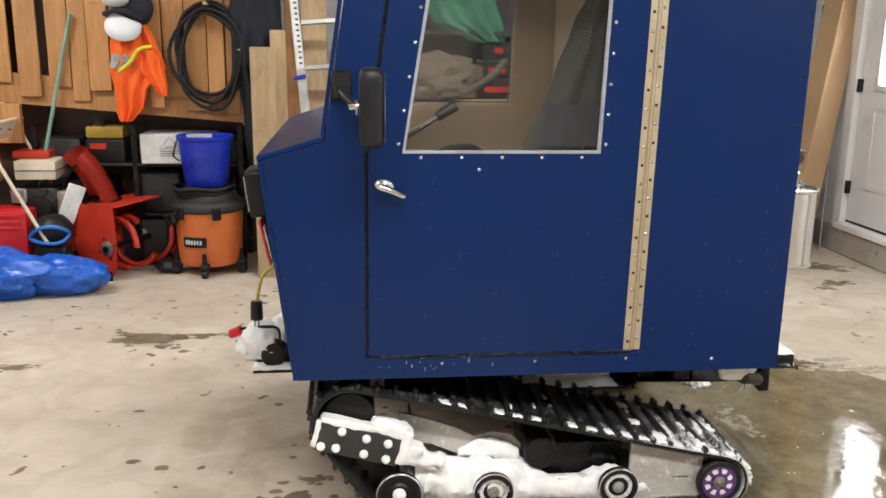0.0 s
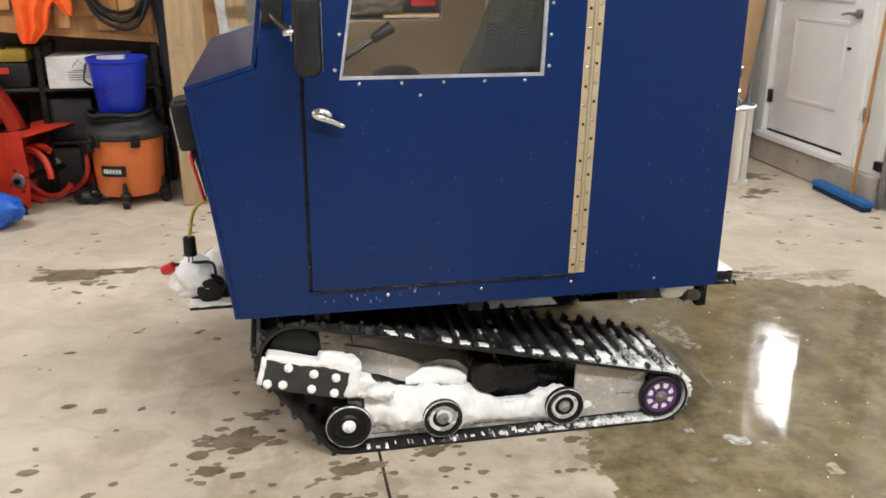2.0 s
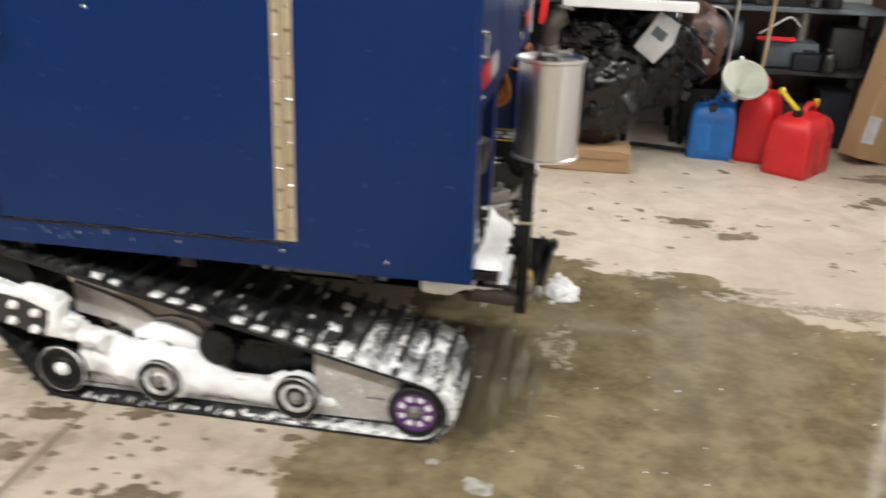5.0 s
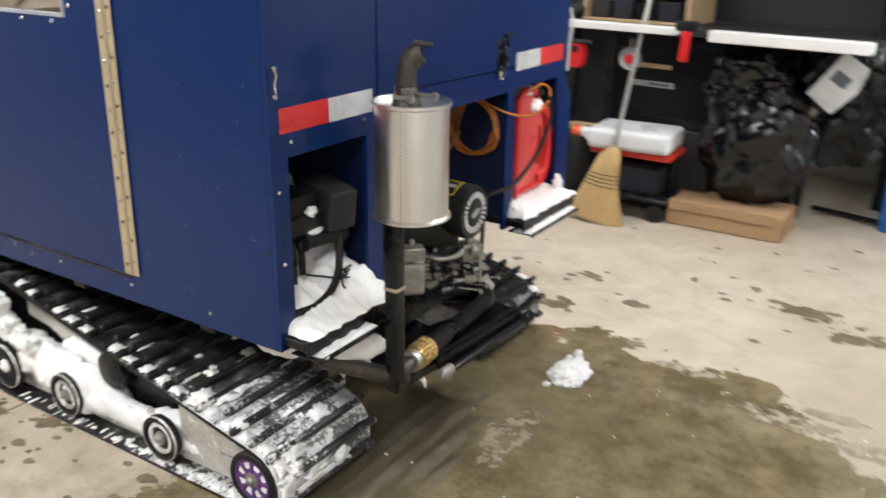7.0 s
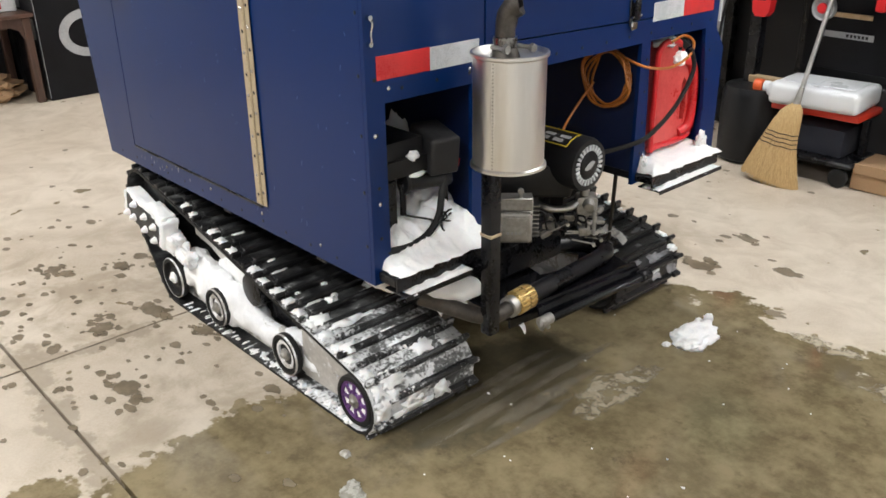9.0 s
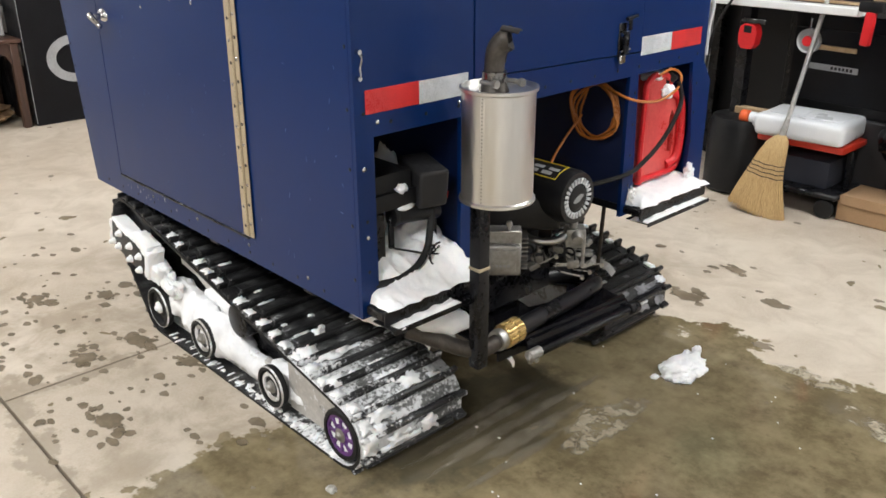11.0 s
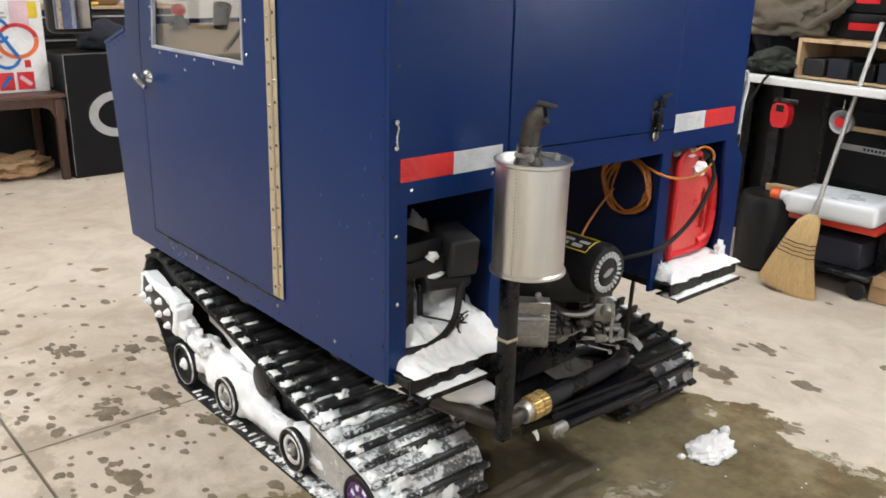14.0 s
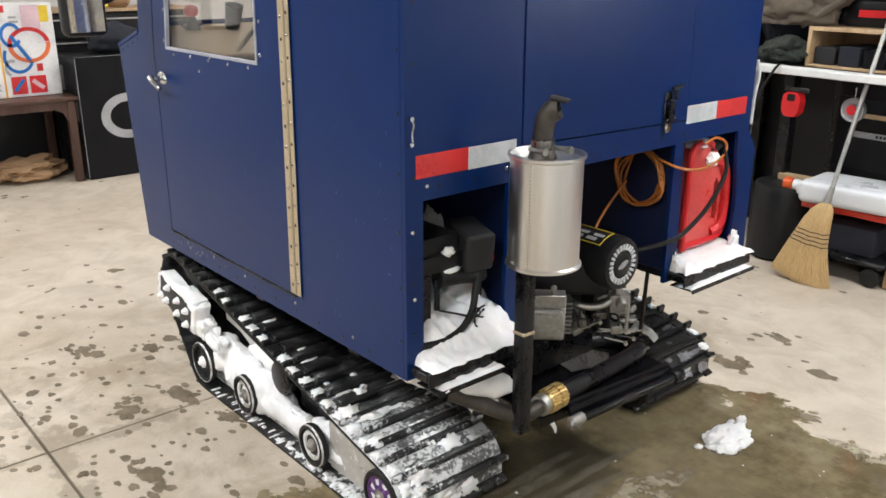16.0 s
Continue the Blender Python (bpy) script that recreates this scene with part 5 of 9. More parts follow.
line = glide([(MX - 0.012, MY - 0.004, 1.08), (MX - 0.0125, MY - 0.004, 1.12), (MX - 0.01, MY - 0.003, 1.148), (MX - 0.002, MY + 0.002, 1.168), (MX - 0.012 + 0.03 * OX, MY - 0.004 + 0.03 * OY, 1.182)])
stack = part("exhaust_stub", tube(line, [0.0235] * 13 + [0.0245] * 6 + [0.026] * 6, 22), BURNT, muf, "short burnt steel exhaust stub")
aim = Vector((OX, OY, 0.18))
mouth = Matrix.Translation(line[-1]) @ aim.to_track_quat("Z", "Y").to_matrix().to_4x4()
# flat black disc closes the pipe; its colour gives the hollow's shade
part("bore", lathe([(0, 0.004), (0.0225, 0.004), (0.024, 0.0), (0, 0)], mouth, 22), BORE, stack, "black disc for the shaded hollow bore")
part("mouth_rim", lathe([(0.0228, -0.012), (0.0272, -0.012), (0.0278, 0.005), (0.0232, 0.0055)], mouth, 22), BURNT, stack)
flap = Matrix.Translation(line[-1] + Vector((0, 0, 0.026))) @ pose(0, 0, 0, 0, 10, math.degrees(math.atan2(OY, OX)))
bm = bmesh.new()
rows = [[bm.verts.new(flap @ Vector((u, w, -0.35 * w * w / 0.027 + k))) for w in (-0.022, -0.012, 0, 0.012, 0.022) for k in (0, 0.003)] for u in (-0.014, 0.012, 0.03)]
for a, b in zip(rows, rows[1:]):
    for q in range(4):
        bm.faces.new((a[2 * q], a[2 * q + 2], b[2 * q + 2], b[2 * q]))
        bm.faces.new((a[2 * q + 1], a[2 * q + 3], b[2 * q + 3], b[2 * q + 1]))
for row in (rows[0], rows[-1]):
    for q in range(4):
        bm.faces.new((row[2 * q], row[2 * q + 2], row[2 * q + 3], row[2 * q + 1]))
part("rain_hood", bm, BURNT, stack, "burnt steel hood over the mouth")
bm = bmesh.new()
add_box(bm, (-0.004, 0.02, -0.085), (0.006, 0.026, 0.002), flap, bev=0.002)
add_rod(bm, flap @ Vector((0.001, 0.023, -0.03)), flap @ Vector((0.001, 0.033, -0.03)), 0.007, seg=8)
part("hood_arm", bm, SOOT, stack)

# winch at the nose, and the block-heater plug
bm = bmesh.new()
add_rod(bm, (-0.25, 3.2, 0.39), (-0.25, 3.52, 0.39), 0.05, seg=20, bev=0.006)
add_box(bm, (-0.33, 3.14, 0.325), (-0.12, 3.5, 0.335), bev=0.002)
winch = part("winch", bm, BLACK, machine, "small black winch crusted with snow")
part("winch_drum_end", rod((-0.255, 3.185, 0.385), (-0.255, 3.165, 0.385), 0.047, bev=0.005), PLASTIC, winch)
bm = rod((-0.43, 3.3, 0.43), (-0.385, 3.28, 0.455), 0.018, 0.02, bev=0.004)
part("red_cap", bm, REDPL, winch, "red plastic cap")
part("winch_cable", tube(glide([(-0.4, 3.29, 0.455), (-0.3, 3.22, 0.485), (-0.24, 3.2, 0.485), (-0.23, 3.19, 0.44)]), 0.006), RUBBER, winch)
bm = bmesh.new()
add_box(bm, (-0.16, 3.0, 0.44), (-0.08, 3.06, 0.5), bev=0.005)
add_rod(bm, (-0.12, 2.72, 0.49), (-0.12, 2.9, 0.49), 0.022, seg=14, bev=0.003)
part("tow_mount", bm, BLACK, machine)
cord = part("heater_cord", tube(glide([(-0.16, 3.2, 0.745), (-0.23, 3.19, 0.735), (-0.285, 3.18, 0.7), (-0.31, 3.178, 0.6)]), 0.0065), YELLOWCORD, machine, "yellow cord with a black plug")
bm = rod((-0.312, 3.178, 0.602), (-0.312, 3.178, 0.528), 0.022, 0.024, bev=0.006)
add_box(bm, (-0.322, 3.176, 0.503), (-0.318, 3.181, 0.529))
add_box(bm, (-0.308, 3.176, 0.503), (-0.304, 3.181, 0.529))
part("plug", bm, PLASTIC, cord)
lampm = Matrix.Translation((-0.198, 2.75, 1.1)) @ pose(0, 0, 0, 0, -7, 0)
bm = box((-0.075, -0.07, -0.075), (-0.012, 0.07, 0.075), lampm, bev=0.018, seg=3)
add_box(bm, (-0.0115, -0.03, -0.05), (0.0, 0.03, 0.06), lampm, bev=0.004)
hl = part("headlamp", bm, PLASTIC, machine, "black square headlamp")
part("lens", box((-0.0785, -0.055, -0.055), (-0.0755, 0.055, 0.055), lampm, bev=0.001), WHITEREF, hl, "clear lamp lens")
tagm = Matrix.Translation((-0.185, 2.76, 0.95)) @ pose(0, 0, 0, 0, -12, 0)
mk = part("marker_plate", box((-0.04, -0.09, -0.075), (-0.032, 0.09, 0.07), tagm, bev=0.003), REDPL, machine, "red and white plate under the headlamp")
part("plate_band", box((-0.031, -0.085, -0.06), (-0.026, 0.085, 0.05), tagm, bev=0.001), WHITEPL, mk)
part("plate_bracket", box((-0.0255, -0.02, -0.09), (-0.002, 0.02, 0.03), tagm, bev=0.002), BLACK, mk)

# ---- tracks ----
CIRCLES = [(0.035, 0.362, 0.118), (0.2, 0.1, 0.1), (1.298, 0.098, 0.098)]


def belt_line(step):
    """The belt's outer line round sprocket, front wheel and idler: places and outward directions, evenly spaced."""
    pts = []
    order = [0, 1, 2]
    n = len(order)
    tang = []
    for i in range(n):
        (x0, z0, r0), (x1, z1, r1) = CIRCLES[order[i]], CIRCLES[order[(i + 1) % n]]
        d = Vector((x1 - x0, z1 - z0))
        ang = math.atan2(d.y, d.x)
        off = math.acos((r0 - r1) / d.length)
        tang.append(ang - off)
    line = []
    for i in range(n):
        x, z, r = CIRCLES[order[i]]
        a0, a1 = tang[i - 1], tang[i]
        while a1 < a0:
            a1 += 2 * math.pi
        k = max(2, int((a1 - a0) / 0.1))
        for j in range(k + 1):
            a = a0 + (a1 - a0) * j / k
            line.append((Vector((x + r * math.cos(a), z + r * math.sin(a))), Vector((math.cos(a), math.sin(a)))))
    total = sum((line[i][0] - line[i - 1][0]).length for i in range(len(line)))
    count = round(total / step)
    step = total / count
    out, run, want = [], 0.0, 0.0
    for i in range(len(line)):
        p, q = line[i], line[(i + 1) % len(line)]
        d = (q[0] - p[0]).length
        while want <= run + d - 1e-9 and len(out) < count:
            f = (want - run) / d if d else 0
            out.append((p[0].lerp(q[0], f), p[1].lerp(q[1], f).normalized()))
            want += step
        run += d
    return out


def lug_mesh():
    """One cross rib of the belt: narrow, in three lengths with notches over the drive windows."""
    bm = bmesh.new()
    for y0, y1, hgt in ((0.0, 0.036, 0.019), (0.044, 0.334, 0.023), (0.342, 0.384, 0.03)):
        add_box(bm, (-0.0078, y0, -0.002), (0.0078, y1, hgt), bev=0.004)
    for y in (0.05, 0.19, 0.33):
        add_box(bm, (-0.011, y - 0.014, -0.002), (0.011, y + 0.014, 0.013), bev=0.003)
    return mesh_of("lug", bm, LUGRUBBER, False)


def pad_mesh():
    """The raised pad between two ribs, pierced by a drive window near each end."""
    w = 0.0205
    slots = [rect(-0.012, 0.046, 0.011, 0.059), rect(-0.012, 0.32, 0.011, 0.333)]
    return mesh_of("pad", sheet([(-w, 0.004), (w, 0.004), (w, 0.376), (-w, 0.376)], slots, lambda u, v, k: (u, v, 0.0045 - k), 0.006), PADRUBBER, False)


LUG = lug_mesh()
PAD = pad_mesh()
CLEAT = mesh_of("guide_cleat", box((-0.011, -0.0125, -0.011), (0.011, 0.0125, 0.011), bev=0.002), PLASTIC, False)
WHEEL_SEG = 32


def wheel(x, z, r, y, out, parent, kind):
    """A bogie wheel with a rubber tyre, a pale rim ring and a hub, facing out (-1 or 1)."""
    m = Matrix.Translation((x, y, z)) @ pose(0, 0, 0, 90 if out < 0 else -90)
    w = part("idler_wheel" if kind == "idler" else "bogie_wheel", lathe([(r * 0.78, -0.022), (r * 0.97, -0.02), (r, -0.012), (r, 0.0), (r * 0.95, 0.005), (r * 0.8, 0.006), (r * 0.78, 0.0), (r * 0.78, -0.022)], m, WHEEL_SEG),
             RUBBER, parent)
    if kind == "idler":
        part("wheel_disc", lathe([(0, 0.002), (r * 0.3, 0.003), (r * 0.34, -0.004), (r * 0.66, -0.004), (r * 0.68, 0.003), (r * 0.79, 0.002), (r * 0.79, -0.015), (0, -0.015)], m, WHEEL_SEG), PURPLE, w, "purple spoked wheel, frosted")
        bm = bmesh.new()
        for i in range(8):
            add_box(bm, (r * 0.3, -r * 0.07, -0.006), (r * 0.7, r * 0.07, 0.003), m @ pose(0, 0, 0, 0, 0, 45 * i), bev=0.002)
        part("spokes", bm, PURPLE, w)
        bm = bmesh.new()
        for i in range(8):
            add_box(bm, (r * 0.4, -r * 0.13, -0.0045), (r * 0.64, r * 0.13, -0.0015), m @ pose(0, 0, 0, 0, 0, 45 * i + 22.5), bev=0.001)
        part("packed_snow_or_gleam", bm, SNOW, w, "snow packed between the spokes")
    elif kind == "front":
        part("wheel_disc", lathe([(0, -0.002), (r * 0.4, -0.002), (r * 0.5, -0.008), (r * 0.79, -0.008), (r * 0.79, -0.015), (0, -0.015)], m, WHEEL_SEG), PLASTIC, w)
    else:
        part("wheel_disc", lathe([(0, -0.006), (r * 0.42, -0.006), (r * 0.5, -0.006), (r * 0.79, -0.006), (r * 0.79, -0.015), (0, -0.015)], m, WHEEL_SEG), PLASTIC, w)
        part("rim_ring", lathe([(r * 0.5, -0.005), (r * 0.53, 0.001), (r * 0.68, 0.001), (r * 0.71, -0.005)], m, WHEEL_SEG), FROST, w, "frosted pale rim ring")
    if kind != "idler":
        part("frost_ring", lathe([(r * 0.955, 0.0045), (r * 0.965, 0.0058), (r * 0.99, 0.004), (r * 1.0, 0.0)], m, WHEEL_SEG), FROST, w, "frosted tyre edge")
    bm = lathe([(0, 0.016), (r * 0.1, 0.015), (r * 0.15, 0.008), (r * 0.28, 0.004), (r * 0.3, -0.004)], m, 16)
    part("hub", bm, SNOW if kind == "front" else CAST, w)
    return w


def track(y0, y1, out):
    """One track unit from its inner workings to the belt; out is the side away from the machine's middle."""
    face = y0 if out < 0 else y1
    s = 1 if out < 0 else -1
    line = belt_line(0.03)
    bm = bmesh.new()
    rings = []
    for p, d in line:
        q = p - d * 0.009
        rings.append([bm.verts.new((v.x, y, v.y)) for v, y in ((p, y0), (p, y1), (q, y1), (q, y0))])
    for i in range(len(rings)):
        a, b = rings[i - 1], rings[i]
        for k in range(4):
            bm.faces.new((a[k], a[(k + 1) % 4], b[(k + 1) % 4], b[k]))
    rim = bmesh.new()
    for y in (y0 - 0.0012, y1 + 0.0002):
        loop = [[rim.verts.new((v.x, yy, v.y)) for v in (p + d * 0.0004, p - d * 0.0094) for yy in (y, y + 0.001)] for p, d in line]
        for i in range(len(loop)):
            a, b = loop[i - 1], loop[i]
            for k, j in ((0, 1), (1, 3), (3, 2), (2, 0)):
                rim.faces.new((a[k], a[j], b[j], b[k]))
    belt = part("track_belt", bm, BELT, machine, "black rubber track belt dusted with snow", smooth=False)
    part("belt_edge", rim, RUBBER, belt, "bare black belt edge")
    for p, d in belt_line(0.0635):
        if p.y < 0.03 and abs(d.y + 1) < 0.05:
            continue
        turn = math.degrees(math.atan2(d.x, d.y))
        put("lug", LUG, belt, Matrix.Translation((p.x, y0, p.y)) @ pose(0, 0, 0, 0, turn, 0))
    for p, d in belt_line(0.03175)[1::2]:
        if p.y < 0.03 and abs(d.y + 1) < 0.05:
            continue
        put("pad", PAD, belt, Matrix.Translation((p.x, y0, p.y)) @ pose(0, 0, 0, 0, math.degrees(math.atan2(d.x, d.y)), 0))
    for p, d in belt_line(0.0635):
        put("guide_cleat", CLEAT, belt, Matrix.Translation((p.x - d.x * 0.02, face + s * 0.11, p.y - d.y * 0.02)))
    for x, z, r, kind in ((0.196, 0.1, 0.077, "front"), (0.512, 0.095, 0.069, "bogie"), (0.942, 0.095, 0.069, "bogie"), (1.298, 0.098, 0.079, "idler")):
        wheel(x, z, r, face + s * 0.008, out, machine, kind)
        part("axle", rod((x, face + s * 0.03, z), (x, face + s * 0.36, z), 0.012, seg=12), BLACK, machine)
    for off in (0.06, 0.25):
        bm = box((0.2, face + s * off, 0.03), (1.27, face + s * (off + 0.03), 0.115), bev=0.006)
        add_box(bm, (0.16, face + s * (off + 0.003), 0.012), (1.25, face + s * (off + 0.027), 0.029), bev=0.004)
        part("slide_rail", bm, FROST, machine, "frosted aluminium slide rail")
    bm = bmesh.new()
    add_rod(bm, (0.682, face + s * 0.055, 0.206), (0.682, face + s * 0.3, 0.206), 0.058, seg=28, bev=0.006)
    add_box(bm, (0.7, face + s * 0.115, 0.09), (0.978, face + s * 0.27, 0.222), bev=0.01)
    part("suspension_block", bm, BLACK, machine)
    arm = [(0.2, 0.345), (0.3, 0.318), (0.4, 0.282), (0.455, 0.25), (0.52, 0.265), (0.58, 0.255), (0.622, 0.215), (0.61, 0.17), (0.5, 0.16), (0.41, 0.185), (0.31, 0.228), (0.2, 0.245)]
    part("swing_arm", sheet(arm, [], lambda u, v, w: (u, face + s * (0.115 + w), v), 0.02), FROSTED, machine, "frosted aluminium swing arm", smooth=False)
    slot = rect(1.145, 0.1, 1.2, 0.107)
    part("skid_plate", sheet([(0.99, 0.03), (1.25, 0.034), (1.25, 0.178), (1.2, 0.187), (0.99, 0.235)], [slot], lambda u, v, w: (u, face + s * (0.045 + w), v), 0.012), FROSTED, machine, "frosted aluminium skid plate", smooth=False)
    part("sprocket", rod((0.035, face + s * 0.05, 0.362), (0.035, face + s * 0.33, 0.362), 0.085, seg=20, bev=0.004), PLASTIC, machine)
    # bearing plate bolted on at the front
    pl = Matrix.Translation((0.065, face - s * 0.012, 0.298)) @ pose(0, 0, 0, 0, 14.5, 0)
    bm = box((-0.136, -0.006, -0.05), (0.136, 0.006, 0.05), pl, bev=0.005, seg=2)
    plate = part("bearing_plate", bm, PLATE, machine, "dark grey bolted steel plate")
    bm = box((-0.13, 0.0065, -0.03), (0.13, 0.06, 0.046), pl if s > 0 else pl @ pose(0, 0, 0, 0, 0, 180), bev=0.004)
    part("bearing_block", bm, PLATE, plate)
    nut = mesh_of("bolt", lathe([(0, 0.021), (0.006, 0.02), (0.0105, 0.014), (0.0115, 0.008), (0.0145, 0.006), (0.0145, 0), (0, 0)], seg=9), SNOW, True)
    for u, v in ((-0.07, -0.026), (-0.064, 0.034), (0.022, -0.027), (0.018, 0.026), (0.096, -0.03), (0.09, 0.024), (-0.118, -0.03)):
        put("bolt", nut, plate, pl @ Matrix.Translation((u, -0.006 * s, v)) @ pose(0, 0, 0, 90 * s))


track(2.585, 2.965, -1)
track(3.66, 4.04, 1)

# ---- things: north-west corner, stores under a board-clad loft ----
def drape(rows, y, depth, folds, seed, m=None, nu=28):
    """Hanging cloth: rows of (z, x0, x1) from top to bottom, with folds and some thickness."""
    bm = bmesh.new()
    m = m or Matrix()
    fine = []
    for a, b in zip(rows, rows[1:]):
        for k in range(6):
            t = k / 6
            fine.append([p + (q - p) * t for p, q in zip(a, b)])
    fine.append(list(rows[-1]))
    layers = []
    for s in (-1, 1):
        g = []
        for z, x0, x1 in fine:
            line = []
            for i in range(nu + 1):
                u = i / nu
                e = math.sin(math.pi * u) ** 0.45
                wave = folds * math.sin(u * 19 + 2.1 * noise.noise((u * 2, z * 2, seed))) * 0.5 + folds * 1.6 * noise.noise((u * 5 + seed, z * 3.2, seed * 2.3))
                ragged = 0.018 * noise.noise((z * 7, s, seed)) if 0 < i < nu else 0.02 * noise.noise((z * 6, i, seed))
                line.append(bm.verts.new(m @ Vector((x0 + (x1 - x0) * u + ragged, y + s * depth * e * 0.5 + wave * e, z))))
            g.append(line)
        layers.append(g)
    for s, g in enumerate(layers):
        for r in range(len(g) - 1):
            for i in range(nu):
                bm.faces.new((g[r][i], g[r][i + 1], g[r + 1][i + 1], g[r + 1][i]))
    bmesh.ops.remove_doubles(bm, verts=bm.verts, dist=0.0008)
    return bm


CREAM = mat("chipped_cream_paint", (0.68, 0.61, 0.48), 0.5, col2=(0.6, 0.52, 0.39), scale=9, bump=0.15, wear=(0.24, 0.14, 0.07), wear_at=0.66)
DULLYELLOW = mat("dull_yellow_plastic", (0.4, 0.27, 0.03), 0.5)
loft = thing("board_cladding", (-1.6, 6.05, 1.0), "varnished pine boards cladding a loft above dark stores", "wood cladding", kind="structure")
lean = -0.083
z_at = lambda x: 1.015 + (x + 0.69) * lean
x, k = -4.2, 0
widths = (0.14, 0.09, 0.14, 0.14, 0.11, 0.14, 0.09)
while x < -0.74:
    w = widths[k % 7]
    gap = 0.05 if k in (15, 16) else 0.006
    x1 = min(x + w, -0.7)
    y = 6.06 - (0.018 if k % 3 == 1 else 0)
    z0 = z_at(x) + (0.13 if k % 2 else 0.05)
    bm = bmesh.new()
    add_box(bm, (x, y, z0), (x1, y + 0.02, 2.745), bev=0.003)
    part("board", bm, PINE, loft)
    x, k = x1 + gap, k + 1
bm = bmesh.new()
for a, b, y in ((-4.2, -0.69, 6.083),):
    vs = [bm.verts.new((xx, yy, zz)) for xx in (a, b) for yy in (y, y + 0.04) for zz in (z_at(xx), z_at(xx) + 0.2)]
    bmesh.ops.convex_hull(bm, input=vs)
part("bottom_rail", bm, PINE, loft)
for k, (x0, x1, z0) in enumerate(((-3.3, -2.92, 0.62), (-2.915, -2.56, 0.603), (-2.555, -2.3, 0.623), (-2.295, -2.13, 0.88))):
    part("board", box((x0, 6.0, z0), (x1, 6.055, 1.14), bev=0.004), PINE, loft)
part("end_board", box((-0.685, 6.03, 1.0), (-0.66, 6.6, 2.74), bev=0.003), PINE, loft)
lone("partition", box((-4.3, 6.5, 0.0), (-0.62, 6.53, 2.74), bev=0), DARKWOOD, "dark board at the back of the stores", "partition", kind="structure")

shelf = thing("storage_shelf", (-1.3, 6.2, 0), "black steel storage shelf under the loft", "shelf")
for z in (0.38, 0.735):
    part("shelf_board", box((-2.1, 6.08, z - 0.02), (-0.7, 6.48, z), bev=0.003), DARKSTUFF, shelf)
for x in (-2.1, -1.45, -0.735):
    for y in (6.08, 6.445):
        part("post", box((x, y, 0), (x + 0.035, y + 0.035, 1.0), bev=0.002), BLACK, shelf)

carton = thing("white_carton", (-1.18, 6.15, 0.735), "white printed carton with a triangle mark", "box")
bm = box((-1.38, 6.04, 0.737), (-0.9, 6.36, 0.94), bev=0.004)
part("carton_body", bm, WHITEPL, carton)
m = Matrix.Translation((-1.25, 6.0385, 0.79)) @ pose(0, 0, 0, 90)
bm = bmesh.new()
add_tube(bm, [m @ Vector(p) for p in ((0, 0.05, 0), (0.13, 0.05, 0), (0.065, 0.13, 0))], 0.0025, 6, closed=True)
part("triangle_mark", bm, DARKSTUFF, carton)
bar_text("print_bars", carton, m, [(0.03, 0.06, 0.07), (0.0, 0.03, 0.14), (0.0, 0.015, 0.14), (0.0, 0.0, 0.1)], DARKSTUFF, 0.004)

case = thing("tool_case", (-1.62, 6.2, 0.737), "yellow and black power tool case", "tool case")
part("case_body", box((-1.76, 6.1, 0.737), (-1.5, 6.35, 0.9), bev=0.02, seg=2), PLASTIC, case)
part("case_lid", box((-1.755, 6.105, 0.902), (-1.505, 6.345, 0.985), bev=0.02, seg=2), DULLYELLOW, case, "yellow lid")
part("case_label", box((-1.73, 6.0965, 0.83), (-1.62, 6.0995, 0.87), bev=0), REDPAINT, case, "orange-red label bar")
part("case_handle", tube(glide([(-1.72, 6.12, 0.985), (-1.7, 6.11, 1.03), (-1.66, 6.11, 1.035), (-1.63, 6.12, 0.985)]), 0.011), PLASTIC, case)
for i, (x0, x1, z0, z1, yy) in enumerate(((-2.05, -1.8, 0.737, 0.9, 6.12), (-2.0, -1.6, 0.382, 0.62, 6.1), (-1.42, -1.15, 0.382, 0.66, 6.12), (-1.1, -0.8, 0.382, 0.6, 6.1), (-0.86, -0.75, 0.737, 0.9, 6.1))):
    lone("storage_bin", box((x0, yy, z0), (x1, yy + 0.28, z1), bev=0.02, seg=2), (DARKSTUFF, PLASTIC, DARKSTUFF)[i % 3], "dark grey storage bin on the shelf", "storage bin", "storage bins")
gen = thing("generator", (-1.55, 6.15, 0.0), "black portable generator under the shelf", "generator")
part("generator_body", box((-1.85, 6.1, 0.04), (-1.25, 6.42, 0.34), bev=0.03, seg=2), DARKSTUFF, gen)
part("generator_dial", rod((-1.42, 6.1, 0.24), (-1.42, 6.09, 0.24), 0.035, bev=0.003), GREYPRINT, gen)
bm = tube(glide([(-1.85, 6.09, 0.02), (-1.86, 6.08, 0.2), (-1.84, 6.08, 0.365), (-1.55, 6.075, 0.372), (-1.26, 6.08, 0.365), (-1.24, 6.08, 0.2), (-1.25, 6.09, 0.02)]), 0.014)
part("generator_frame", bm, BLACK, gen)

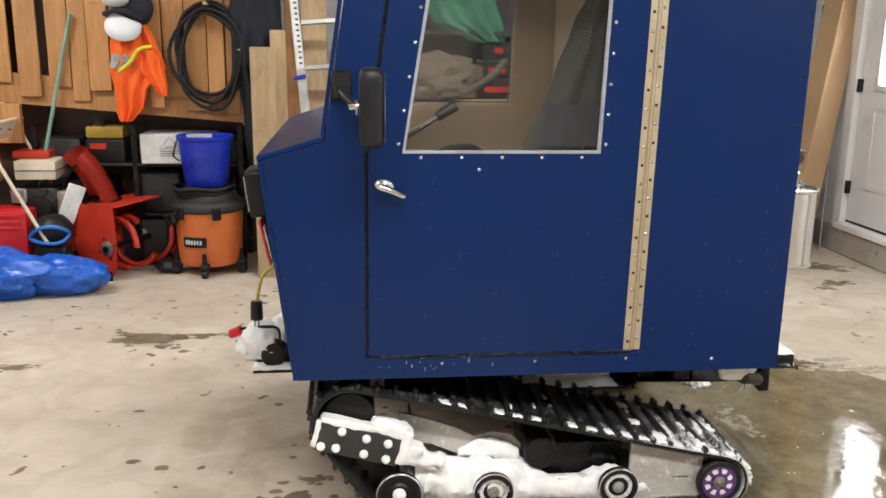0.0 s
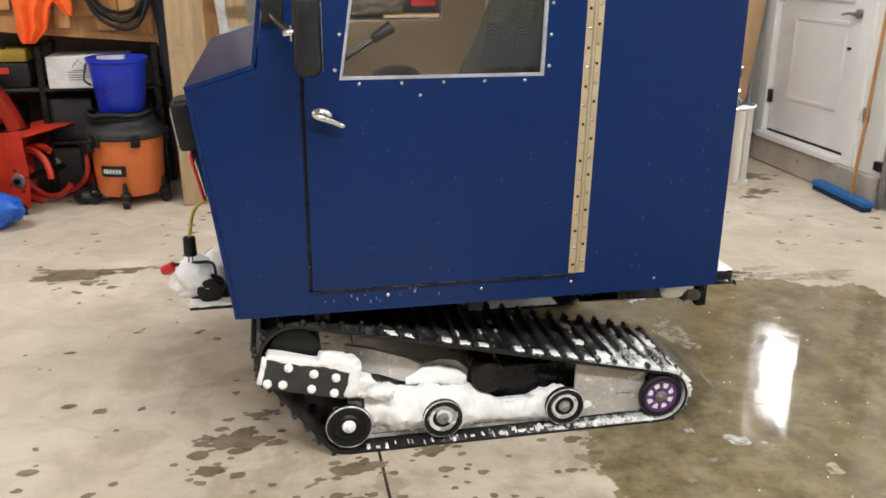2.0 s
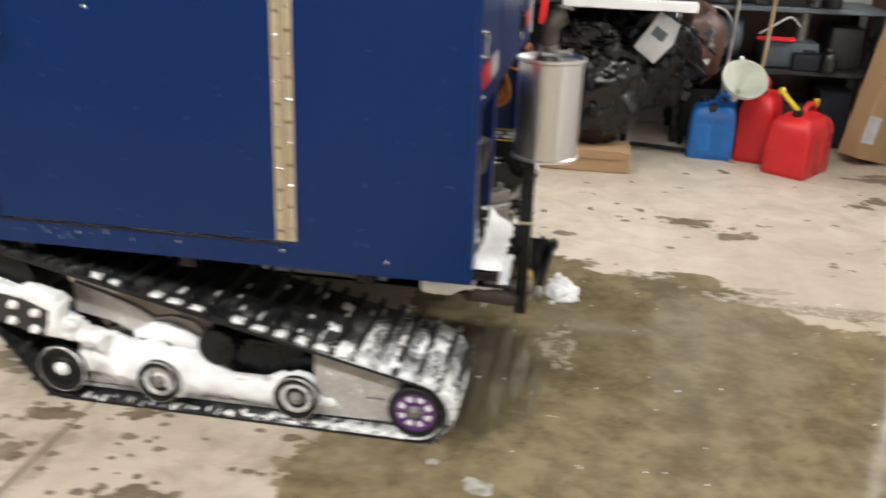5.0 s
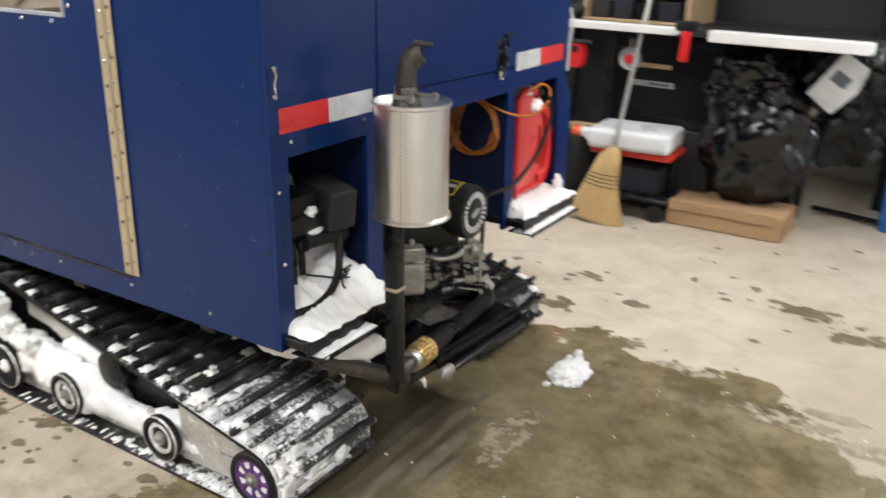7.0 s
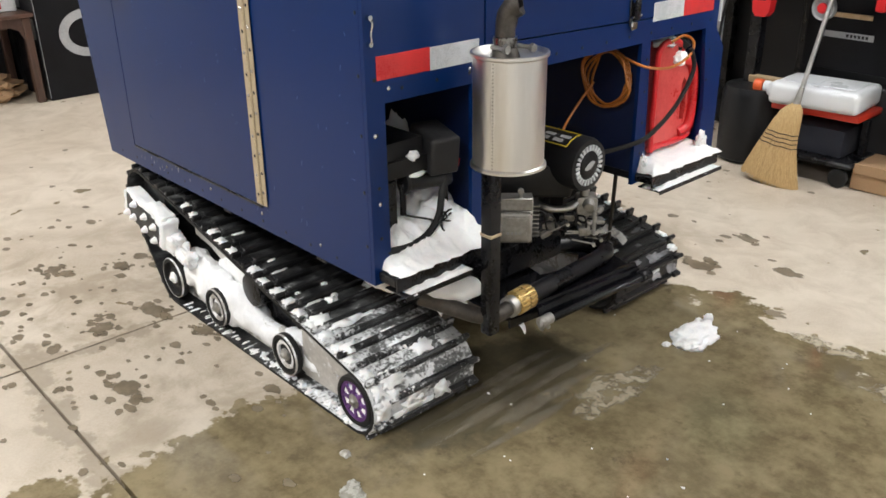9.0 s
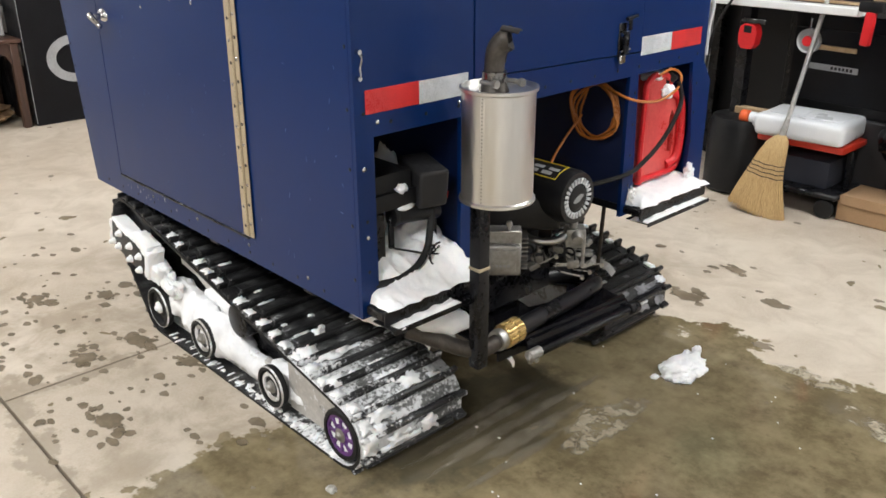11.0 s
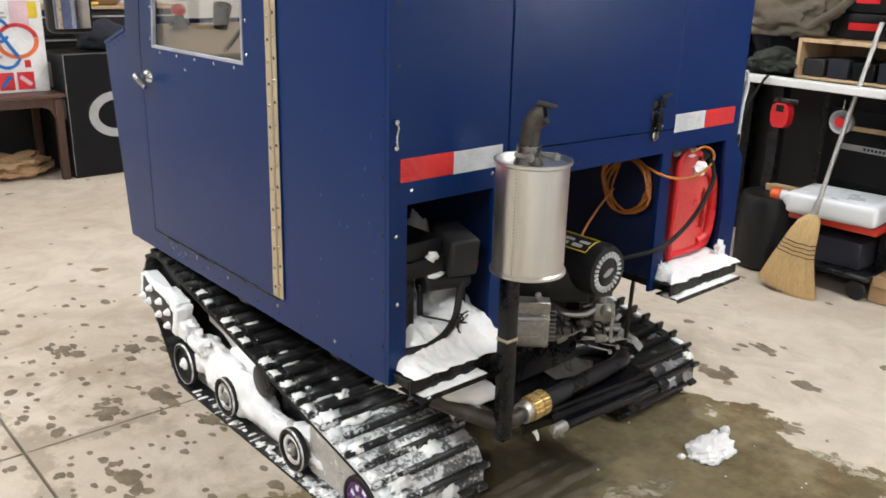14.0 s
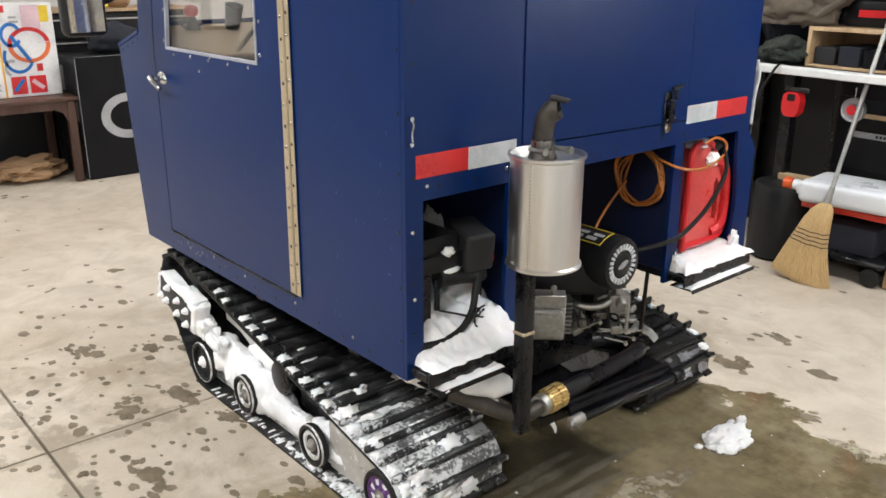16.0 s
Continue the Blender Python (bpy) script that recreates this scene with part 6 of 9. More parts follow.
# hi-vis vest and cap on a peg
vest = thing("safety_vest", (-1.36, 6.0, 1.03), "orange high-visibility vest hanging on the boards", "vest")
part("cloth", drape([(1.66, -1.45, -1.27), (1.55, -1.51, -1.22), (1.38, -1.53, -1.17), (1.24, -1.51, -1.3), (1.12, -1.5, -1.32), (1.03, -1.48, -1.4)], 5.985, 0.07, 0.03, 1), HIVIS, vest)
part("cloth_tail", drape([(1.5, -1.36, -1.2), (1.36, -1.33, -1.17), (1.27, -1.26, -1.16), (1.2, -1.21, -1.16)], 5.965, 0.05, 0.025, 5), HIVIS, vest)
bm = bmesh.new()
add_tube(bm, glide([(-1.46, 5.925, 1.36), (-1.38, 5.915, 1.42), (-1.32, 5.915, 1.5), (-1.24, 5.93, 1.52)]), 0.011, 6)
part("reflective_band", bm, LIME, vest, "lime reflective band")
part("grey_band", drape([(1.47, -1.5, -1.4), (1.42, -1.5, -1.36), (1.38, -1.51, -1.42)], 5.945, 0.04, 0.012, 8), GREYPRINT, vest, "grey reflective band")
cap = thing("cap", (-1.39, 5.95, 1.7), "white and black peaked cap hanging on a peg", "cap")
part("crown", lump(bmesh.new(), (-1.357, 5.97, 1.763), (0.135, 0.09, 0.125), 3, 0.06), NAVY, cap)
part("front_panel", lump(bmesh.new(), (-1.434, 5.872, 1.816), (0.085, 0.06, 0.055), 6, 0.05), WHITEPL, cap, "white front panel")
bm = lathe([(0, 0.012), (0.06, 0.008), (0.1, -0.008), (0.115, -0.028), (0.112, -0.03), (0.06, 0.003), (0, 0.006)], Matrix.Translation((-1.402, 5.885, 1.648)) @ pose(0, 0, 0, 78, 0, 10) @ Matrix.Diagonal((1, 0.82, 1, 1)), 30)
part("peak", bm, MILKY, cap, "translucent white peak")
part("peak_seam", tube(glide([(-1.517, 5.89, 1.718), (-1.432, 5.865, 1.743), (-1.352, 5.87, 1.733), (-1.292, 5.9, 1.688)]), 0.016, 8), NAVY, cap, "black band over the peak")

coil = thing("hose_coil", (-0.88, 6.0, 1.2), "black rubber hose coiled on a peg", "hose")
for i in range(6):
    n = 30
    cx, cz = -0.885 + 0.012 * (i % 3) - 0.008, 1.5 - 0.012 * i
    rx, rz = 0.2 + 0.014 * ((i * 5) % 4 - 1), 0.29 + 0.012 * ((i * 3) % 4)
    bm = tube([(cx + rx * math.sin(2 * math.pi * k / n) + 0.02 * math.sin(3 * k / n * 6.28 + i), 6.02 - 0.014 * i + 0.012 * math.sin(k / n * 12.6 + i), cz + rz * math.cos(2 * math.pi * k / n)) for k in range(n)], 0.0125, 8, closed=True)
    part("loop", bm, RUBBER, coil)
part("peg", rod((-0.885, 6.06, 1.79), (-0.885, 5.9, 1.8), 0.012), PALE, coil)

suit = thing("coveralls", (-0.6, 5.97, 0.6), "dark navy work coveralls hanging on a peg", "coveralls")
part("cloth", drape([(2.05, -0.72, -0.42), (1.7, -0.74, -0.4), (1.4, -0.72, -0.42), (1.25, -0.69, -0.45), (1.0, -0.67, -0.48), (0.65, -0.65, -0.52)], 6.0, 0.08, 0.03, 12), NAVY, suit)
part("zip_pull", box((-0.69, 5.88, 1.5), (-0.665, 5.9, 1.515)), CHROME, suit)

# sheet goods and a ladder leaning on the wall
def leaning(name, x0, x1, top, y, thick, material, label, category, yaw=0, back=8, group=""):
    m = Matrix.Translation(((x0 + x1) / 2, y, 0)) @ pose(0, 0, 0, -back, 0, yaw)
    w = (x1 - x0) / 2
    return lone(name, box((-w, 0, thick * math.sin(radians(back))), (w, thick, top), m, bev=0.003), material, label, category, group)


leaning("leaning_board", -0.585, -0.42, 1.53, 5.74, 0.03, PLY, "pale plywood offcut leaning on the wall", "board", 10, 3, "leaning boards")
leaning("leaning_board", -0.46, -0.36, 1.64, 5.8, 0.03, PLY, "narrow plywood offcut leaning on the wall", "board", 8, 3, "leaning boards")
leaning("leaning_board", -0.37, -0.27, 2.2, 5.86, 0.04, PINE, "long brown timber leaning on the wall", "board", 5, 6, "leaning boards")
leaning("leaning_board", -0.27, -0.1, 2.0, 5.9, 0.02, PLY, "plywood offcut sprayed with green and orange paint", "board", 2, 6, "leaning boards")
lad = thing("stepladder", (-0.12, 5.75, 0), "folded aluminium stepladder leaning on the wall", "ladder")
LM = Matrix.Translation((-0.02, 5.62, 0)) @ pose(0, 0, 0, -7, -5, 0)
for x in (-0.16, 0.15):
    bm = box((x, 0, 0.01), (x + 0.06, 0.025, 2.2), LM, bev=0.004)
    add_box(bm, (x, 0.026, 0.01), (x + 0.006, 0.06, 2.2), LM)
    part("stile", bm, ALU, lad)
for i in range(7):
    part("rung", box((-0.1, 0.005, 0.25 + i * 0.29), (0.15, 0.06, 0.28 + i * 0.29), LM, bev=0.003), ALU, lad)
part("label_sticker", box((-0.152, -0.0015, 1.42), (-0.108, -0.0003, 1.95), LM, bev=0), WHITEPRINT, lad, "white warning sticker")
bar_text("sticker_bars", lad, LM @ Matrix.Translation((-0.14, -0.0016, 1.45)) @ pose(0, 0, 0, 90), [(0.006, 0.035 * i, 0.02) for i in range(12)], DARKSTUFF, 0.012)
part("blue_clip", rod(LM @ Vector((-0.18, -0.012, 1.36)), LM @ Vector((-0.1, -0.012, 1.37)), 0.012, bev=0.003), BLUEPL, lad, "blue plastic clip")

# shop vacuum with a bucket on it
VX, VY = -0.93, 5.96
vac = thing("shop_vacuum", (VX, VY, 0), "orange shop vacuum with a grey lid on castors", "vacuum cleaner")
m = Matrix.Translation((VX, VY, 0))
part("drum", lathe([(0, 0.07), (0.2, 0.07), (0.212, 0.085), (0.222, 0.3), (0.232, 0.43), (0.236, 0.455), (0, 0.455)], m, 40), ORANGEPL, vac)
lid = part("lid", lathe([(0.24, 0.44), (0.248, 0.45), (0.248, 0.475), (0.235, 0.5), (0.2, 0.52), (0.19, 0.56), (0.16, 0.6), (0, 0.605)], m, 40), DARKSTUFF, vac, "dark grey lid")
for a in (20, 100, 170, 250, 320):
    part("lid_latch", box((-0.03, -0.012, 0.4), (0.03, 0.012, 0.48), m @ pose(0, 0, 0, 0, 0, a) @ Matrix.Translation((0, -0.252, 0)), bev=0.006), PLASTIC, lid)
bm = bmesh.new()
for i in range(3):
    n = 28
    add_tube(bm, [(VX - 0.02 + (0.17 + 0.015 * i) * math.cos(6.283 * k / n), VY - 0.03 + (0.15 + 0.01 * i) * math.sin(6.283 * k / n), 0.545 + 0.026 * i + 0.008 * math.sin(k)) for k in range(n)], 0.014, 8, closed=True)
part("hose", bm, RUBBER, vac, "black hose wound round the lid")
part("inlet", rod((VX - 0.2, VY - 0.13, 0.39), (VX - 0.235, VY - 0.15, 0.39), 0.038, bev=0.006), PLASTIC, vac)
bm = bmesh.new()
for i in range(9):
    a = math.radians(-127 + i * 4.6)
    add_box(bm, (-0.011, -0.002, -0.035), (0.011, 0.002, 0.035), Matrix.Translation((VX + 0.2265 * math.cos(a), VY + 0.2265 * math.sin(a), 0.245)) @ pose(0, 0, 0, 0, 0, math.degrees(a) + 90))
part("name_plate", bm, PLASTIC, vac, "black name plate")
bm = bmesh.new()
for i in range(6):
    a = math.radians(-123 + i * 5.2)
    add_box(bm, (-0.006, -0.0022, -0.014), (0.006, 0.0002, 0.014), Matrix.Translation((VX + 0.2292 * math.cos(a), VY + 0.2292 * math.sin(a), 0.245)) @ pose(0, 0, 0, 0, 0, math.degrees(a) + 90))
part("plate_bars", bm, WHITEPRINT, vac, "white bars of lettering")
for a in (-92, -20, 60, 140, 200):
    c = m @ pose(0, 0, 0, 0, 0, a) @ Matrix.Translation((0.235, 0, 0))
    bm = rod(c @ Vector((0, -0.02, 0.035)), c @ Vector((0, 0.02, 0.035)), 0.034, seg=18, bev=0.006)
    add_box(bm, (-0.04, -0.03, 0.06), (0.03, 0.03, 0.1), c, bev=0.01)
    add_rod(bm, c @ Vector((0, 0, 0.09)), c @ Vector((0, 0, 0.17)), 0.018, 0.012, seg=12)
    part("castor", bm, PLASTIC, vac)
part("foot_tool", lump(bmesh.new(), (VX - 0.28, VY - 0.02, 0.05), (0.09, 0.1, 0.05), 4, 0.15, flat=0.0), PLASTIC, vac)
bk = thing("bucket", (VX - 0.0, VY - 0.02, 0.606), "blue plastic bucket on the vacuum's lid", "bucket")
m = Matrix.Translation((VX, VY - 0.02, 0.607))
part("pail", lathe([(0, 0.0), (0.135, 0.0), (0.142, 0.01), (0.178, 0.31), (0.188, 0.315), (0.19, 0.335), (0.182, 0.34), (0.175, 0.335), (0.136, 0.012), (0, 0.012)], m, 40), BLUEPL, bk)
part("bail", tube(glide([m @ Vector(p) for p in ((-0.188, 0.0, 0.3), (-0.2, -0.06, 0.22), (-0.19, -0.09, 0.2), (-0.15, -0.13, 0.18))]), 0.006), PLASTIC, bk)

# snow blower
SB = thing("snow_blower", (-1.65, 5.9, 0), "red two-stage snow blower with chute and auger", "snow blower")
HOUSING = Matrix.Translation((-1.58, 5.72, 0)) @ pose(0, 0, 0, 0, 0, -24) @ Matrix.Diagonal((1, 1, 1.1, 1)) @ Matrix.Translation((1.56, -5.69, 0))


def turned(ob):
    """Turns a part of the auger housing with the rest of it."""
    ob.matrix_basis = HOUSING
    return ob


prof = [(-1.52, 0.02), (-1.62, 0.01), (-1.74, 0.06), (-1.79, 0.2), (-1.78, 0.36), (-1.72, 0.46), (-1.47, 0.47), (-1.46, 0.2), (-1.48, 0.05)]
for y in (5.69, 6.3):
    turned(part("side_plate", sheet(prof, [], lambda u, v, w: (u, y + w, v), 0.006), REDPAINT, SB, smooth=False))
bm = bmesh.new()
n = 10
outer = [(-1.62 + 0.17 * math.cos(a), 0.24 + 0.21 * math.sin(a)) for a in (math.radians(100 + 160 * i / n) for i in range(n + 1))]
rows = [[(bm.verts.new((x, y, z)), bm.verts.new((x + 0.008, y, z))) for y in (5.697, 6.299)] for x, z in outer]
for a, b in zip(rows, rows[1:]):
    bm.faces.new((a[0][0], a[1][0], b[1][0], b[0][0]))
    bm.faces.new((a[0][1], a[1][1], b[1][1], b[0][1]))
turned(part("auger_housing", bm, REDPAINT, SB))
bm = box((-1.7, 5.69, 0.452), (-1.44, 6.306, 0.458), bev=0.001)
turned(part("top_plate", bm, REDPAINT, SB))
turned(part("back_plate", box((-1.7, 5.697, 0.06), (-1.692, 6.299, 0.451), bev=0.001), REDPAINT, SB))
for k, y in enumerate((5.78, 5.9, 6.08, 6.2)):
    n = 18
    ring = [(-1.53 + 0.16 * math.cos(6.283 * i / n * 0.8 + k), y + 0.1 * i / n, 0.2 + 0.16 * math.sin(6.283 * i / n * 0.8 + k)) for i in range(n)]
    bm = tube(ring, 0.02, 6)
    add_rod(bm, ring[8], (-1.53, y + 0.05, 0.2), 0.012, seg=8)
    turned(part("auger_flight", bm, REDPAINT, SB))
turned(part("auger_shaft", rod((-1.53, 5.66, 0.2), (-1.53, 6.32, 0.2), 0.018), BLACK, SB))
turned(part("bearing_cap", rod((-1.53, 5.69, 0.2), (-1.53, 5.676, 0.2), 0.045, bev=0.005), CAST, SB))
for i in range(4):
    a = radians(90 * i + 20)
    turned(part("side_bolt", rod((-1.53 + 0.065 * math.cos(a), 5.69, 0.2 + 0.065 * math.sin(a)), (-1.53 + 0.065 * math.cos(a), 5.684, 0.2 + 0.065 * math.sin(a)), 0.008, seg=6), BLACK, SB))
turned(part("skid_shoe", box((-1.72, 5.675, 0.0), (-1.5, 5.688, 0.06), bev=0.006), BLACK, SB))
# chute: an open half pipe bent over
bm = bmesh.new()
path = glide([(-1.63, 5.95, 0.49), (-1.675, 5.94, 0.61), (-1.72, 5.925, 0.71), (-1.79, 5.9, 0.815)], 6)
rows = []
for i, p in enumerate(path):
    d = ((path[min(i + 1, len(path) - 1)] - path[max(0, i - 1)])).normalized()
    s = Vector((0.55, -0.83, 0))
    f = d.cross(s).normalized()
    rows.append([bm.verts.new(p + 0.13 * (math.cos(a) * s + math.sin(a) * f * 0.8)) for a in (math.radians(-20 + 220 * j / 10) for j in range(11))])
for a, b in zip(rows, rows[1:]):
    for j in range(10):
        bm.faces.new((a[j], a[j + 1], b[j + 1], b[j]))
g = bmesh.ops.solidify(bm, geom=bm.faces[:], thickness=0.006)
part("chute", bm, REDPAINT, SB)
part("chute_ring", lathe([(0.11, 0.455), (0.125, 0.455), (0.125, 0.475), (0.11, 0.475)], Matrix.Translation((-1.63, 5.95, 0.04)), 24), BLACK, SB)
part("engine_block", box((-2.2, 5.88, 0.3), (-1.88, 6.2, 0.6), bev=0.03, seg=2), DARKZINC, SB)
part("recoil_cover", rod((-2.02, 5.875, 0.46), (-2.02, 5.85, 0.46), 0.09, seg=24, bev=0.008), PLASTIC, SB)
part("air_box", box((-2.18, 5.83, 0.5), (-2.08, 5.875, 0.6), bev=0.01), CAST, SB)
part("fuel_tank", box((-2.15, 5.86, 0.655), (-1.89, 6.14, 0.778), bev=0.008, seg=2), CREAM, SB, "cream fuel tank")
part("tank_seam", box((-2.153, 5.857, 0.712), (-1.887, 6.143, 0.717), bev=0), DARKSTUFF, SB)
part("red_hood", box((-2.2, 5.98, 0.779), (-1.96, 6.2, 0.83), bev=0.015, seg=2), REDPAINT, SB, "red engine hood")
part("white_guard", box((-0.05, -0.006, -0.14), (0.06, 0.006, 0.14), Matrix.Translation((-1.79, 5.78, 0.5)) @ pose(0, 0, 0, 0, 22, 20), bev=0.005), WHITEPL, SB, "white plastic guard")
part("muffler_shield", box((-1.9, 5.86, 0.38), (-1.77, 6.02, 0.58), pose(0, 0, 0), bev=0.02, seg=2), ALU, SB)
part("gearbox_shroud", box((-2.0, 5.84, 0.16), (-1.8, 6.2, 0.36), bev=0.03, seg=2), REDPAINT, SB)
for y in (5.78, 6.2):
    w = part("drive_wheel", lathe([(0.06, -0.05), (0.17, -0.045), (0.19, -0.02), (0.19, 0.02), (0.17, 0.045), (0.06, 0.05)], Matrix.Translation((-2.08, y, 0.19)) @ pose(0, 0, 0, 90), 28), RUBBER, SB)
    part("wheel_rim", lathe([(0, -0.02), (0.09, -0.02), (0.1, -0.04), (0.1, 0.04), (0, 0.03)], Matrix.Translation((-2.08, y, 0.19)) @ pose(0, 0, 0, 90), 20), WHITEPL, w)
for y in (5.505, 6.1):
    part("handlebar", tube(glide([(-1.86, y + 0.01, 0.3), (-1.93, y + 0.006, 0.448), (-2.08, y, 0.76), (-2.223, y - 0.005, 1.057), (-2.3, y - 0.005, 1.17), (-2.42, y - 0.005, 1.22)]), 0.0125, 10), CREAM, SB, "chipped white handle tube")
    part("handle_brace", tube([(-1.93, y + 0.02, 0.44), (-2.0, 5.85, 0.4)], 0.01, 8), BLACK, SB)
pn = Matrix.Translation((-2.19, 5.8, 0.99)) @ pose(0, 0, 0, 0, 26, 0)
panel = part("control_panel", box((-0.004, -0.3, -0.06), (0.02, 0.31, 0.07), pn, bev=0.008, seg=2), CREAM, SB, "cream control panel spotted with rust")
for k, v in enumerate((-0.2, -0.06, 0.12)):
    part("lever_slot", box((0.0205, v - 0.03, -0.006 + 0.02 * (k % 2)), (0.0215, v + 0.03, 0.004 + 0.02 * (k % 2)), pn, bev=0), BLACK, panel)
bm = bmesh.new()
for k in range(4):
    add_tube(bm, glide([(-1.95, 5.9, 0.6), (-1.8 - 0.03 * k, 5.87 + 0.03 * k, 0.72 - 0.04 * k), (-1.72, 5.9, 0.76), (-1.6, 5.98, 0.7 - 0.08 * k)]), 0.004, 6)
part("control_cables", bm, RUBBER, SB)

# green pole, tarpaulin, toolbox
bm = tube([(-1.99, 6.02, 0.84), (-1.77, 6.02, 1.7), (-1.765, 6.02, 1.72)], 0.013, 10)
add_tube(bm, [(-2.2, 6.03, 0.02), (-1.99, 6.02, 0.842)], 0.0128, 10)
lone("pole", bm, GREENPOLE, "green painted pole leaning on the boards", "pole")
bm = bmesh.new()
lump(bm, (-2.3, 5.42, 0.14), (0.52, 0.26, 0.17), 3, 0.16, 4.0, 5, flat=0.0)
lump(bm, (-1.78, 5.45, 0.11), (0.3, 0.16, 0.13), 8, 0.14, 4, 5, flat=0.0)
lone("tarpaulin", bm, TARP, "crumpled blue tarpaulin bundle on the floor", "tarpaulin")
tb = thing("toolbox", (-2.25, 5.75, 0.3), "red ribbed plastic crate on the floor", "crate")
part("crate_body", box((-2.5, 5.66, 0.005), (-2.03, 5.95, 0.48), bev=0.025, seg=2), REDPL, tb)
bm = bmesh.new()
for z in (0.36, 0.4, 0.44):
    add_box(bm, (-2.46, 5.654, z), (-2.06, 5.662, z + 0.018), bev=0.003)
part("crate_ribs", bm, REDPL, tb)
hel = thing("helmet", (-1.86, 5.6, 0.3), "black helmet with blue and white trim", "helmet")
part("shell", lump(bmesh.new(), (-1.86, 5.62, 0.37), (0.13, 0.12, 0.1), 2, 0.08), PLASTIC, hel)
part("helmet_trim", tube(glide([(-1.98, 5.56, 0.33), (-1.9, 5.5, 0.4), (-1.8, 5.5, 0.41), (-1.74, 5.56, 0.36), (-1.78, 5.51, 0.31), (-1.88, 5.49, 0.31)], closed=True), 0.012, 8, closed=True), BLUECAN, hel)
part("stand", box((-1.95, 5.54, 0.0), (-1.77, 5.7, 0.272), bev=0.01), PLASTIC, hel)

cup = thing("cup", (0.02, 2.905, 1.277), "dark plastic cup standing on the dash", "cup")
part("cup_body", lathe([(0, 0.0), (0.026, 0.0), (0.033, 0.085), (0.03, 0.086), (0.024, 0.006), (0, 0.006)], Matrix.Translation((0.02, 2.905, 1.2765)) @ pose(0, 0, 0, 0, 20, 0), 24), PLASTIC, cup)
knob = thing("gear_knob", (0.02, 2.752, 1.277), "red and black control knob on the dash", "knob")
part("boot", lathe([(0, 0.05), (0.012, 0.05), (0.02, 0.02), (0.03, 0.0), (0, 0.0)], Matrix.Translation((0.02, 2.752, 1.2765)), 16), PLASTIC, knob)
part("grip", lump(bmesh.new(), (0.02, 2.752, 1.34), (0.024, 0.026, 0.022), 3, 0.06), REDPL, knob, "red knob")
part("boot_bar", rod((0.02, 2.715, 1.292), (0.02, 2.789, 1.292), 0.007, seg=8), PLASTIC, knob)
coat = thing("coat", (0.8, 3.0, 1.0), "dark green coat hanging in the cab over the seat", "coat")
part("cloth", drape([(1.74, 0.87, 0.93), (1.66, 0.82, 0.97), (1.5, 0.77, 0.98), (1.3, 0.69, 0.98), (1.12, 0.61, 0.98), (1.005, 0.57, 0.98)], 2.98, 0.12, 0.03, 51), OLIVE, coat)
part("pocket_flap", drape([(1.36, 0.72, 0.96), (1.3, 0.7, 0.96), (1.22, 0.69, 0.95)], 2.905, 0.02, 0.008, 57), NAVY, coat)
# ---- north side: workbench behind the machine ----
BM = Matrix.Translation((0.5, 5.61, 0)) @ pose(0, 0, 0, 0, 0, -5)
wb = thing("workbench", (0.5, 5.61, 0), "long workbench with a white-edged top and dark shelves", "workbench")
part("worktop", box((-0.35, 0.056, 0.965), (1.75, 0.62, 1.0), BM, bev=0.003), DARKSTUFF, wb)
part("white_edge", box((-0.35, -0.022, 0.97), (0.85, 0.055, 1.008), BM, bev=0.005), WHITEPAINT, wb, "white painted edge strip")
part("white_edge", box((1.02, -0.022, 0.955), (1.75, 0.055, 1.008), BM, bev=0.005), WHITEPAINT, wb, "white painted edge strip")
for x, y in ((-0.3, 0.06), (0.2, 0.06), (-0.3, 0.55), (0.2, 0.55), (1.3, 0.55)):
    part("leg", box((x, y, 0), (x + 0.06, y + 0.06, 0.964), BM, bev=0.003), BLACK, wb)
part("back_board", box((-0.35, 0.63, 0.0), (1.3, 0.65, 2.3), BM, bev=0), DARKSTUFF, wb)
part("upper_board", box((1.301, 0.63, 0.95), (1.75, 0.65, 2.3), BM, bev=0), DARKSTUFF, wb)
part("upper_shelf", box((-0.35, 0.2, 1.62), (1.75, 0.62, 1.65), BM, bev=0.003), DARKSTUFF, wb)
for x in (-0.35, 0.68, 1.72):
    part("shelf_post", box((x, 0.24, 1.001), (x + 0.035, 0.6, 1.619), BM, bev=0.003), BLACK, wb)
wc = thing("wooden_crate", (0.9, 5.9, 1.0), "open pale wooden crate with dark books on the workbench", "crate")
CM = BM @ Matrix.Translation((0.25, 0.14, 1.0015))
for lo, hi in (((0, 0, 0), (0.02, 0.35, 0.2)), ((0.58, 0, 0), (0.6, 0.35, 0.2)), ((0.0205, 0, 0.18), (0.5795, 0.35, 0.2)), ((0.0205, 0.33, 0), (0.5795, 0.35, 0.179)), ((0.0205, 0, 0), (0.5795, 0.33, 0.012))):
    part("crate_board", box(lo, hi, CM, bev=0.002), PALE, wc)
for i in range(4):
    lone("book", box((0.03 + i * 0.13, 0.03, 0.0135), (0.14 + i * 0.13, 0.28, 0.1 + 0.01 * (i % 2)), CM, bev=0.004), (DARKSTUFF, NAVY, BOXBLACK, NAVY)[i], "dark bound book lying in the crate", "book", "books in the crate")
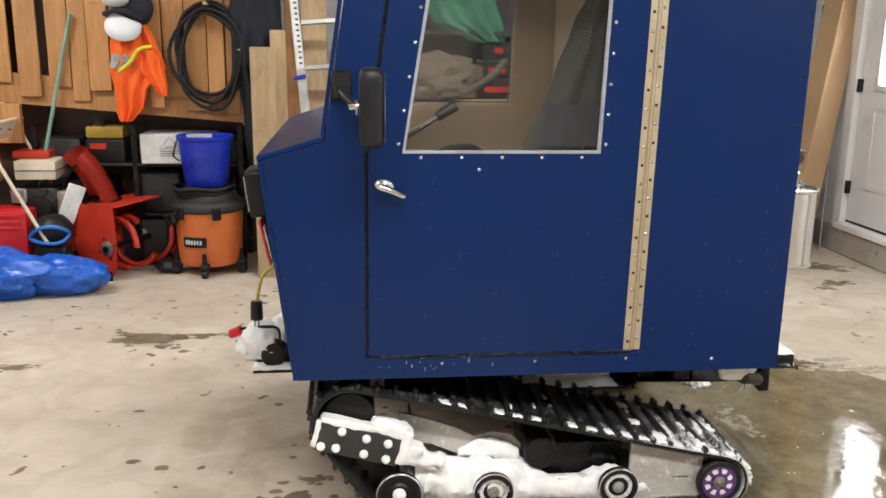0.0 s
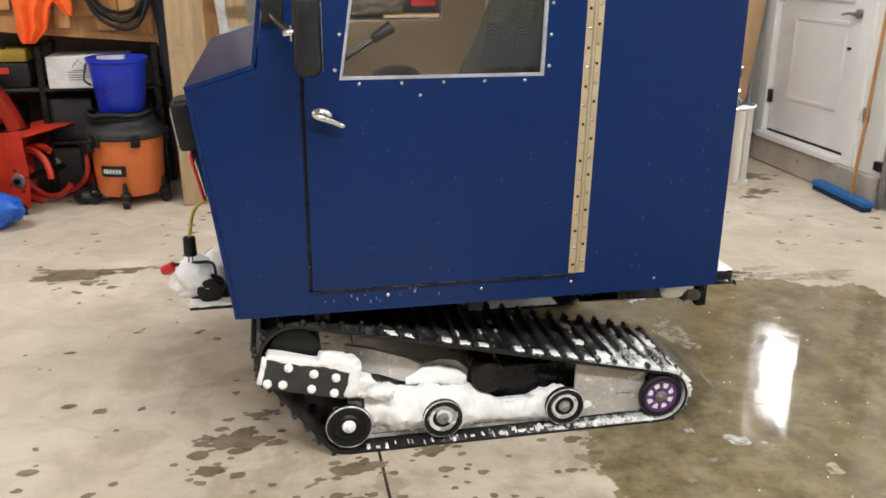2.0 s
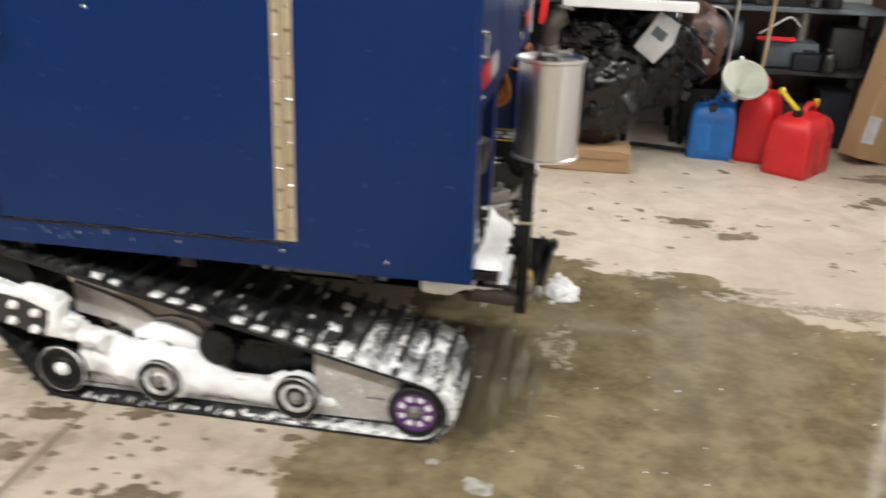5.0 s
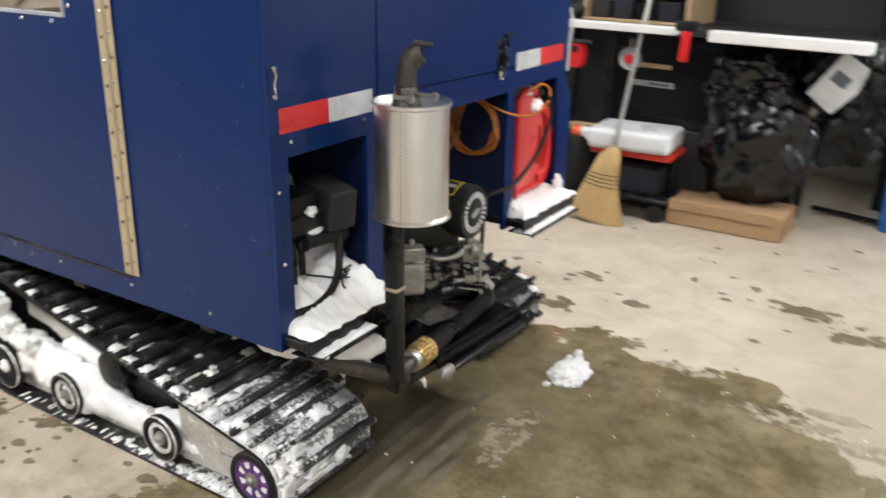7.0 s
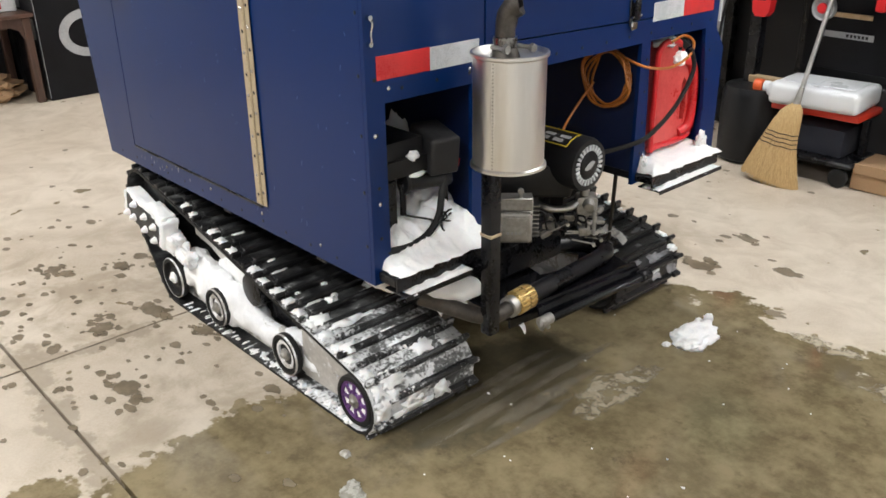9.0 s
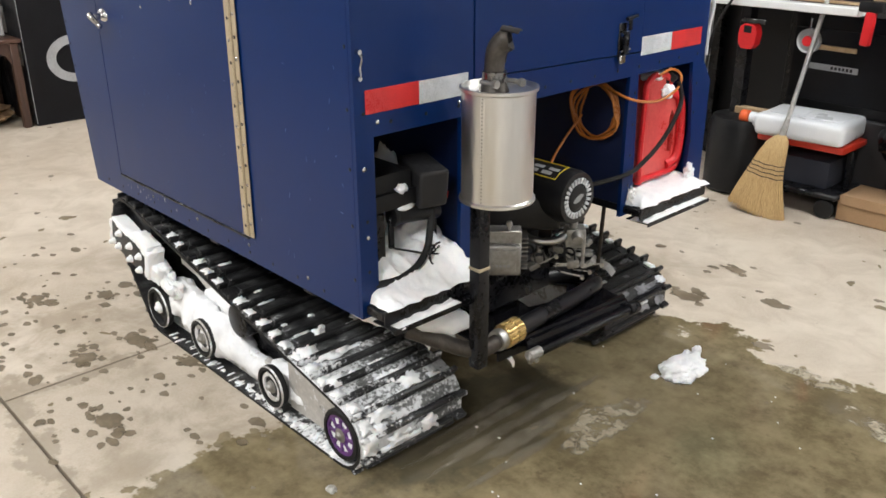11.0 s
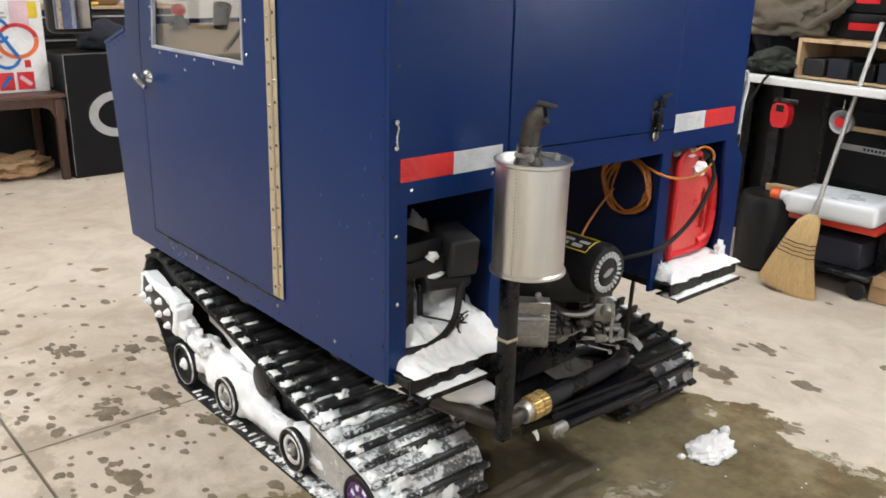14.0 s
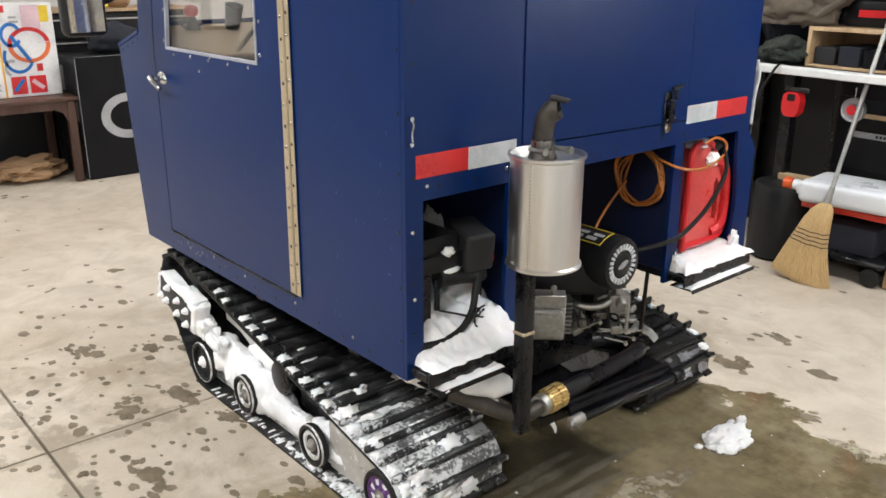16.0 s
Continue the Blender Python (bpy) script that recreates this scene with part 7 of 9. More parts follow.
for i, (c, sz, mt, lab) in enumerate((((0.12, 0.2, 1.32), (0.27, 0.12, 0.17), BROWNFAB, "brown canvas bag heaped on the crate"), ((0.12, 0.16, 1.07), (0.13, 0.12, 0.07), OLIVE, "dark green cloth heaped on the workbench"),
                                      ((0.05, 0.36, 1.24), (0.2, 0.16, 0.2), NAVY, "black work bag slumped on the workbench"))):
    bm = bmesh.new()
    q = BM @ Vector(c)
    lump(bm, q, sz, 61 + i * 3.1, 0.42 if i == 0 else 0.3, 2.6, 5, flat=1.203 if i == 0 else 1.002)
    lone("work_bag", bm, mt, lab, "bag", "bags on the workbench")
strap = tube([BM @ Vector(p) for p in glide([(0.2, 0.16, 1.2), (0.32, 0.13, 1.27), (0.46, 0.12, 1.36), (0.56, 0.13, 1.47)])], [0.014] * 6 + [0.02] * 6 + [0.024] * 7, 8)
lone("bag_strap", strap, BROWNFAB, "brown canvas strap slung over the bags", "strap")
lone("hanging_cord", tube([BM @ Vector(p) for p in glide([(0.22, -0.03, 1.02), (0.2, -0.04, 0.99), (0.13, -0.045, 0.86), (0.1, -0.045, 0.7), (0.09, -0.04, 0.45), (0.06, -0.05, 0.02)])], 0.007, 8), RUBBER, "black cord hanging over the bench edge", "cord")
for i, (x0, x1, z0, z1) in enumerate(((0.36, 0.66, 1.205, 1.33), (0.38, 0.64, 1.333, 1.46), (0.42, 0.62, 1.463, 1.57))):
    c = thing("tool_case", BM @ Vector(((x0 + x1) / 2, 0.4, z0)), "black tool case with a red label, stacked on the crate", "tool case", "stacked tool cases")
    part("case_body", box((x0, 0.27, z0), (x1, 0.55, z1), BM, bev=0.015, seg=2), PLASTIC, c)
    part("case_label", box((x0 + 0.07, 0.2665, z0 + 0.045), (x1 - 0.07, 0.2695, z0 + 0.08), BM, bev=0), REDPL, c, "red label bar")
jg = thing("rain_jacket", (0.85, 5.8, 1.6), "green jacket hung over the shelf", "jacket")
part("cloth", drape([(2.05, 0.5, 0.9), (1.85, 0.52, 1.0), (1.7, 0.6, 1.06), (1.58, 0.85, 1.08)], 5.82, 0.1, 0.05, 33), TEAL, jg)
BC = BM @ Matrix.Translation((0.015, 0.17, 0))
ch = thing("tool_chest", (1.05, 5.85, 0), "black rolling tool chest under the workbench", "tool chest")
part("chest_body", box((0.36, 0.12, 0.45), (0.98, 0.56, 0.93), BC, bev=0.015, seg=2), PLASTIC, ch)
part("chest_front", box((0.38, 0.1, 0.5), (0.96, 0.119, 0.86), BC, bev=0.02, seg=2), BOXBLACK, ch)
part("chest_base", box((0.36, 0.1, 0.05), (0.98, 0.56, 0.448), BC, bev=0.01), DARKSTUFF, ch)
part("name_bar", box((0.48, 0.0955, 0.66), (0.74, 0.0993, 0.69), BC, bev=0), GREYPRINT, ch, "grey bar of lettering with a red edge")
bar_text("name_bars", ch, BC @ Matrix.Translation((0.6, 0.0953, 0.668)) @ pose(0, 0, 0, 90), [(0.02 * i, 0, 0.013) for i in range(6)], PLASTIC, 0.015)
part("chest_grip", box((0.5, 0.09, 0.76), (0.72, 0.0995, 0.785), BC, bev=0.004), PALE, ch)
def reel(x, z, r, material, label):
    t = thing("tape_reel", BM @ Vector((x, 0.1, z)), label, "reel", "reels hung under the workbench")
    m = BM @ Matrix.Translation((x, 0.08, z)) @ pose(0, 0, 0, 90)
    part("reel_body", lathe([(0, 0.015), (r * 0.5, 0.015), (r * 0.55, 0.005), (r * 0.85, 0.005), (r, 0.012), (r, -0.015), (0, -0.015)], m, 28), material, t)
    part("reel_hub", lathe([(0, 0.024), (r * 0.42, 0.022), (r * 0.45, 0.0155), (0, 0.0155)], m, 20), REDPL if material is not REDPL else PLASTIC, t)
    part("reel_hook", rod(m @ Vector((0, r * 0.9, 0)), m @ Vector((0, r + 0.05, 0)), 0.005), CHROME, t)
tp = thing("tape_measure", BM @ Vector((0.29, -0.01, 0.83)), "red tape measure hanging under the workbench", "tape measure")
part("tape_case", sheet([(0.25, 0.785), (0.268, 0.762), (0.322, 0.762), (0.342, 0.785), (0.348, 0.84), (0.34, 0.87), (0.322, 0.885), (0.272, 0.885), (0.252, 0.87), (0.245, 0.83)], [], lambda u, v, w: BM @ Vector((u, -0.012 + w, v)), 0.05), REDPL, tp, smooth=False)
part("tape_label", box((0.275, -0.014, 0.842), (0.318, -0.0122, 0.876), BM, bev=0), PLASTIC, tp, "black label")
part("tape_hook", box((0.25, -0.005, 0.888), (0.38, 0.01, 0.91), BM, bev=0.003), DARKZINC, tp)
reel(0.58, 0.825, 0.058, GREYPRINT, "grey cable reel with a red hub")
tl = thing("cordless_tool", BM @ Vector((0.92, -0.03, 0.95)), "red-handled tool hanging over the bench edge", "power tool")
part("tool_grip", box((-0.021, -0.02, -0.075), (0.021, 0.02, 0.075), BM @ Matrix.Translation((0.925, -0.055, 0.93)) @ pose(0, 0, 0, 0, 3, 0), bev=0.012, seg=2), REDPL, tl)
part("tool_head", box((0.87, -0.075, 1.0), (0.985, -0.03, 1.05), BM, bev=0.015, seg=2), PLASTIC, tl)
drm = thing("black_drum", (0.78, 5.62, 0), "black plastic drum on the floor", "drum")
part("drum_body", lathe([(0, 0.004), (0.15, 0.004), (0.165, 0.02), (0.165, 0.36), (0.15, 0.4), (0.08, 0.41), (0, 0.41)], Matrix.Translation((0.78, 5.66, 0)), 32), PLASTIC, drm)
part("timber_offcut", box((0.74, 5.64, 0.412), (0.93, 5.69, 0.45), bev=0.004), PLY, drm)
ct = thing("hand_cart", (1.2, 5.6, 0), "low black wheeled cart with a red tray", "cart")
part("cart_deck", box((0.96, 5.5, 0.1), (1.4, 5.8, 0.13), bev=0.01), BLACK, ct)
part("cart_tray", box((0.94, 5.53, 0.325), (1.385, 5.81, 0.36), bev=0.012, seg=2), REDPAINT, ct, "dark red tray")
for x in (0.98, 1.34):
    part("cart_post", box((x, 5.7, 0.131), (x + 0.03, 5.73, 0.309)), BLACK, ct)
part("cart_box", box((1.04, 5.56, 0.131), (1.32, 5.78, 0.27), bev=0.015, seg=2), NAVY, ct)
for x, y in ((1.02, 5.52), (1.34, 5.52), (1.02, 5.78), (1.34, 5.78)):
    part("castor", rod((x, y - 0.012, 0.05), (x, y + 0.012, 0.05), 0.049, seg=18, bev=0.006), RUBBER, ct)
JM = Matrix.Translation((1.1, 5.6, 0)) @ pose(0, 0, 0, 0, 0, 4) @ Matrix.Translation((-1.1, -5.6, 0))
jug = thing("fluid_jug", (1.1, 5.6, 0.361), "flat milky plastic jug with an orange cap, lying on the cart", "jug")
part("jug_body", box((0.93, 5.49, 0.362), (1.375, 5.81, 0.47), JM, bev=0.034, seg=4), MILKY, jug)
part("jug_shoulder", box((0.895, 5.545, 0.382), (0.955, 5.68, 0.45), JM, bev=0.025, seg=3), MILKY, jug)
for k in range(2):
    part("jug_panel", box((0.98 + 0.19 * k, 5.56, 0.4695), (1.14 + 0.19 * k, 5.75, 0.474), JM, bev=0.004), MILKY, jug)
part("jug_neck", rod((0.9, 5.58, 0.42), (0.868, 5.575, 0.42), 0.03, seg=18, bev=0.004), MILKY, jug)
part("jug_cap", rod((0.867, 5.575, 0.42), (0.82, 5.57, 0.42), 0.035, seg=18, bev=0.006), mat("orange_cap", (0.8, 0.13, 0.03), 0.4), jug, "orange screw cap")
# corn broom
br = thing("corn_broom", (1.08, 5.35, 0), "straw corn broom with a grey handle leaning on the cart", "broom")
TOP = Vector((1.118, 5.425, 0.4))
FOOT = Vector((1.072, 5.352, 0.004))
HEAD = [(0.0, 0.02, 0.016, 0.0), (0.03, 0.036, 0.024, 0.0), (0.1, 0.056, 0.03, -0.006), (0.2, 0.066, 0.033, -0.012), (0.36, 0.079, 0.035, -0.016), (0.55, 0.098, 0.037, -0.018), (0.8, 0.13, 0.04, -0.008), (1.0, 0.15, 0.042, 0.0)]


def head_at(s, a, grow=1.0):
    """A place on the broom's head: s down its length, a round it."""
    for p, q in zip(HEAD, HEAD[1:]):
        if s <= q[0]:
            k = (s - p[0]) / (q[0] - p[0])
            w, d, o = (p[i] + (q[i] - p[i]) * k for i in (1, 2, 3))
            break
    c = TOP.lerp(FOOT, s)
    return Vector((c.x + o + w * grow * math.cos(a), c.y + d * grow * math.sin(a), c.z - 0.03 * math.cos(a) * w / 0.15 * s))


bm = bmesh.new()
rings = [[bm.verts.new(head_at(i / 24, 6.2832 * k / 40, 0.97 + 0.02 * (k % 2))) for k in range(40)] for i in range(24)]
for a, b in zip(rings, rings[1:]):
    for k in range(40):
        bm.faces.new((a[k], a[(k + 1) % 40], b[(k + 1) % 40], b[k]))
bm.faces.new(rings[0])
bm.faces.new(rings[-1])
rng = random.Random(4)
for i in range(330):
    a = rng.uniform(0, 6.2832)
    s0 = rng.uniform(0.02, 0.7)
    g0, g1 = rng.uniform(0.96, 1.0), rng.uniform(0.93, 1.03)
    a1 = a + rng.uniform(-0.12, 0.12)
    n = 5
    pts = [head_at(min(1.0, s0 + (1.0 - s0) * j / n), a + (a1 - a) * j / n, g0 + (g1 - g0) * j / n) for j in range(n + 1)]
    pts[-1].z += rng.uniform(-0.004, 0.016)
    pts[-1].z = max(pts[-1].z, 0.002)
    add_tube(bm, pts, rng.uniform(0.0014, 0.0026), 4)
tagged(part("straw_head", bm, STRAW, br), kind="stuff")
for k in range(4):
    s0 = 0.36 + 0.05 * k
    part("stitching", tube([head_at(s0 + 0.004 * math.sin(7 * 6.2832 * i / 48), 6.2832 * i / 48, 1.02) for i in range(48)], 0.0022, 6, closed=True), NAVY, br)
part("broom_collar", rod(TOP - Vector((0, 0, 0.015)), TOP + Vector((0.006, 0.03, 0.075)), 0.02, 0.0125, bev=0.003), CAST, br)
part("broom_handle", tube([TOP + Vector((0.006, 0.028, 0.07)), (1.139, 5.6, 0.904), (1.17, 5.7, 1.3)], 0.0115, 12), ALU, br, "grey metal handle")
# bin bag on a carton
cb = thing("cardboard_box", (1.7, 5.7, 0), "flat open cardboard box on the floor", "box")
part("carton_body", box((1.39, 5.55, 0.003), (1.98, 5.86, 0.125), bev=0.004), CARD, cb)
part("carton_flap", box((1.4, 5.542, 0.085), (1.93, 5.548, 0.135), bev=0.002), CARD, cb)
bag = thing("bin_bag", (1.74, 5.8, 0.127), "shiny black bin bag on the cardboard box", "bin bag")
part("bag_body", lump(bmesh.new(), (1.74, 5.8, 0.43), (0.28, 0.19, 0.33), 11, 0.24, 4.5, 5, flat=0.127), BAG, bag)
part("bag_neck", lump(bmesh.new(), (1.66, 5.8, 0.71), (0.2, 0.13, 0.18), 17, 0.3, 5.0, 5, flat=0.127), BAG, bag)

# ---- north-east: fuel cans, machine table, leaning box ----
def gas_can(x, y, yaw, size, material, spout, label, lean=(-0.07, -0.03, 0.155)):
    """A moulded fuel can with a handle and a spout."""
    w, d, h = size
    t = thing("fuel_can", (x, y, 0), label, "fuel can", "fuel cans on the floor")
    m = Matrix.Translation((x, y, 0)) @ pose(0, 0, 0, 0, 0, yaw)
    bm = bmesh.new()
    vs = []
    for z, k in ((0.003, 0.97), (0.02, 1.0), (h * 0.72, 0.98), (h * 0.86, 0.86), (h * 0.93, 0.62), (h * 0.94, 0.5)):
        vs += [bm.verts.new(m @ Vector((sx * w / 2 * k, sy * d / 2 * (k if z < h * 0.8 else k * 0.95), z))) for sx in (-1, 1) for sy in (-1, 1)]
    bmesh.ops.convex_hull(bm, input=vs)
    bmesh.ops.bevel(bm, geom=[e for e in bm.edges if e.calc_face_angle(0) > 0.2], offset=0.022, segments=3, affect="EDGES", profile=0.5)
    part("can_body", bm, material, t)
    for s in (-1, 1):
        for k in range(2):
            part("can_rib", box((-w * 0.32 + k * w * 0.36, s * d * 0.497 - 0.003, h * 0.15), (-w * 0.05 + k * w * 0.36, s * d * 0.497 + 0.003, h * 0.6), m, bev=0.0028), material, t)
    part("can_handle", tube([m @ p for p in glide([(w * 0.02, 0, h * 0.92), (w * 0.06, 0, h * 1.02), (w * 0.22, 0, h * 1.06), (w * 0.36, 0, h * 0.98), (w * 0.4, 0, h * 0.84)])], 0.017, 10), material, t)
    p = m @ Vector((-w * 0.24, 0, h * 0.9))
    part("collar", rod(p, p + Vector((0, 0, 0.045)), 0.032, bev=0.004), PLASTIC, t, "black collar")
    if spout:
        q = p + m.to_3x3() @ Vector(lean)
        part("spout", rod(p + Vector((0, 0, 0.04)), q, 0.016, 0.014, bev=0.002), YELLOW, t, "yellow spout")
        part("spout_tip", rod(q, q + (q - p).normalized() * 0.03, 0.022, bev=0.004), YELLOW, t)
        v = m @ Vector((w * 0.44, 0, h * 0.98))
        part("vent_cap", rod(v, v + Vector((0, 0, 0.05)), 0.013, 0.018, bev=0.003), YELLOW, t, "yellow vent cap")
    return t


gas_can(2.985, 5.9, 55, (0.37, 0.27, 0.385), REDPL, True, "red plastic fuel can with a yellow spout", (-0.055, 0.085, 0.14))
gas_can(2.79, 6.18, 70, (0.34, 0.22, 0.46), REDPL, False, "tall red plastic fuel can standing behind")
blue_can = gas_can(2.5, 6.15, -5, (0.28, 0.24, 0.37), BLUECAN, False, "light blue plastic fuel can")
bm = rod((2.48, 6.06, 0.325), (2.479, 6.03, 0.34), 0.026, seg=18, bev=0.004)
add_rod(bm, (2.479, 6.035, 0.337), (2.4785, 6.02, 0.345), 0.014, seg=12, bev=0.003)
part("front_cap", bm, PLASTIC, blue_can, "black screw cap")
fn = thing("funnel", (2.6, 6.05, 0.44), "white plastic funnel resting on the cans", "funnel")
m = Matrix.Translation((2.62, 5.99, 0.495)) @ pose(0, 0, 0, 44, 0, 10)
part("cone", lathe([(0.02, -0.16), (0.024, -0.08), (0.12, 0.02), (0.135, 0.06), (0.14, 0.062), (0.128, 0.02), (0.03, -0.07), (0.014, -0.16)], m, 32), FUNNEL, fn)
part("funnel_hook", box((-0.014, 0.138, 0.05), (0.014, 0.165, 0.058), m, bev=0.002), WHITEPL, fn)
for x, mt, lab in ((2.5, ALU, "blue and silver long pole leaning behind the cans"), (2.72, PALE, "wooden pole leaning behind the cans")):
    lone("pole", tube([(x + 0.05, 6.36, 0.02), (x + 0.09, 6.38, 1.0), (x + 0.12, 6.4, 1.9)], 0.013, 10), mt, lab, "pole", "leaning poles")

tbl = thing("machine_table", (2.8, 6.68, 0), "grey-blue steel machine table with tools below", "table")
part("table_top", box((2.25, 6.4, 0.89), (3.49, 6.98, 0.925), bev=0.006), GREYMACH, tbl)
for x, y in ((2.27, 6.43), (3.43, 6.43), (2.27, 6.93), (3.43, 6.93)):
    part("table_leg", box((x, y, 0), (x + 0.045, y + 0.045, 0.889), bev=0.003), BLACK, tbl)
part("lower_shelf", box((2.26, 6.41, 0.5), (3.48, 6.98, 0.53), bev=0.003), DARKSTUFF, tbl)
part("table_back", box((2.26, 6.99, 0.05), (3.48, 7.01, 0.885), bev=0), DARKWOOD, tbl)
gr = thing("compressor", (2.52, 6.58, 0.53), "grey-blue round compressor with a white hose", "compressor")
part("tank", rod((2.4, 6.58, 0.72), (2.66, 6.58, 0.72), 0.14, seg=28, bev=0.04), GREYMACH, gr)
part("tank_feet", box((2.42, 6.48, 0.532), (2.64, 6.68, 0.59), bev=0.006), BLACK, gr)
part("white_hose", tube([(2.44 + 0.14 * math.cos(6.283 * k / 24), 6.41 + 0.012 * math.sin(k), 0.76 + 0.15 * math.sin(6.283 * k / 24)) for k in range(24)], 0.008, 8, closed=True), WHITEPL, gr)
bg = thing("bench_vice", (2.98, 6.53, 0.53), "grey bench machine with a red handle", "bench machine")
part("machine_body", box((2.8, 6.48, 0.532), (3.15, 6.78, 0.7), bev=0.03, seg=2), GREYMACH, bg)
part("red_handle", box((2.74, 6.42, 0.705), (2.98, 6.46, 0.735), bev=0.01), REDPL, bg)
part("machine_column", rod((3.05, 6.63, 0.7), (3.05, 6.63, 0.92), 0.04, seg=18), CAST, bg)
part("machine_cord", tube(glide([(2.75, 6.43, 0.75), (2.85, 6.42, 0.82), (2.93, 6.43, 0.86), (3.0, 6.46, 0.8)]), 0.006), WHITEPL, bg)
for i, (x0, x1, z0, z1, mt) in enumerate(((2.35, 2.7, 0.02, 0.36, DARKSTUFF), (2.75, 3.2, 0.02, 0.3, PLASTIC), (3.22, 3.42, 0.532, 0.8, DARKSTUFF), (3.22, 3.42, 0.003, 0.4, NAVY), (2.4, 2.8, 0.927, 1.2, DARKSTUFF), (2.85, 3.1, 0.927, 1.3, GREYMACH))):
    lone("storage_bin", box((x0, 6.53, z0), (x1, 6.88, z1), bev=0.02, seg=2), mt, "dark storage bin by the machine table", "storage bin", "storage bins")
rc = random.Random(31)
for i in range(16):
    x, z = rc.uniform(2.3, 3.2), (0.927, 0.532, 0.003, 0.927)[i % 4]
    w, h = rc.uniform(0.05, 0.13), rc.uniform(0.08, 0.2)
    mt = (DARKSTUFF, GREYMACH, PLASTIC, DARKZINC, NAVY)[i % 5]
    y = rc.uniform(6.43, 6.5) - w * 0.3
    bm = bmesh.new()
    if i % 3:
        add_rod(bm, (x, y, z), (x, y, z + h), w * 0.5, w * 0.42, seg=14, bev=0.008)
        add_rod(bm, (x, y, z + h), (x, y, z + h + 0.03), w * 0.2, seg=12, bev=0.004)
    else:
        add_box(bm, (x - w, y - 0.05, z), (x + w, y + 0.05, z + h), bev=0.015, seg=2)
        add_box(bm, (x - w * 0.4, y - 0.015, z + h), (x + w * 0.4, y + 0.015, z + h + 0.02), bev=0.006)
    lone("shop_container", bm, mt, "dark shop container on the machine table", "container", "containers on the machine table")
sl = thing("engine_stand", (2.1, 6.1, 0), "black machine part on a stand with a pale plastic shield", "machine part")
body = part("machine_body", lump(bmesh.new(), (2.04, 6.12, 0.62), (0.3, 0.2, 0.3), 23, 0.4, 4.5, 4, flat=0.3), BLACK, sl)
part("dark_cowl", lump(bmesh.new(), (2.36, 6.3, 0.68), (0.16, 0.12, 0.26), 29, 0.15, 3.0, 4), DARKWOOD, sl, "dark brown plastic cowl")
SM = Matrix.Translation((2.08, 5.85, 0.765)) @ pose(0, 0, 0, -14, 33, 0)
shield = part("pale_shield", sheet([(-0.085, -0.125), (0.07, -0.135), (0.095, 0.02), (0.06, 0.135), (-0.08, 0.13)], [], lambda u, v, w: SM @ Vector((u, w, v)), 0.012), WHITEPL, sl, "pale plastic shield", smooth=False)
part("shield_patch", sheet(rect(-0.05, -0.01, 0.035, 0.05), [], lambda u, v, w: SM @ Vector((u, w - 0.002, v)), 0.0015), GREYMACH, shield, "grey-green square on the shield", smooth=False)
for p, q, r0 in (((1.9, 5.98, 0.9), (2.42, 6.05, 0.52), 0.014), ((1.92, 5.96, 0.62), (2.3, 6.0, 0.42), 0.017), ((2.22, 5.98, 0.86), (2.44, 6.02, 0.66), 0.009), ((2.2, 6.0, 0.8), (2.4, 6.02, 0.58), 0.007), ((1.96, 6.0, 0.35), (1.94, 6.05, 0.0), 0.022), ((2.3, 6.35, 0.4), (2.34, 6.4, 0.0), 0.02), ((2.0, 6.2, 0.03), (2.42, 6.12, 0.025), 0.014)):
    part("strut", tube(glide([p, tuple((a + b) / 2 for a, b in zip(p, q)), q]), r0, 10), BLACK, sl)
rs = random.Random(77)
for k in range(16):
    x, y, z = rs.uniform(1.86, 2.4), rs.uniform(5.88, 5.96), rs.uniform(0.36, 0.9)
    c = Matrix.Translation((x, y, z)) @ pose(0, 0, 0, rs.uniform(-60, 60), rs.uniform(-60, 60), rs.uniform(-60, 60))
    if k % 2:
        part("fitting", rod(c @ Vector((0, 0, -0.02)), c @ Vector((0, 0, 0.02)), rs.uniform(0.01, 0.022), seg=12, bev=0.003), (ZINC, DARKZINC, CAST)[k % 3], sl)
    else:
        part("fitting", box((-0.022, -0.012, -0.03), (0.022, 0.012, 0.03), c, bev=0.006), (DARKSTUFF, CAST, GREYMACH)[k % 3], sl)

tallb = thing("tall_carton", (3.45, 6.2, 0), "tall cardboard box leaning in the corner", "box")
TM = Matrix.Translation((3.45, 6.22, 0.0)) @ pose(0, 0, 0, -8, 0, 0) @ pose(0, 0, 0, 0, 11.2, 0) @ pose(0, 0, 0, 0, 0, 24)
part("carton_body", box((-0.125, -0.085, 0.03), (0.115, 0.085, 2.1), TM, bev=0.006), CARD, tallb)
part("packing_slip", box((-0.12, -0.0885, 0.13), (-0.03, -0.0855, 0.3), TM, bev=0), WHITEREF, tallb, "pale packing slip")
for i, (x, y) in enumerate(((3.68, 6.35), (3.72, 6.42), (3.75, 6.3), (3.7, 6.5), (3.77, 6.45))):
    lone("metal_rod", tube([(x, y, 0.01 if x < 3.8 else 0.21), (x + 0.02, y + 0.06, 1.2), (x + 0.03, y + 0.1, 1.9)], 0.008 + 0.003 * (i % 2), 8), (GALV, BLACK)[i % 2], "thin metal rod standing in the corner", "rod", "rods in the corner")
for k in range(3):
    lone("dark_board", box((3.5 + 0.11 * k, 6.8 + 0.02 * k, 0.003), (3.6 + 0.11 * k, 6.83 + 0.02 * k, 1.3 - 0.17 * k), bev=0.004), DARKWOOD, "dark brown board standing in the corner", "board", "boards in the corner")
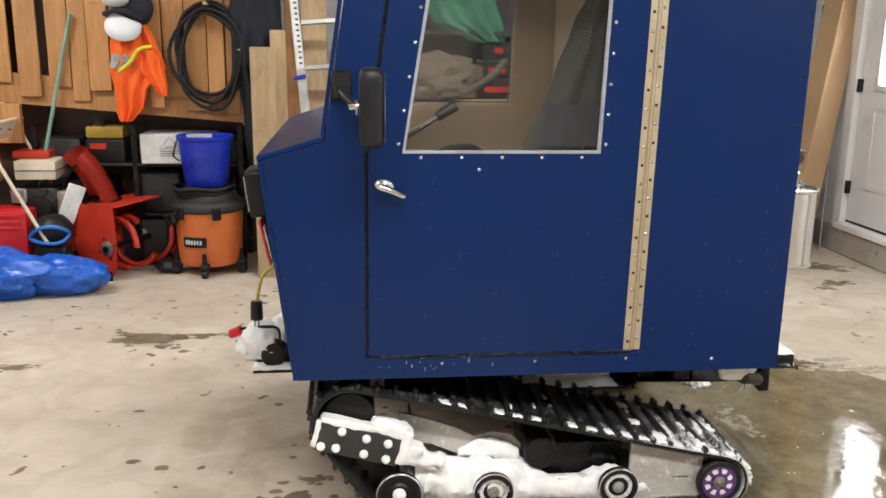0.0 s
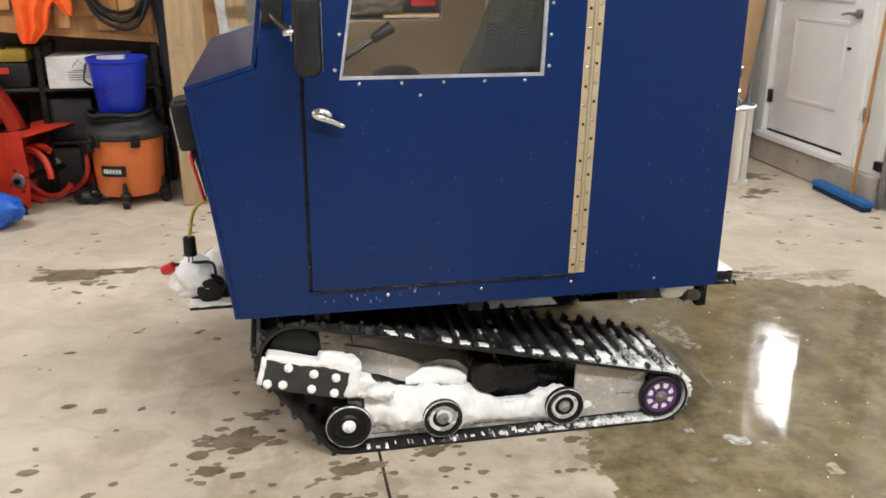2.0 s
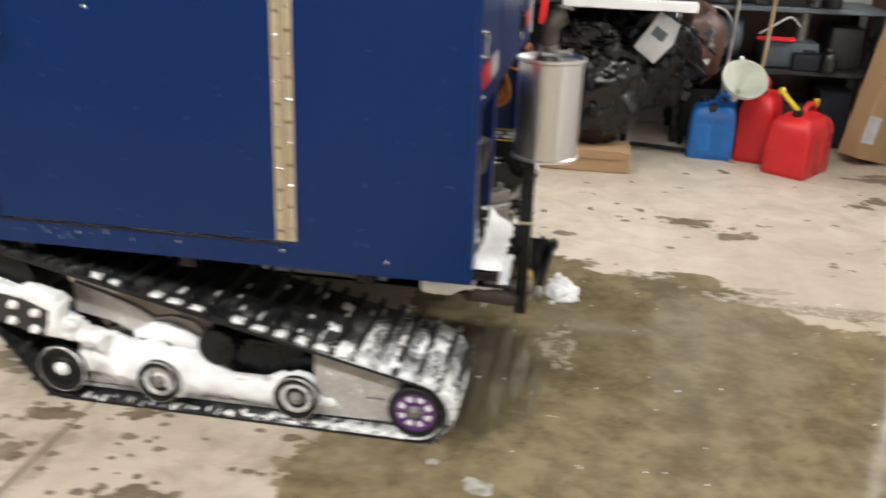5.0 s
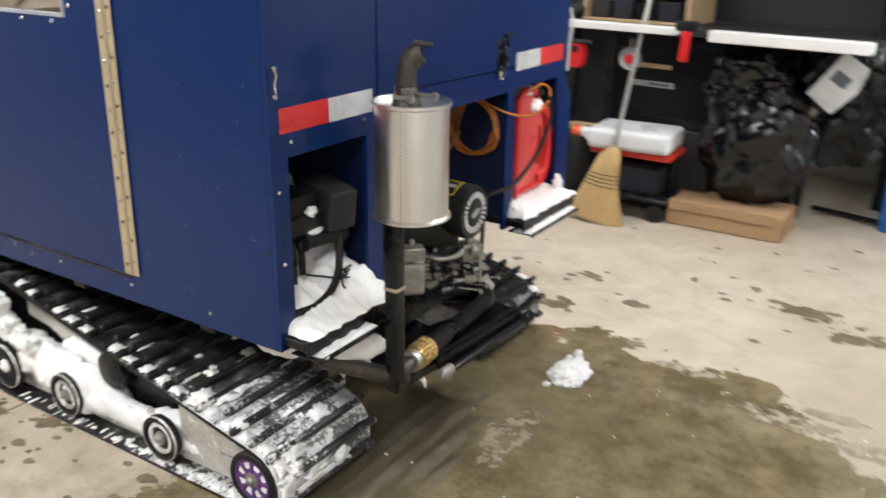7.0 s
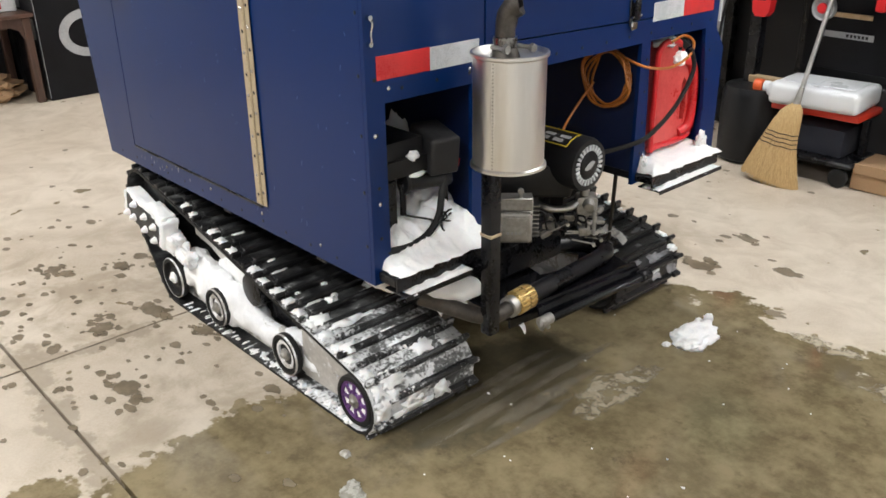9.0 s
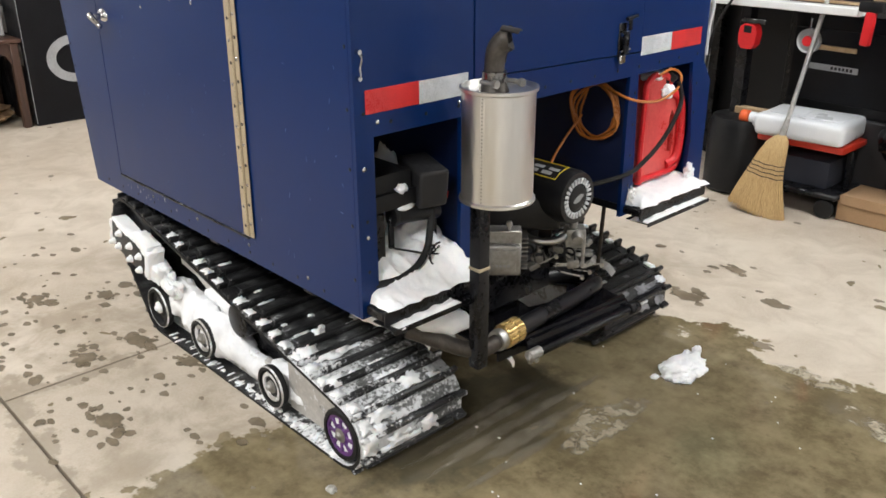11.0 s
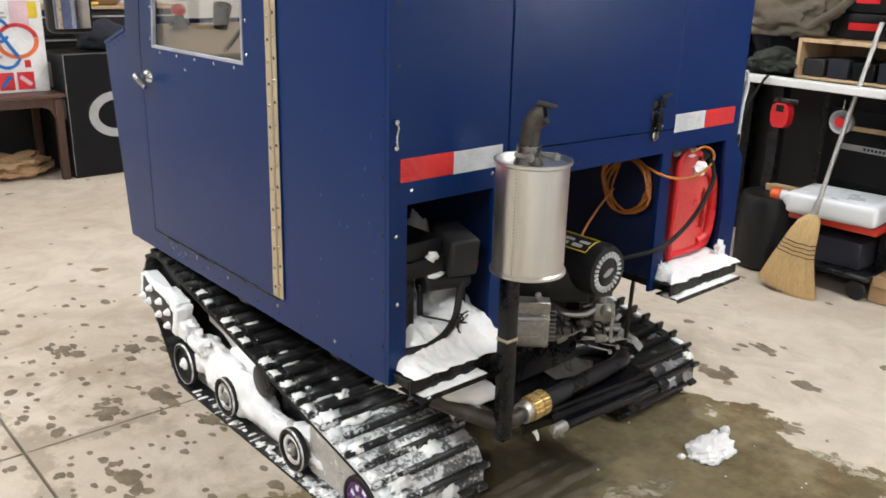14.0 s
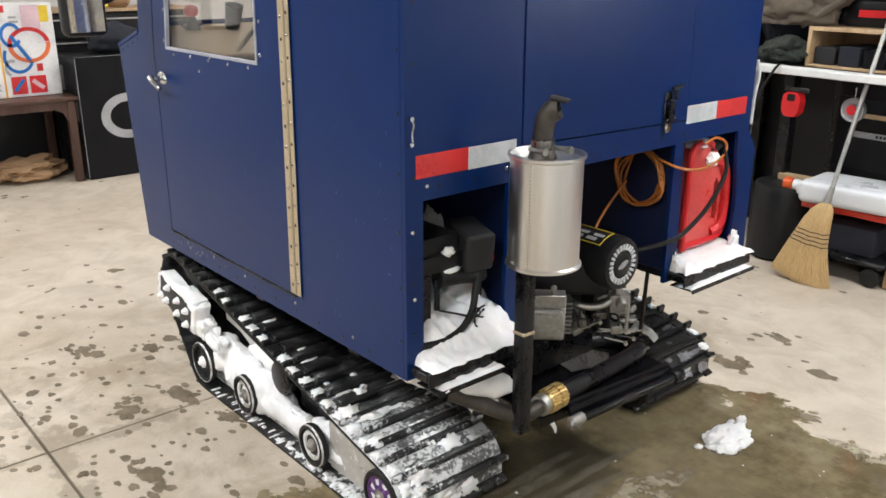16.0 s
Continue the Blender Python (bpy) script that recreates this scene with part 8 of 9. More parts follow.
pb = thing("push_broom", (3.77, 5.06, 0), "blue push broom with a wooden handle by the side door", "broom")
PM = Matrix.Translation((3.77, 5.06, 0)) @ pose(0, 0, 0, 0, 0, 86)
part("bristles", box((-0.3, -0.036, 0.002), (0.3, 0.036, 0.034), PM, bev=0.006), BRISTLE, pb)
part("broom_block", box((-0.31, -0.04, 0.035), (0.31, 0.04, 0.07), PM, bev=0.006), BROOMBLUE, pb)
part("handle", tube([(3.77, 4.96, 0.071), (3.81, 4.98, 0.7), (3.85, 5.0, 1.6)], 0.0125, 12), PINE, pb, "wooden handle")
hol = thing("wall_switch", (EAST, 5.0, 1.4), "white wall control box by the door", "switch box")
part("switch_cover", box((EAST - 0.045, 4.98, 1.38), (EAST - 0.001, 5.1, 1.52), bev=0.008), WHITEPL, hol)
lone("door_catch", box((EAST - 0.03, 5.07, 0.52), (EAST - 0.001, 5.11, 0.63), bev=0.006), GALV, "galvanised latch plate on the wall", "latch plate")

# ---- west side: side table, boxes, drawer chest ----
tb2 = thing("side_table", (-3.6, 2.9, 0), "dark wooden side table with a carved apron", "table")
part("table_top", box((-3.95, 2.3, 0.585), (-3.3, 3.38, 0.61), bev=0.006, seg=2), DARKWOOD, tb2)
for x, y in ((-3.36, 3.3), (-3.92, 3.3), (-3.36, 2.36), (-3.92, 2.36)):
    part("leg", box((x, y, 0), (x + 0.05, y + 0.055, 0.584), bev=0.006), DARKWOOD, tb2)
ap = [(2.416, 0.584), (3.299, 0.584), (3.299, 0.44), (3.27, 0.5), (3.22, 0.525), (2.5, 0.525), (2.44, 0.5), (2.416, 0.44)]
part("apron", sheet(ap, [], lambda u, v, w: (-3.34 + w, u, v), 0.018), DARKWOOD, tb2, smooth=False)
toy = thing("toy_box", (-3.55, 3.0, 0.61), "white toy carton printed with a red and blue race loop", "box")
part("carton_body", box((-3.68, 2.55, 0.612), (-3.5, 3.34, 1.24), bev=0.004), WHITEPRINT, toy)
TF = Matrix.Translation((-3.4985, 2.55, 0.612)) @ pose(0, 0, 0, 90, 0, 90)
def ring_print(name, u, v, r, w, a0, a1, material, sq=1.0):
    n = 18
    pts = [(u + r * math.cos(radians(a0 + (a1 - a0) * i / n)), v + sq * r * math.sin(radians(a0 + (a1 - a0) * i / n))) for i in range(n + 1)]
    inn = [(u + (r - w) * math.cos(radians(a0 + (a1 - a0) * i / n)), v + sq * (r - w) * math.sin(radians(a0 + (a1 - a0) * i / n))) for i in range(n + 1)]
    return part(name, sheet(pts + inn[::-1], [], lambda p, q, k: TF @ Vector((p, q, k * 0.8)), 0.0012), material, toy, smooth=False)
PINK = mat("print_pink", (0.7, 0.5, 0.55), 0.5)
ring_print("print_loop", 0.61, 0.35, 0.14, 0.03, 10, 185, REDREF, 0.86)
ring_print("print_loop", 0.61, 0.35, 0.14, 0.03, 187, 368, mat("print_orange", (0.75, 0.16, 0.04), 0.5), 0.86)
ring_print("print_loop", 0.5, 0.42, 0.07, 0.02, 20, 330, BLUECAN, 1.2)
ring_print("print_loop", 0.53, 0.27, 0.1, 0.02, 150, 340, BLUECAN, 1.1)
ring_print("print_loop", 0.48, 0.2, 0.05, 0.018, 60, 250, GREYPRINT, 1.2)
for u0, v0, u1, v1, mt in ((0.2, 0.0, 0.3, 0.3, BLUECAN), (0.28, 0.22, 0.4, 0.42, REDREF), (0.415, 0.0, 0.427, 0.62, mat("print_yellow", (0.85, 0.42, 0.04), 0.5)), (0.46, 0.02, 0.56, 0.14, REDREF), (0.58, 0.02, 0.69, 0.14, REDPL), (0.7, 0.5, 0.76, 0.61, YELLOW),
                           (0.44, 0.57, 0.48, 0.615, REDREF), (0.64, 0.17, 0.68, 0.22, REDREF), (0.58, 0.45, 0.7, 0.615, PINK)):
    part("print_patch", box((u0, v0, 0), (u1, v1, 0.0011 if mt is not PINK else 0.0007), TF, bev=0), mt, toy)
part("print_stripe", box((-0.05, -0.012, 0), (0.05, 0.012, 0.0016), TF @ Matrix.Translation((0.51, 0.08, 0)) @ pose(0, 0, 0, 0, 0, 50), bev=0), BLUECAN, toy)
part("print_stripe", box((-0.045, -0.014, 0), (0.045, 0.014, 0.0016), TF @ Matrix.Translation((0.635, 0.08, 0)) @ pose(0, 0, 0, 0, 0, -40), bev=0), PINK, toy)
part("print_stripe", box((-0.1, -0.012, 0), (0.1, 0.012, 0.0016), TF @ Matrix.Translation((0.55, 0.33, 0)) @ pose(0, 0, 0, 0, 0, -58), bev=0), BLUECAN, toy)
bar_text("print_bars", toy, TF @ Matrix.Translation((0, 0, 0.0012)), [(0.3, 0.3, 0.06), (0.3, 0.34, 0.075), (0.5, 0.5, 0.06), (0.5, 0.53, 0.05), (0.31, 0.08, 0.08), (0.31, 0.05, 0.08), (0.31, 0.5, 0.07)], GREYPRINT, 0.014)
gb = thing("black_carton", (-3.5, 3.7, 0), "tall black carton with a large pale ring mark", "box")
part("carton_body", box((-3.78, 3.385, 0.002), (-3.3, 4.05, 0.875), bev=0.004), BOXBLACK, gb)
n = 36
GC = (3.72, 0.44)
out = [(GC[0] + 0.2 * math.cos(radians(35 + 310 * i / n)), GC[1] + 0.165 * math.sin(radians(35 + 310 * i / n))) for i in range(n + 1)]
inn = [(GC[0] + 0.135 * math.cos(radians(35 + 310 * i / n)), GC[1] + 0.105 * math.sin(radians(35 + 310 * i / n))) for i in range(n + 1)]
part("ring_mark", sheet(out + inn[::-1], [], lambda u, v, w: (-3.2998 + w, u, v), 0.0012), GREYPRINT, gb, "pale grey ring mark", smooth=False)
part("ring_bar", box((-3.2998, 3.74, 0.415), (-3.2985, 3.88, 0.46), bev=0), GREYPRINT, gb)
part("worn_edge", box((-3.302, 3.3835, 0.02), (-3.2992, 3.3865, 0.873), bev=0), GREYPRINT, gb, "pale worn edge")
part("worn_edge", box((-3.3015, 3.388, 0.8735), (-3.2992, 4.04, 0.8758), bev=0), GREYPRINT, gb)
part("side_label", box((-3.7, 3.3828, 0.62), (-3.58, 3.3846, 0.8), bev=0), WHITEPRINT, gb, "white label")
part("side_label", box((-3.66, 3.3828, 0.42), (-3.36, 3.3846, 0.56), bev=0), GREYPRINT, gb)
part("hand_slot", box((-3.6, 3.3822, 0.59), (-3.5, 3.3846, 0.62), bev=0), RUBBER, gb)
bm = bmesh.new()
lump(bm, (-3.52, 3.74, 0.975), (0.13, 0.18, 0.115), 9, 0.2, 3, 4, flat=0.878)
lump(bm, (-3.46, 3.9, 0.93), (0.08, 0.09, 0.05), 14, 0.2, 4, 3, flat=0.878)
lone("knit_hat", bm, NAVY, "black knitted hat on the black carton", "hat")
dc = thing("drawer_chest", (-4.2, 3.9, 0), "black steel drawer chest with bright drawer edges", "tool chest")
part("chest_body", box((-4.5, 3.4, 0.02), (-3.97, 4.6, 1.14), bev=0.01), PLASTIC, dc)
for i in range(6):
    d = part("drawer", box((-3.968, 3.43, 0.1 + i * 0.17), (-3.955, 4.57, 0.255 + i * 0.17), bev=0.004), PLASTIC, dc)
    part("drawer_edge", box((-3.956, 3.45, 0.232 + i * 0.17), (-3.944, 4.55, 0.245 + i * 0.17), bev=0.003), ALU, d, "bright drawer edge")
part("top_mat", box((-4.5, 3.4, 1.141), (-3.95, 4.6, 1.165), bev=0.004), PALE, dc, "pale wooden top")
lone("paper_sack", lump(bmesh.new(), (-4.15, 3.95, 1.26), (0.16, 0.22, 0.12), 31, 0.25, 4, 3, flat=1.166), CARD, "crumpled brown paper sack on the chest", "paper sack")
lone("screwdriver", tube([(-4.0, 3.75, 1.182), (-4.02, 3.92, 1.182)], 0.014, 8), YELLOW, "yellow-handled screwdriver on the chest", "screwdriver")
bm = bmesh.new()
lump(bm, (-3.65, 3.05, 0.07), (0.2, 0.24, 0.09), 41, 0.45, 5, 4, flat=0.0)
lump(bm, (-3.75, 2.7, 0.06), (0.2, 0.3, 0.07), 47, 0.4, 5, 4, flat=0.0)
lone("crumpled_paper", bm, CARD, "crumpled brown packing paper under the side table", "packing paper")
lone("storage_bin", box((-4.4, 2.4, 0.0), (-3.97, 3.36, 0.5), bev=0.02, seg=2), DARKSTUFF, "dark storage bin behind the side table", "storage bin", "storage bins")

# ---- loose things on the machine ----
can = thing("fuel_can", (1.35, 3.83, 0.577), "red plastic fuel can strapped in the rear bay", "fuel can")
CAN = [(3.78, 0.61), (3.8, 0.6), (3.97, 0.6), (4.005, 0.62), (4.02, 0.66), (4.015, 0.8), (3.985, 0.86), (3.93, 0.885), (3.9, 0.935), (3.83, 0.945), (3.795, 0.925), (3.782, 0.88)]
bm = sheet(CAN, [[(3.94, 0.67), (3.965, 0.665), (3.972, 0.7), (3.968, 0.79), (3.95, 0.815), (3.938, 0.79)]], lambda u, v, w: (1.405 - w, u, v), 0.17)
part("can_body", bm, FADEDRED, can, smooth=False)
part("can_rim", tube(glide([(1.406, u, v) for u, v in CAN], 3, True), 0.011, 8, closed=True), REDPL, can, "bright red moulded rim")
part("can_handle", tube(glide([(1.402, 3.93, 0.878), (1.41, 3.975, 0.855), (1.412, 3.996, 0.8), (1.412, 4.0, 0.7), (1.41, 3.985, 0.64), (1.402, 3.94, 0.622)]), 0.017, 12), REDPL, can, "bright red handle")
part("filler_cap", rod((1.37, 3.91, 0.9), (1.41, 3.93, 0.945), 0.028, bev=0.006), PLASTIC, can, "black filler cap")
part("foot", box((1.25, 3.8, 0.556), (1.39, 3.98, 0.599), bev=0.005), REDPL, can)
bm = lump(bmesh.new(), (1.38, 3.85, 0.94), (0.04, 0.045, 0.02), 5, 0.45, 4)
lump(bm, (1.41, 3.9, 0.885), (0.02, 0.03, 0.025), 9, 0.45, 4)
part("snow_cap", bm, SNOW, can, "snow on the can")
hose = thing("orange_hose", (1.32, 3.63, 0.6), "thin orange air hose hung in a coil", "hose")
for i in range(5):
    n = 26
    bm = tube([(1.33 + (0.07 + 0.006 * i) * math.cos(6.283 * k / n) + 0.01 * math.sin(k * 0.7 + i), 3.638 - 0.007 * i, 0.85 + (0.092 - 0.004 * (i % 3)) * math.sin(6.283 * k / n)) for k in range(n)], 0.0042, 6, closed=True)
    part("loop", bm, ORANGEHOSE, hose)
part("tail", tube(glide([(1.36, 3.62, 0.935), (1.46, 3.63, 0.905), (1.475, 3.75, 0.885), (1.478, 3.85, 0.91), (1.475, 3.87, 0.95), (1.47, 3.82, 0.975), (1.46, 3.77, 0.96)]), 0.0045, 6), ORANGEHOSE, hose)
part("tail", tube(glide([(1.28, 3.62, 0.83), (1.27, 3.55, 0.76), (1.3, 3.45, 0.7), (1.36, 3.4, 0.66)]), 0.0042, 6), ORANGEHOSE, hose)
lone("fuel_line", tube(glide([(1.475, 3.86, 0.93), (1.485, 3.87, 0.86), (1.48, 3.8, 0.76), (1.47, 3.7, 0.69), (1.46, 3.62, 0.665), (1.38, 3.5, 0.63), (1.36, 3.42, 0.6)]), 0.0075, 8), RUBBER, "black rubber fuel line from the can to the engine", "fuel line")
batt = thing("battery_box", (1.3, 2.75, 0.577), "black starter box with cables in the rear bay", "battery box")
body = part("box_body", box((1.18, 2.64, 0.762), (1.395, 2.788, 0.852), bev=0.008, seg=2), PLASTIC, batt)
part("box_lip", box((1.19, 2.642, 0.76), (1.407, 2.792, 0.806), bev=0.006, seg=2), PLASTIC, body)
part("box_cover", box((-0.1, 0.0, -0.052), (0.03, 0.084, 0.05), Matrix.Translation((1.4, 2.792, 0.8)) @ pose(0, 0, 0, 0, 8, -14), bev=0.012, seg=3), DARKSTUFF, batt, "dark grey angled cover")
bm = rod((1.395, 2.725, 0.738), (1.4, 2.868, 0.722), 0.021, seg=18, bev=0.004)
add_rod(bm, (1.395, 2.715, 0.739), (1.396, 2.728, 0.7375), 0.026, seg=18, bev=0.003)
part("motor", bm, PLASTIC, batt)
part("bracket", box((1.375, 2.656, 0.577), (1.405, 2.69, 0.759), bev=0.004), BLACK, batt)
part("bracket", box((1.39, 2.706, 0.655), (1.402, 2.722, 0.742), bev=0.003), BLACK, batt)
part("bracket", box((1.38, 2.852, 0.577), (1.402, 2.868, 0.722), bev=0.003), BLACK, batt)
part("cable", tube(glide([(1.44, 2.62, 0.594), (1.45, 2.69, 0.594), (1.448, 2.75, 0.608), (1.435, 2.8, 0.64), (1.42, 2.826, 0.69), (1.41, 2.846, 0.735)]), 0.0095, 10), RUBBER, batt, "thick black cable")
part("cable", tube(glide([(1.41, 2.71, 0.66), (1.425, 2.76, 0.642), (1.435, 2.81, 0.625), (1.44, 2.84, 0.64)]), 0.0028, 6), RUBBER, batt)
part("cable", tube(glide([(1.4, 2.86, 0.735), (1.415, 2.885, 0.75), (1.41, 2.9, 0.768)]), 0.0025, 6), REDPL, batt, "thin red wire")
rg = random.Random(17)
bm = bmesh.new()
for k in range(7):
    p = Vector((1.44, 2.806, 0.628))
    q = p + Vector((rg.uniform(0.0, 0.02), rg.uniform(-0.035, 0.04), rg.uniform(-0.045, 0.03)))
    add_tube(bm, glide([p, p.lerp(q, 0.5) + Vector((0.01, rg.uniform(-0.02, 0.02), rg.uniform(-0.01, 0.02))), q]), 0.0026, 6)
part("wire_bundle", bm, RUBBER, batt, "knot of black wires")
# ---- snow ----
def snow(name, bm, label):
    ob = lone(name, bm, SNOW, label, "snow", kind="stuff")
    ob.data.set_sharp_from_angle(angle=math.pi)
    return ob


def drift(bm, x0, x1, y0, y1, z, high, seed, n=26, grain=9.0):
    """A bank of loose snow on a ledge: a rough height field that thins out to its edges."""
    top = []
    for i in range(n + 1):
        row = []
        for j in range(n + 1):
            u, v = i / n, j / n
            x, y = x0 + (x1 - x0) * u, y0 + (y1 - y0) * v
            e = min(1.0, 7 * min(u, 1 - u, v, 1 - v)) ** 0.5
            f = noise.fractal((x * grain, y * grain, seed), 0.9, 2.0, 6)
            h = max(0.0, high(u, v) * (0.85 + 0.5 * f) + 0.007 * noise.fractal((x * 38, y * 38, seed + 4), 0.8, 2.0, 4)) * e
            wob = 0.012 * noise.noise((x * 30, y * 30, seed))
            row.append(bm.verts.new((x + wob, y + wob, z + h)))
        top.append(row)
    low = z + 0.0012
    for i in range(n):
        for j in range(n):
            if max(v.co.z for v in (top[i][j], top[i + 1][j], top[i + 1][j + 1], top[i][j + 1])) < low:
                continue
            bm.faces.new((top[i][j], top[i + 1][j], top[i + 1][j + 1], top[i][j + 1]))
    bmesh.ops.delete(bm, geom=[v for v in bm.verts if not v.link_faces], context="VERTS")
    return bm


def log(bm, pts, radii, seed, rough=0.22, seg=22, squash=1.0, per=8):
    """Packed snow along a line: a rough roll of changing thickness."""
    line = glide(pts, per)
    rad = [radii[min(len(radii) - 1, i // per)] * (1 - (i % per) / per) + radii[min(len(radii) - 1, i // per + 1)] * ((i % per) / per) for i in range(len(line))]
    rings = []
    for p, r in zip(line, rad):
        ring = []
        for k in range(seg):
            a = 2 * math.pi * k / seg
            d = Vector((0, math.cos(a) * squash, math.sin(a)))
            w = 1 + rough * noise.fractal((p + d * r) * 11 + Vector((seed, 0, seed)), 0.9, 2.0, 6) + 0.1 * noise.fractal((p + d * r) * 42, 0.9, 2.0, 4)
            ring.append(bm.verts.new(p + d * r * w))
        rings.append(ring)
    for a, b in zip(rings, rings[1:]):
        for k in range(seg):
            bm.faces.new((a[k], a[(k + 1) % seg], b[(k + 1) % seg], b[k]))
    bm.faces.new(rings[0][::-1])
    bm.faces.new(rings[-1])
    return bm


bm = drift(bmesh.new(), 1.08, 1.521, 2.597, 2.93, 0.5575, lambda u, v: 0.21 * (1 - u) ** 0.95 + 0.016 + 0.36 * max(0, v - 0.55) * min(1, u * 3) * (1.2 - u), 3, 64)
lump(bm, (1.41, 2.74, 0.812), (0.012, 0.016, 0.012), 3.4, 0.5, 5, 3)
lump(bm, (1.405, 2.755, 0.7585), (0.012, 0.03, 0.006), 6.4, 0.5, 5, 3)
snow("snow_drift", bm, "loose snow drifted on the rear deck")
snow("snow_drift", drift(bmesh.new(), 1.475, 1.538, 2.612, 2.83, 0.5105, lambda u, v: 0.012, 6, 16, 20), "snow lying on the lower angle")
bm = drift(bmesh.new(), 1.1, 1.521, 3.655, 4.035, 0.5575, lambda u, v: 0.012 + 0.2 * max(0, v - 0.72) * (1.25 - u) + 0.06 * (1 - u) + 0.04 * max(0, 0.14 - v) * 8, 9, 40)
lump(bm, (1.462, 4.0, 0.585), (0.016, 0.018, 0.035), 4, 0.6, 6, 4)
lump(bm, (1.46, 3.67, 0.58), (0.014, 0.014, 0.03), 8, 0.6, 6, 4)
snow("snow_drift", bm, "loose snow drifted on the rear deck")
snow("snow_drift", drift(bmesh.new(), 1.475, 1.538, 3.66, 4.022, 0.5105, lambda u, v: 0.011, 12, 18, 20), "snow lying on the lower angle")


def clod(bm, lo, hi, seed, amp=0.012, m=None, cuts=7, freq=26.0):
    """A rough block of packed snow."""
    m = m or Matrix()
    part_bm = bmesh.new()
    add_box(part_bm, lo, hi, bev=min(b - a for a, b in zip(lo, hi)) * 0.3, seg=2)
    bmesh.ops.subdivide_edges(part_bm, edges=part_bm.edges[:], cuts=cuts, use_grid_fill=True)
    part_bm.normal_update()
    keep = {}
    for v in part_bm.verts:
        k = amp * noise.fractal(v.co * freq + Vector((seed * 5.1, seed, seed * 2.3)), 0.8, 2.0, 5)
        keep[v.index] = bm.verts.new(m @ (v.co + v.normal * k))
    for f in part_bm.faces:
        bm.faces.new([keep[v.index] for v in f.verts])
    part_bm.free()
    return bm


bm = log(bmesh.new(), [(1.3, 2.66, 0.475), (1.38, 2.7, 0.465), (1.45, 2.77, 0.45), (1.5, 2.83, 0.44), (1.52, 2.87, 0.43)], [0.02, 0.03, 0.038, 0.036, 0.012], 21, 0.55, 24)
lump(bm, (1.5, 2.83, 0.38), (0.012, 0.012, 0.025), 3, 0.4, 4)
lump(bm, (1.46, 2.78, 0.395), (0.01, 0.012, 0.03), 7, 0.4, 4)
snow("snow_crust", bm, "snow frozen on the pipe under the deck")


def flake(bm, c, size, normal, seed):
    """A thin ragged cake of snow lying on the belt."""
    up = Vector(normal).normalized()
    run = Vector((up.z, 0, -up.x)).normalized()
    turn = Matrix((run, up.cross(run), up)).transposed().to_4x4()
    m = Matrix.Translation(c) @ turn
    n = 26
    lower, upper = [], []
    for i in range(n):
        a = 2 * math.pi * i / n
        ex = 1 / max(abs(math.cos(a)), abs(math.sin(a)))
        w = min(ex, 1.25) * (1 + 0.55 * noise.fractal((math.cos(a) * 2.2 + seed, math.sin(a) * 2.2, seed * 1.3), 0.6, 2.0, 5))
        lower.append(bm.verts.new(m @ Vector((size[0] * w * math.cos(a), size[1] * w * math.sin(a), 0))))
        upper.append(bm.verts.new(m @ Vector((size[0] * w * 0.88 * math.cos(a), size[1] * w * 0.9 * math.sin(a), size[2] * (0.7 + 0.6 * noise.noise((seed, i * 0.7, 2)))))))
    bm.faces.new(upper)
    for i in range(n):
        j = (i + 1) % n
        bm.faces.new((lower[i], lower[j], upper[j], upper[i]))


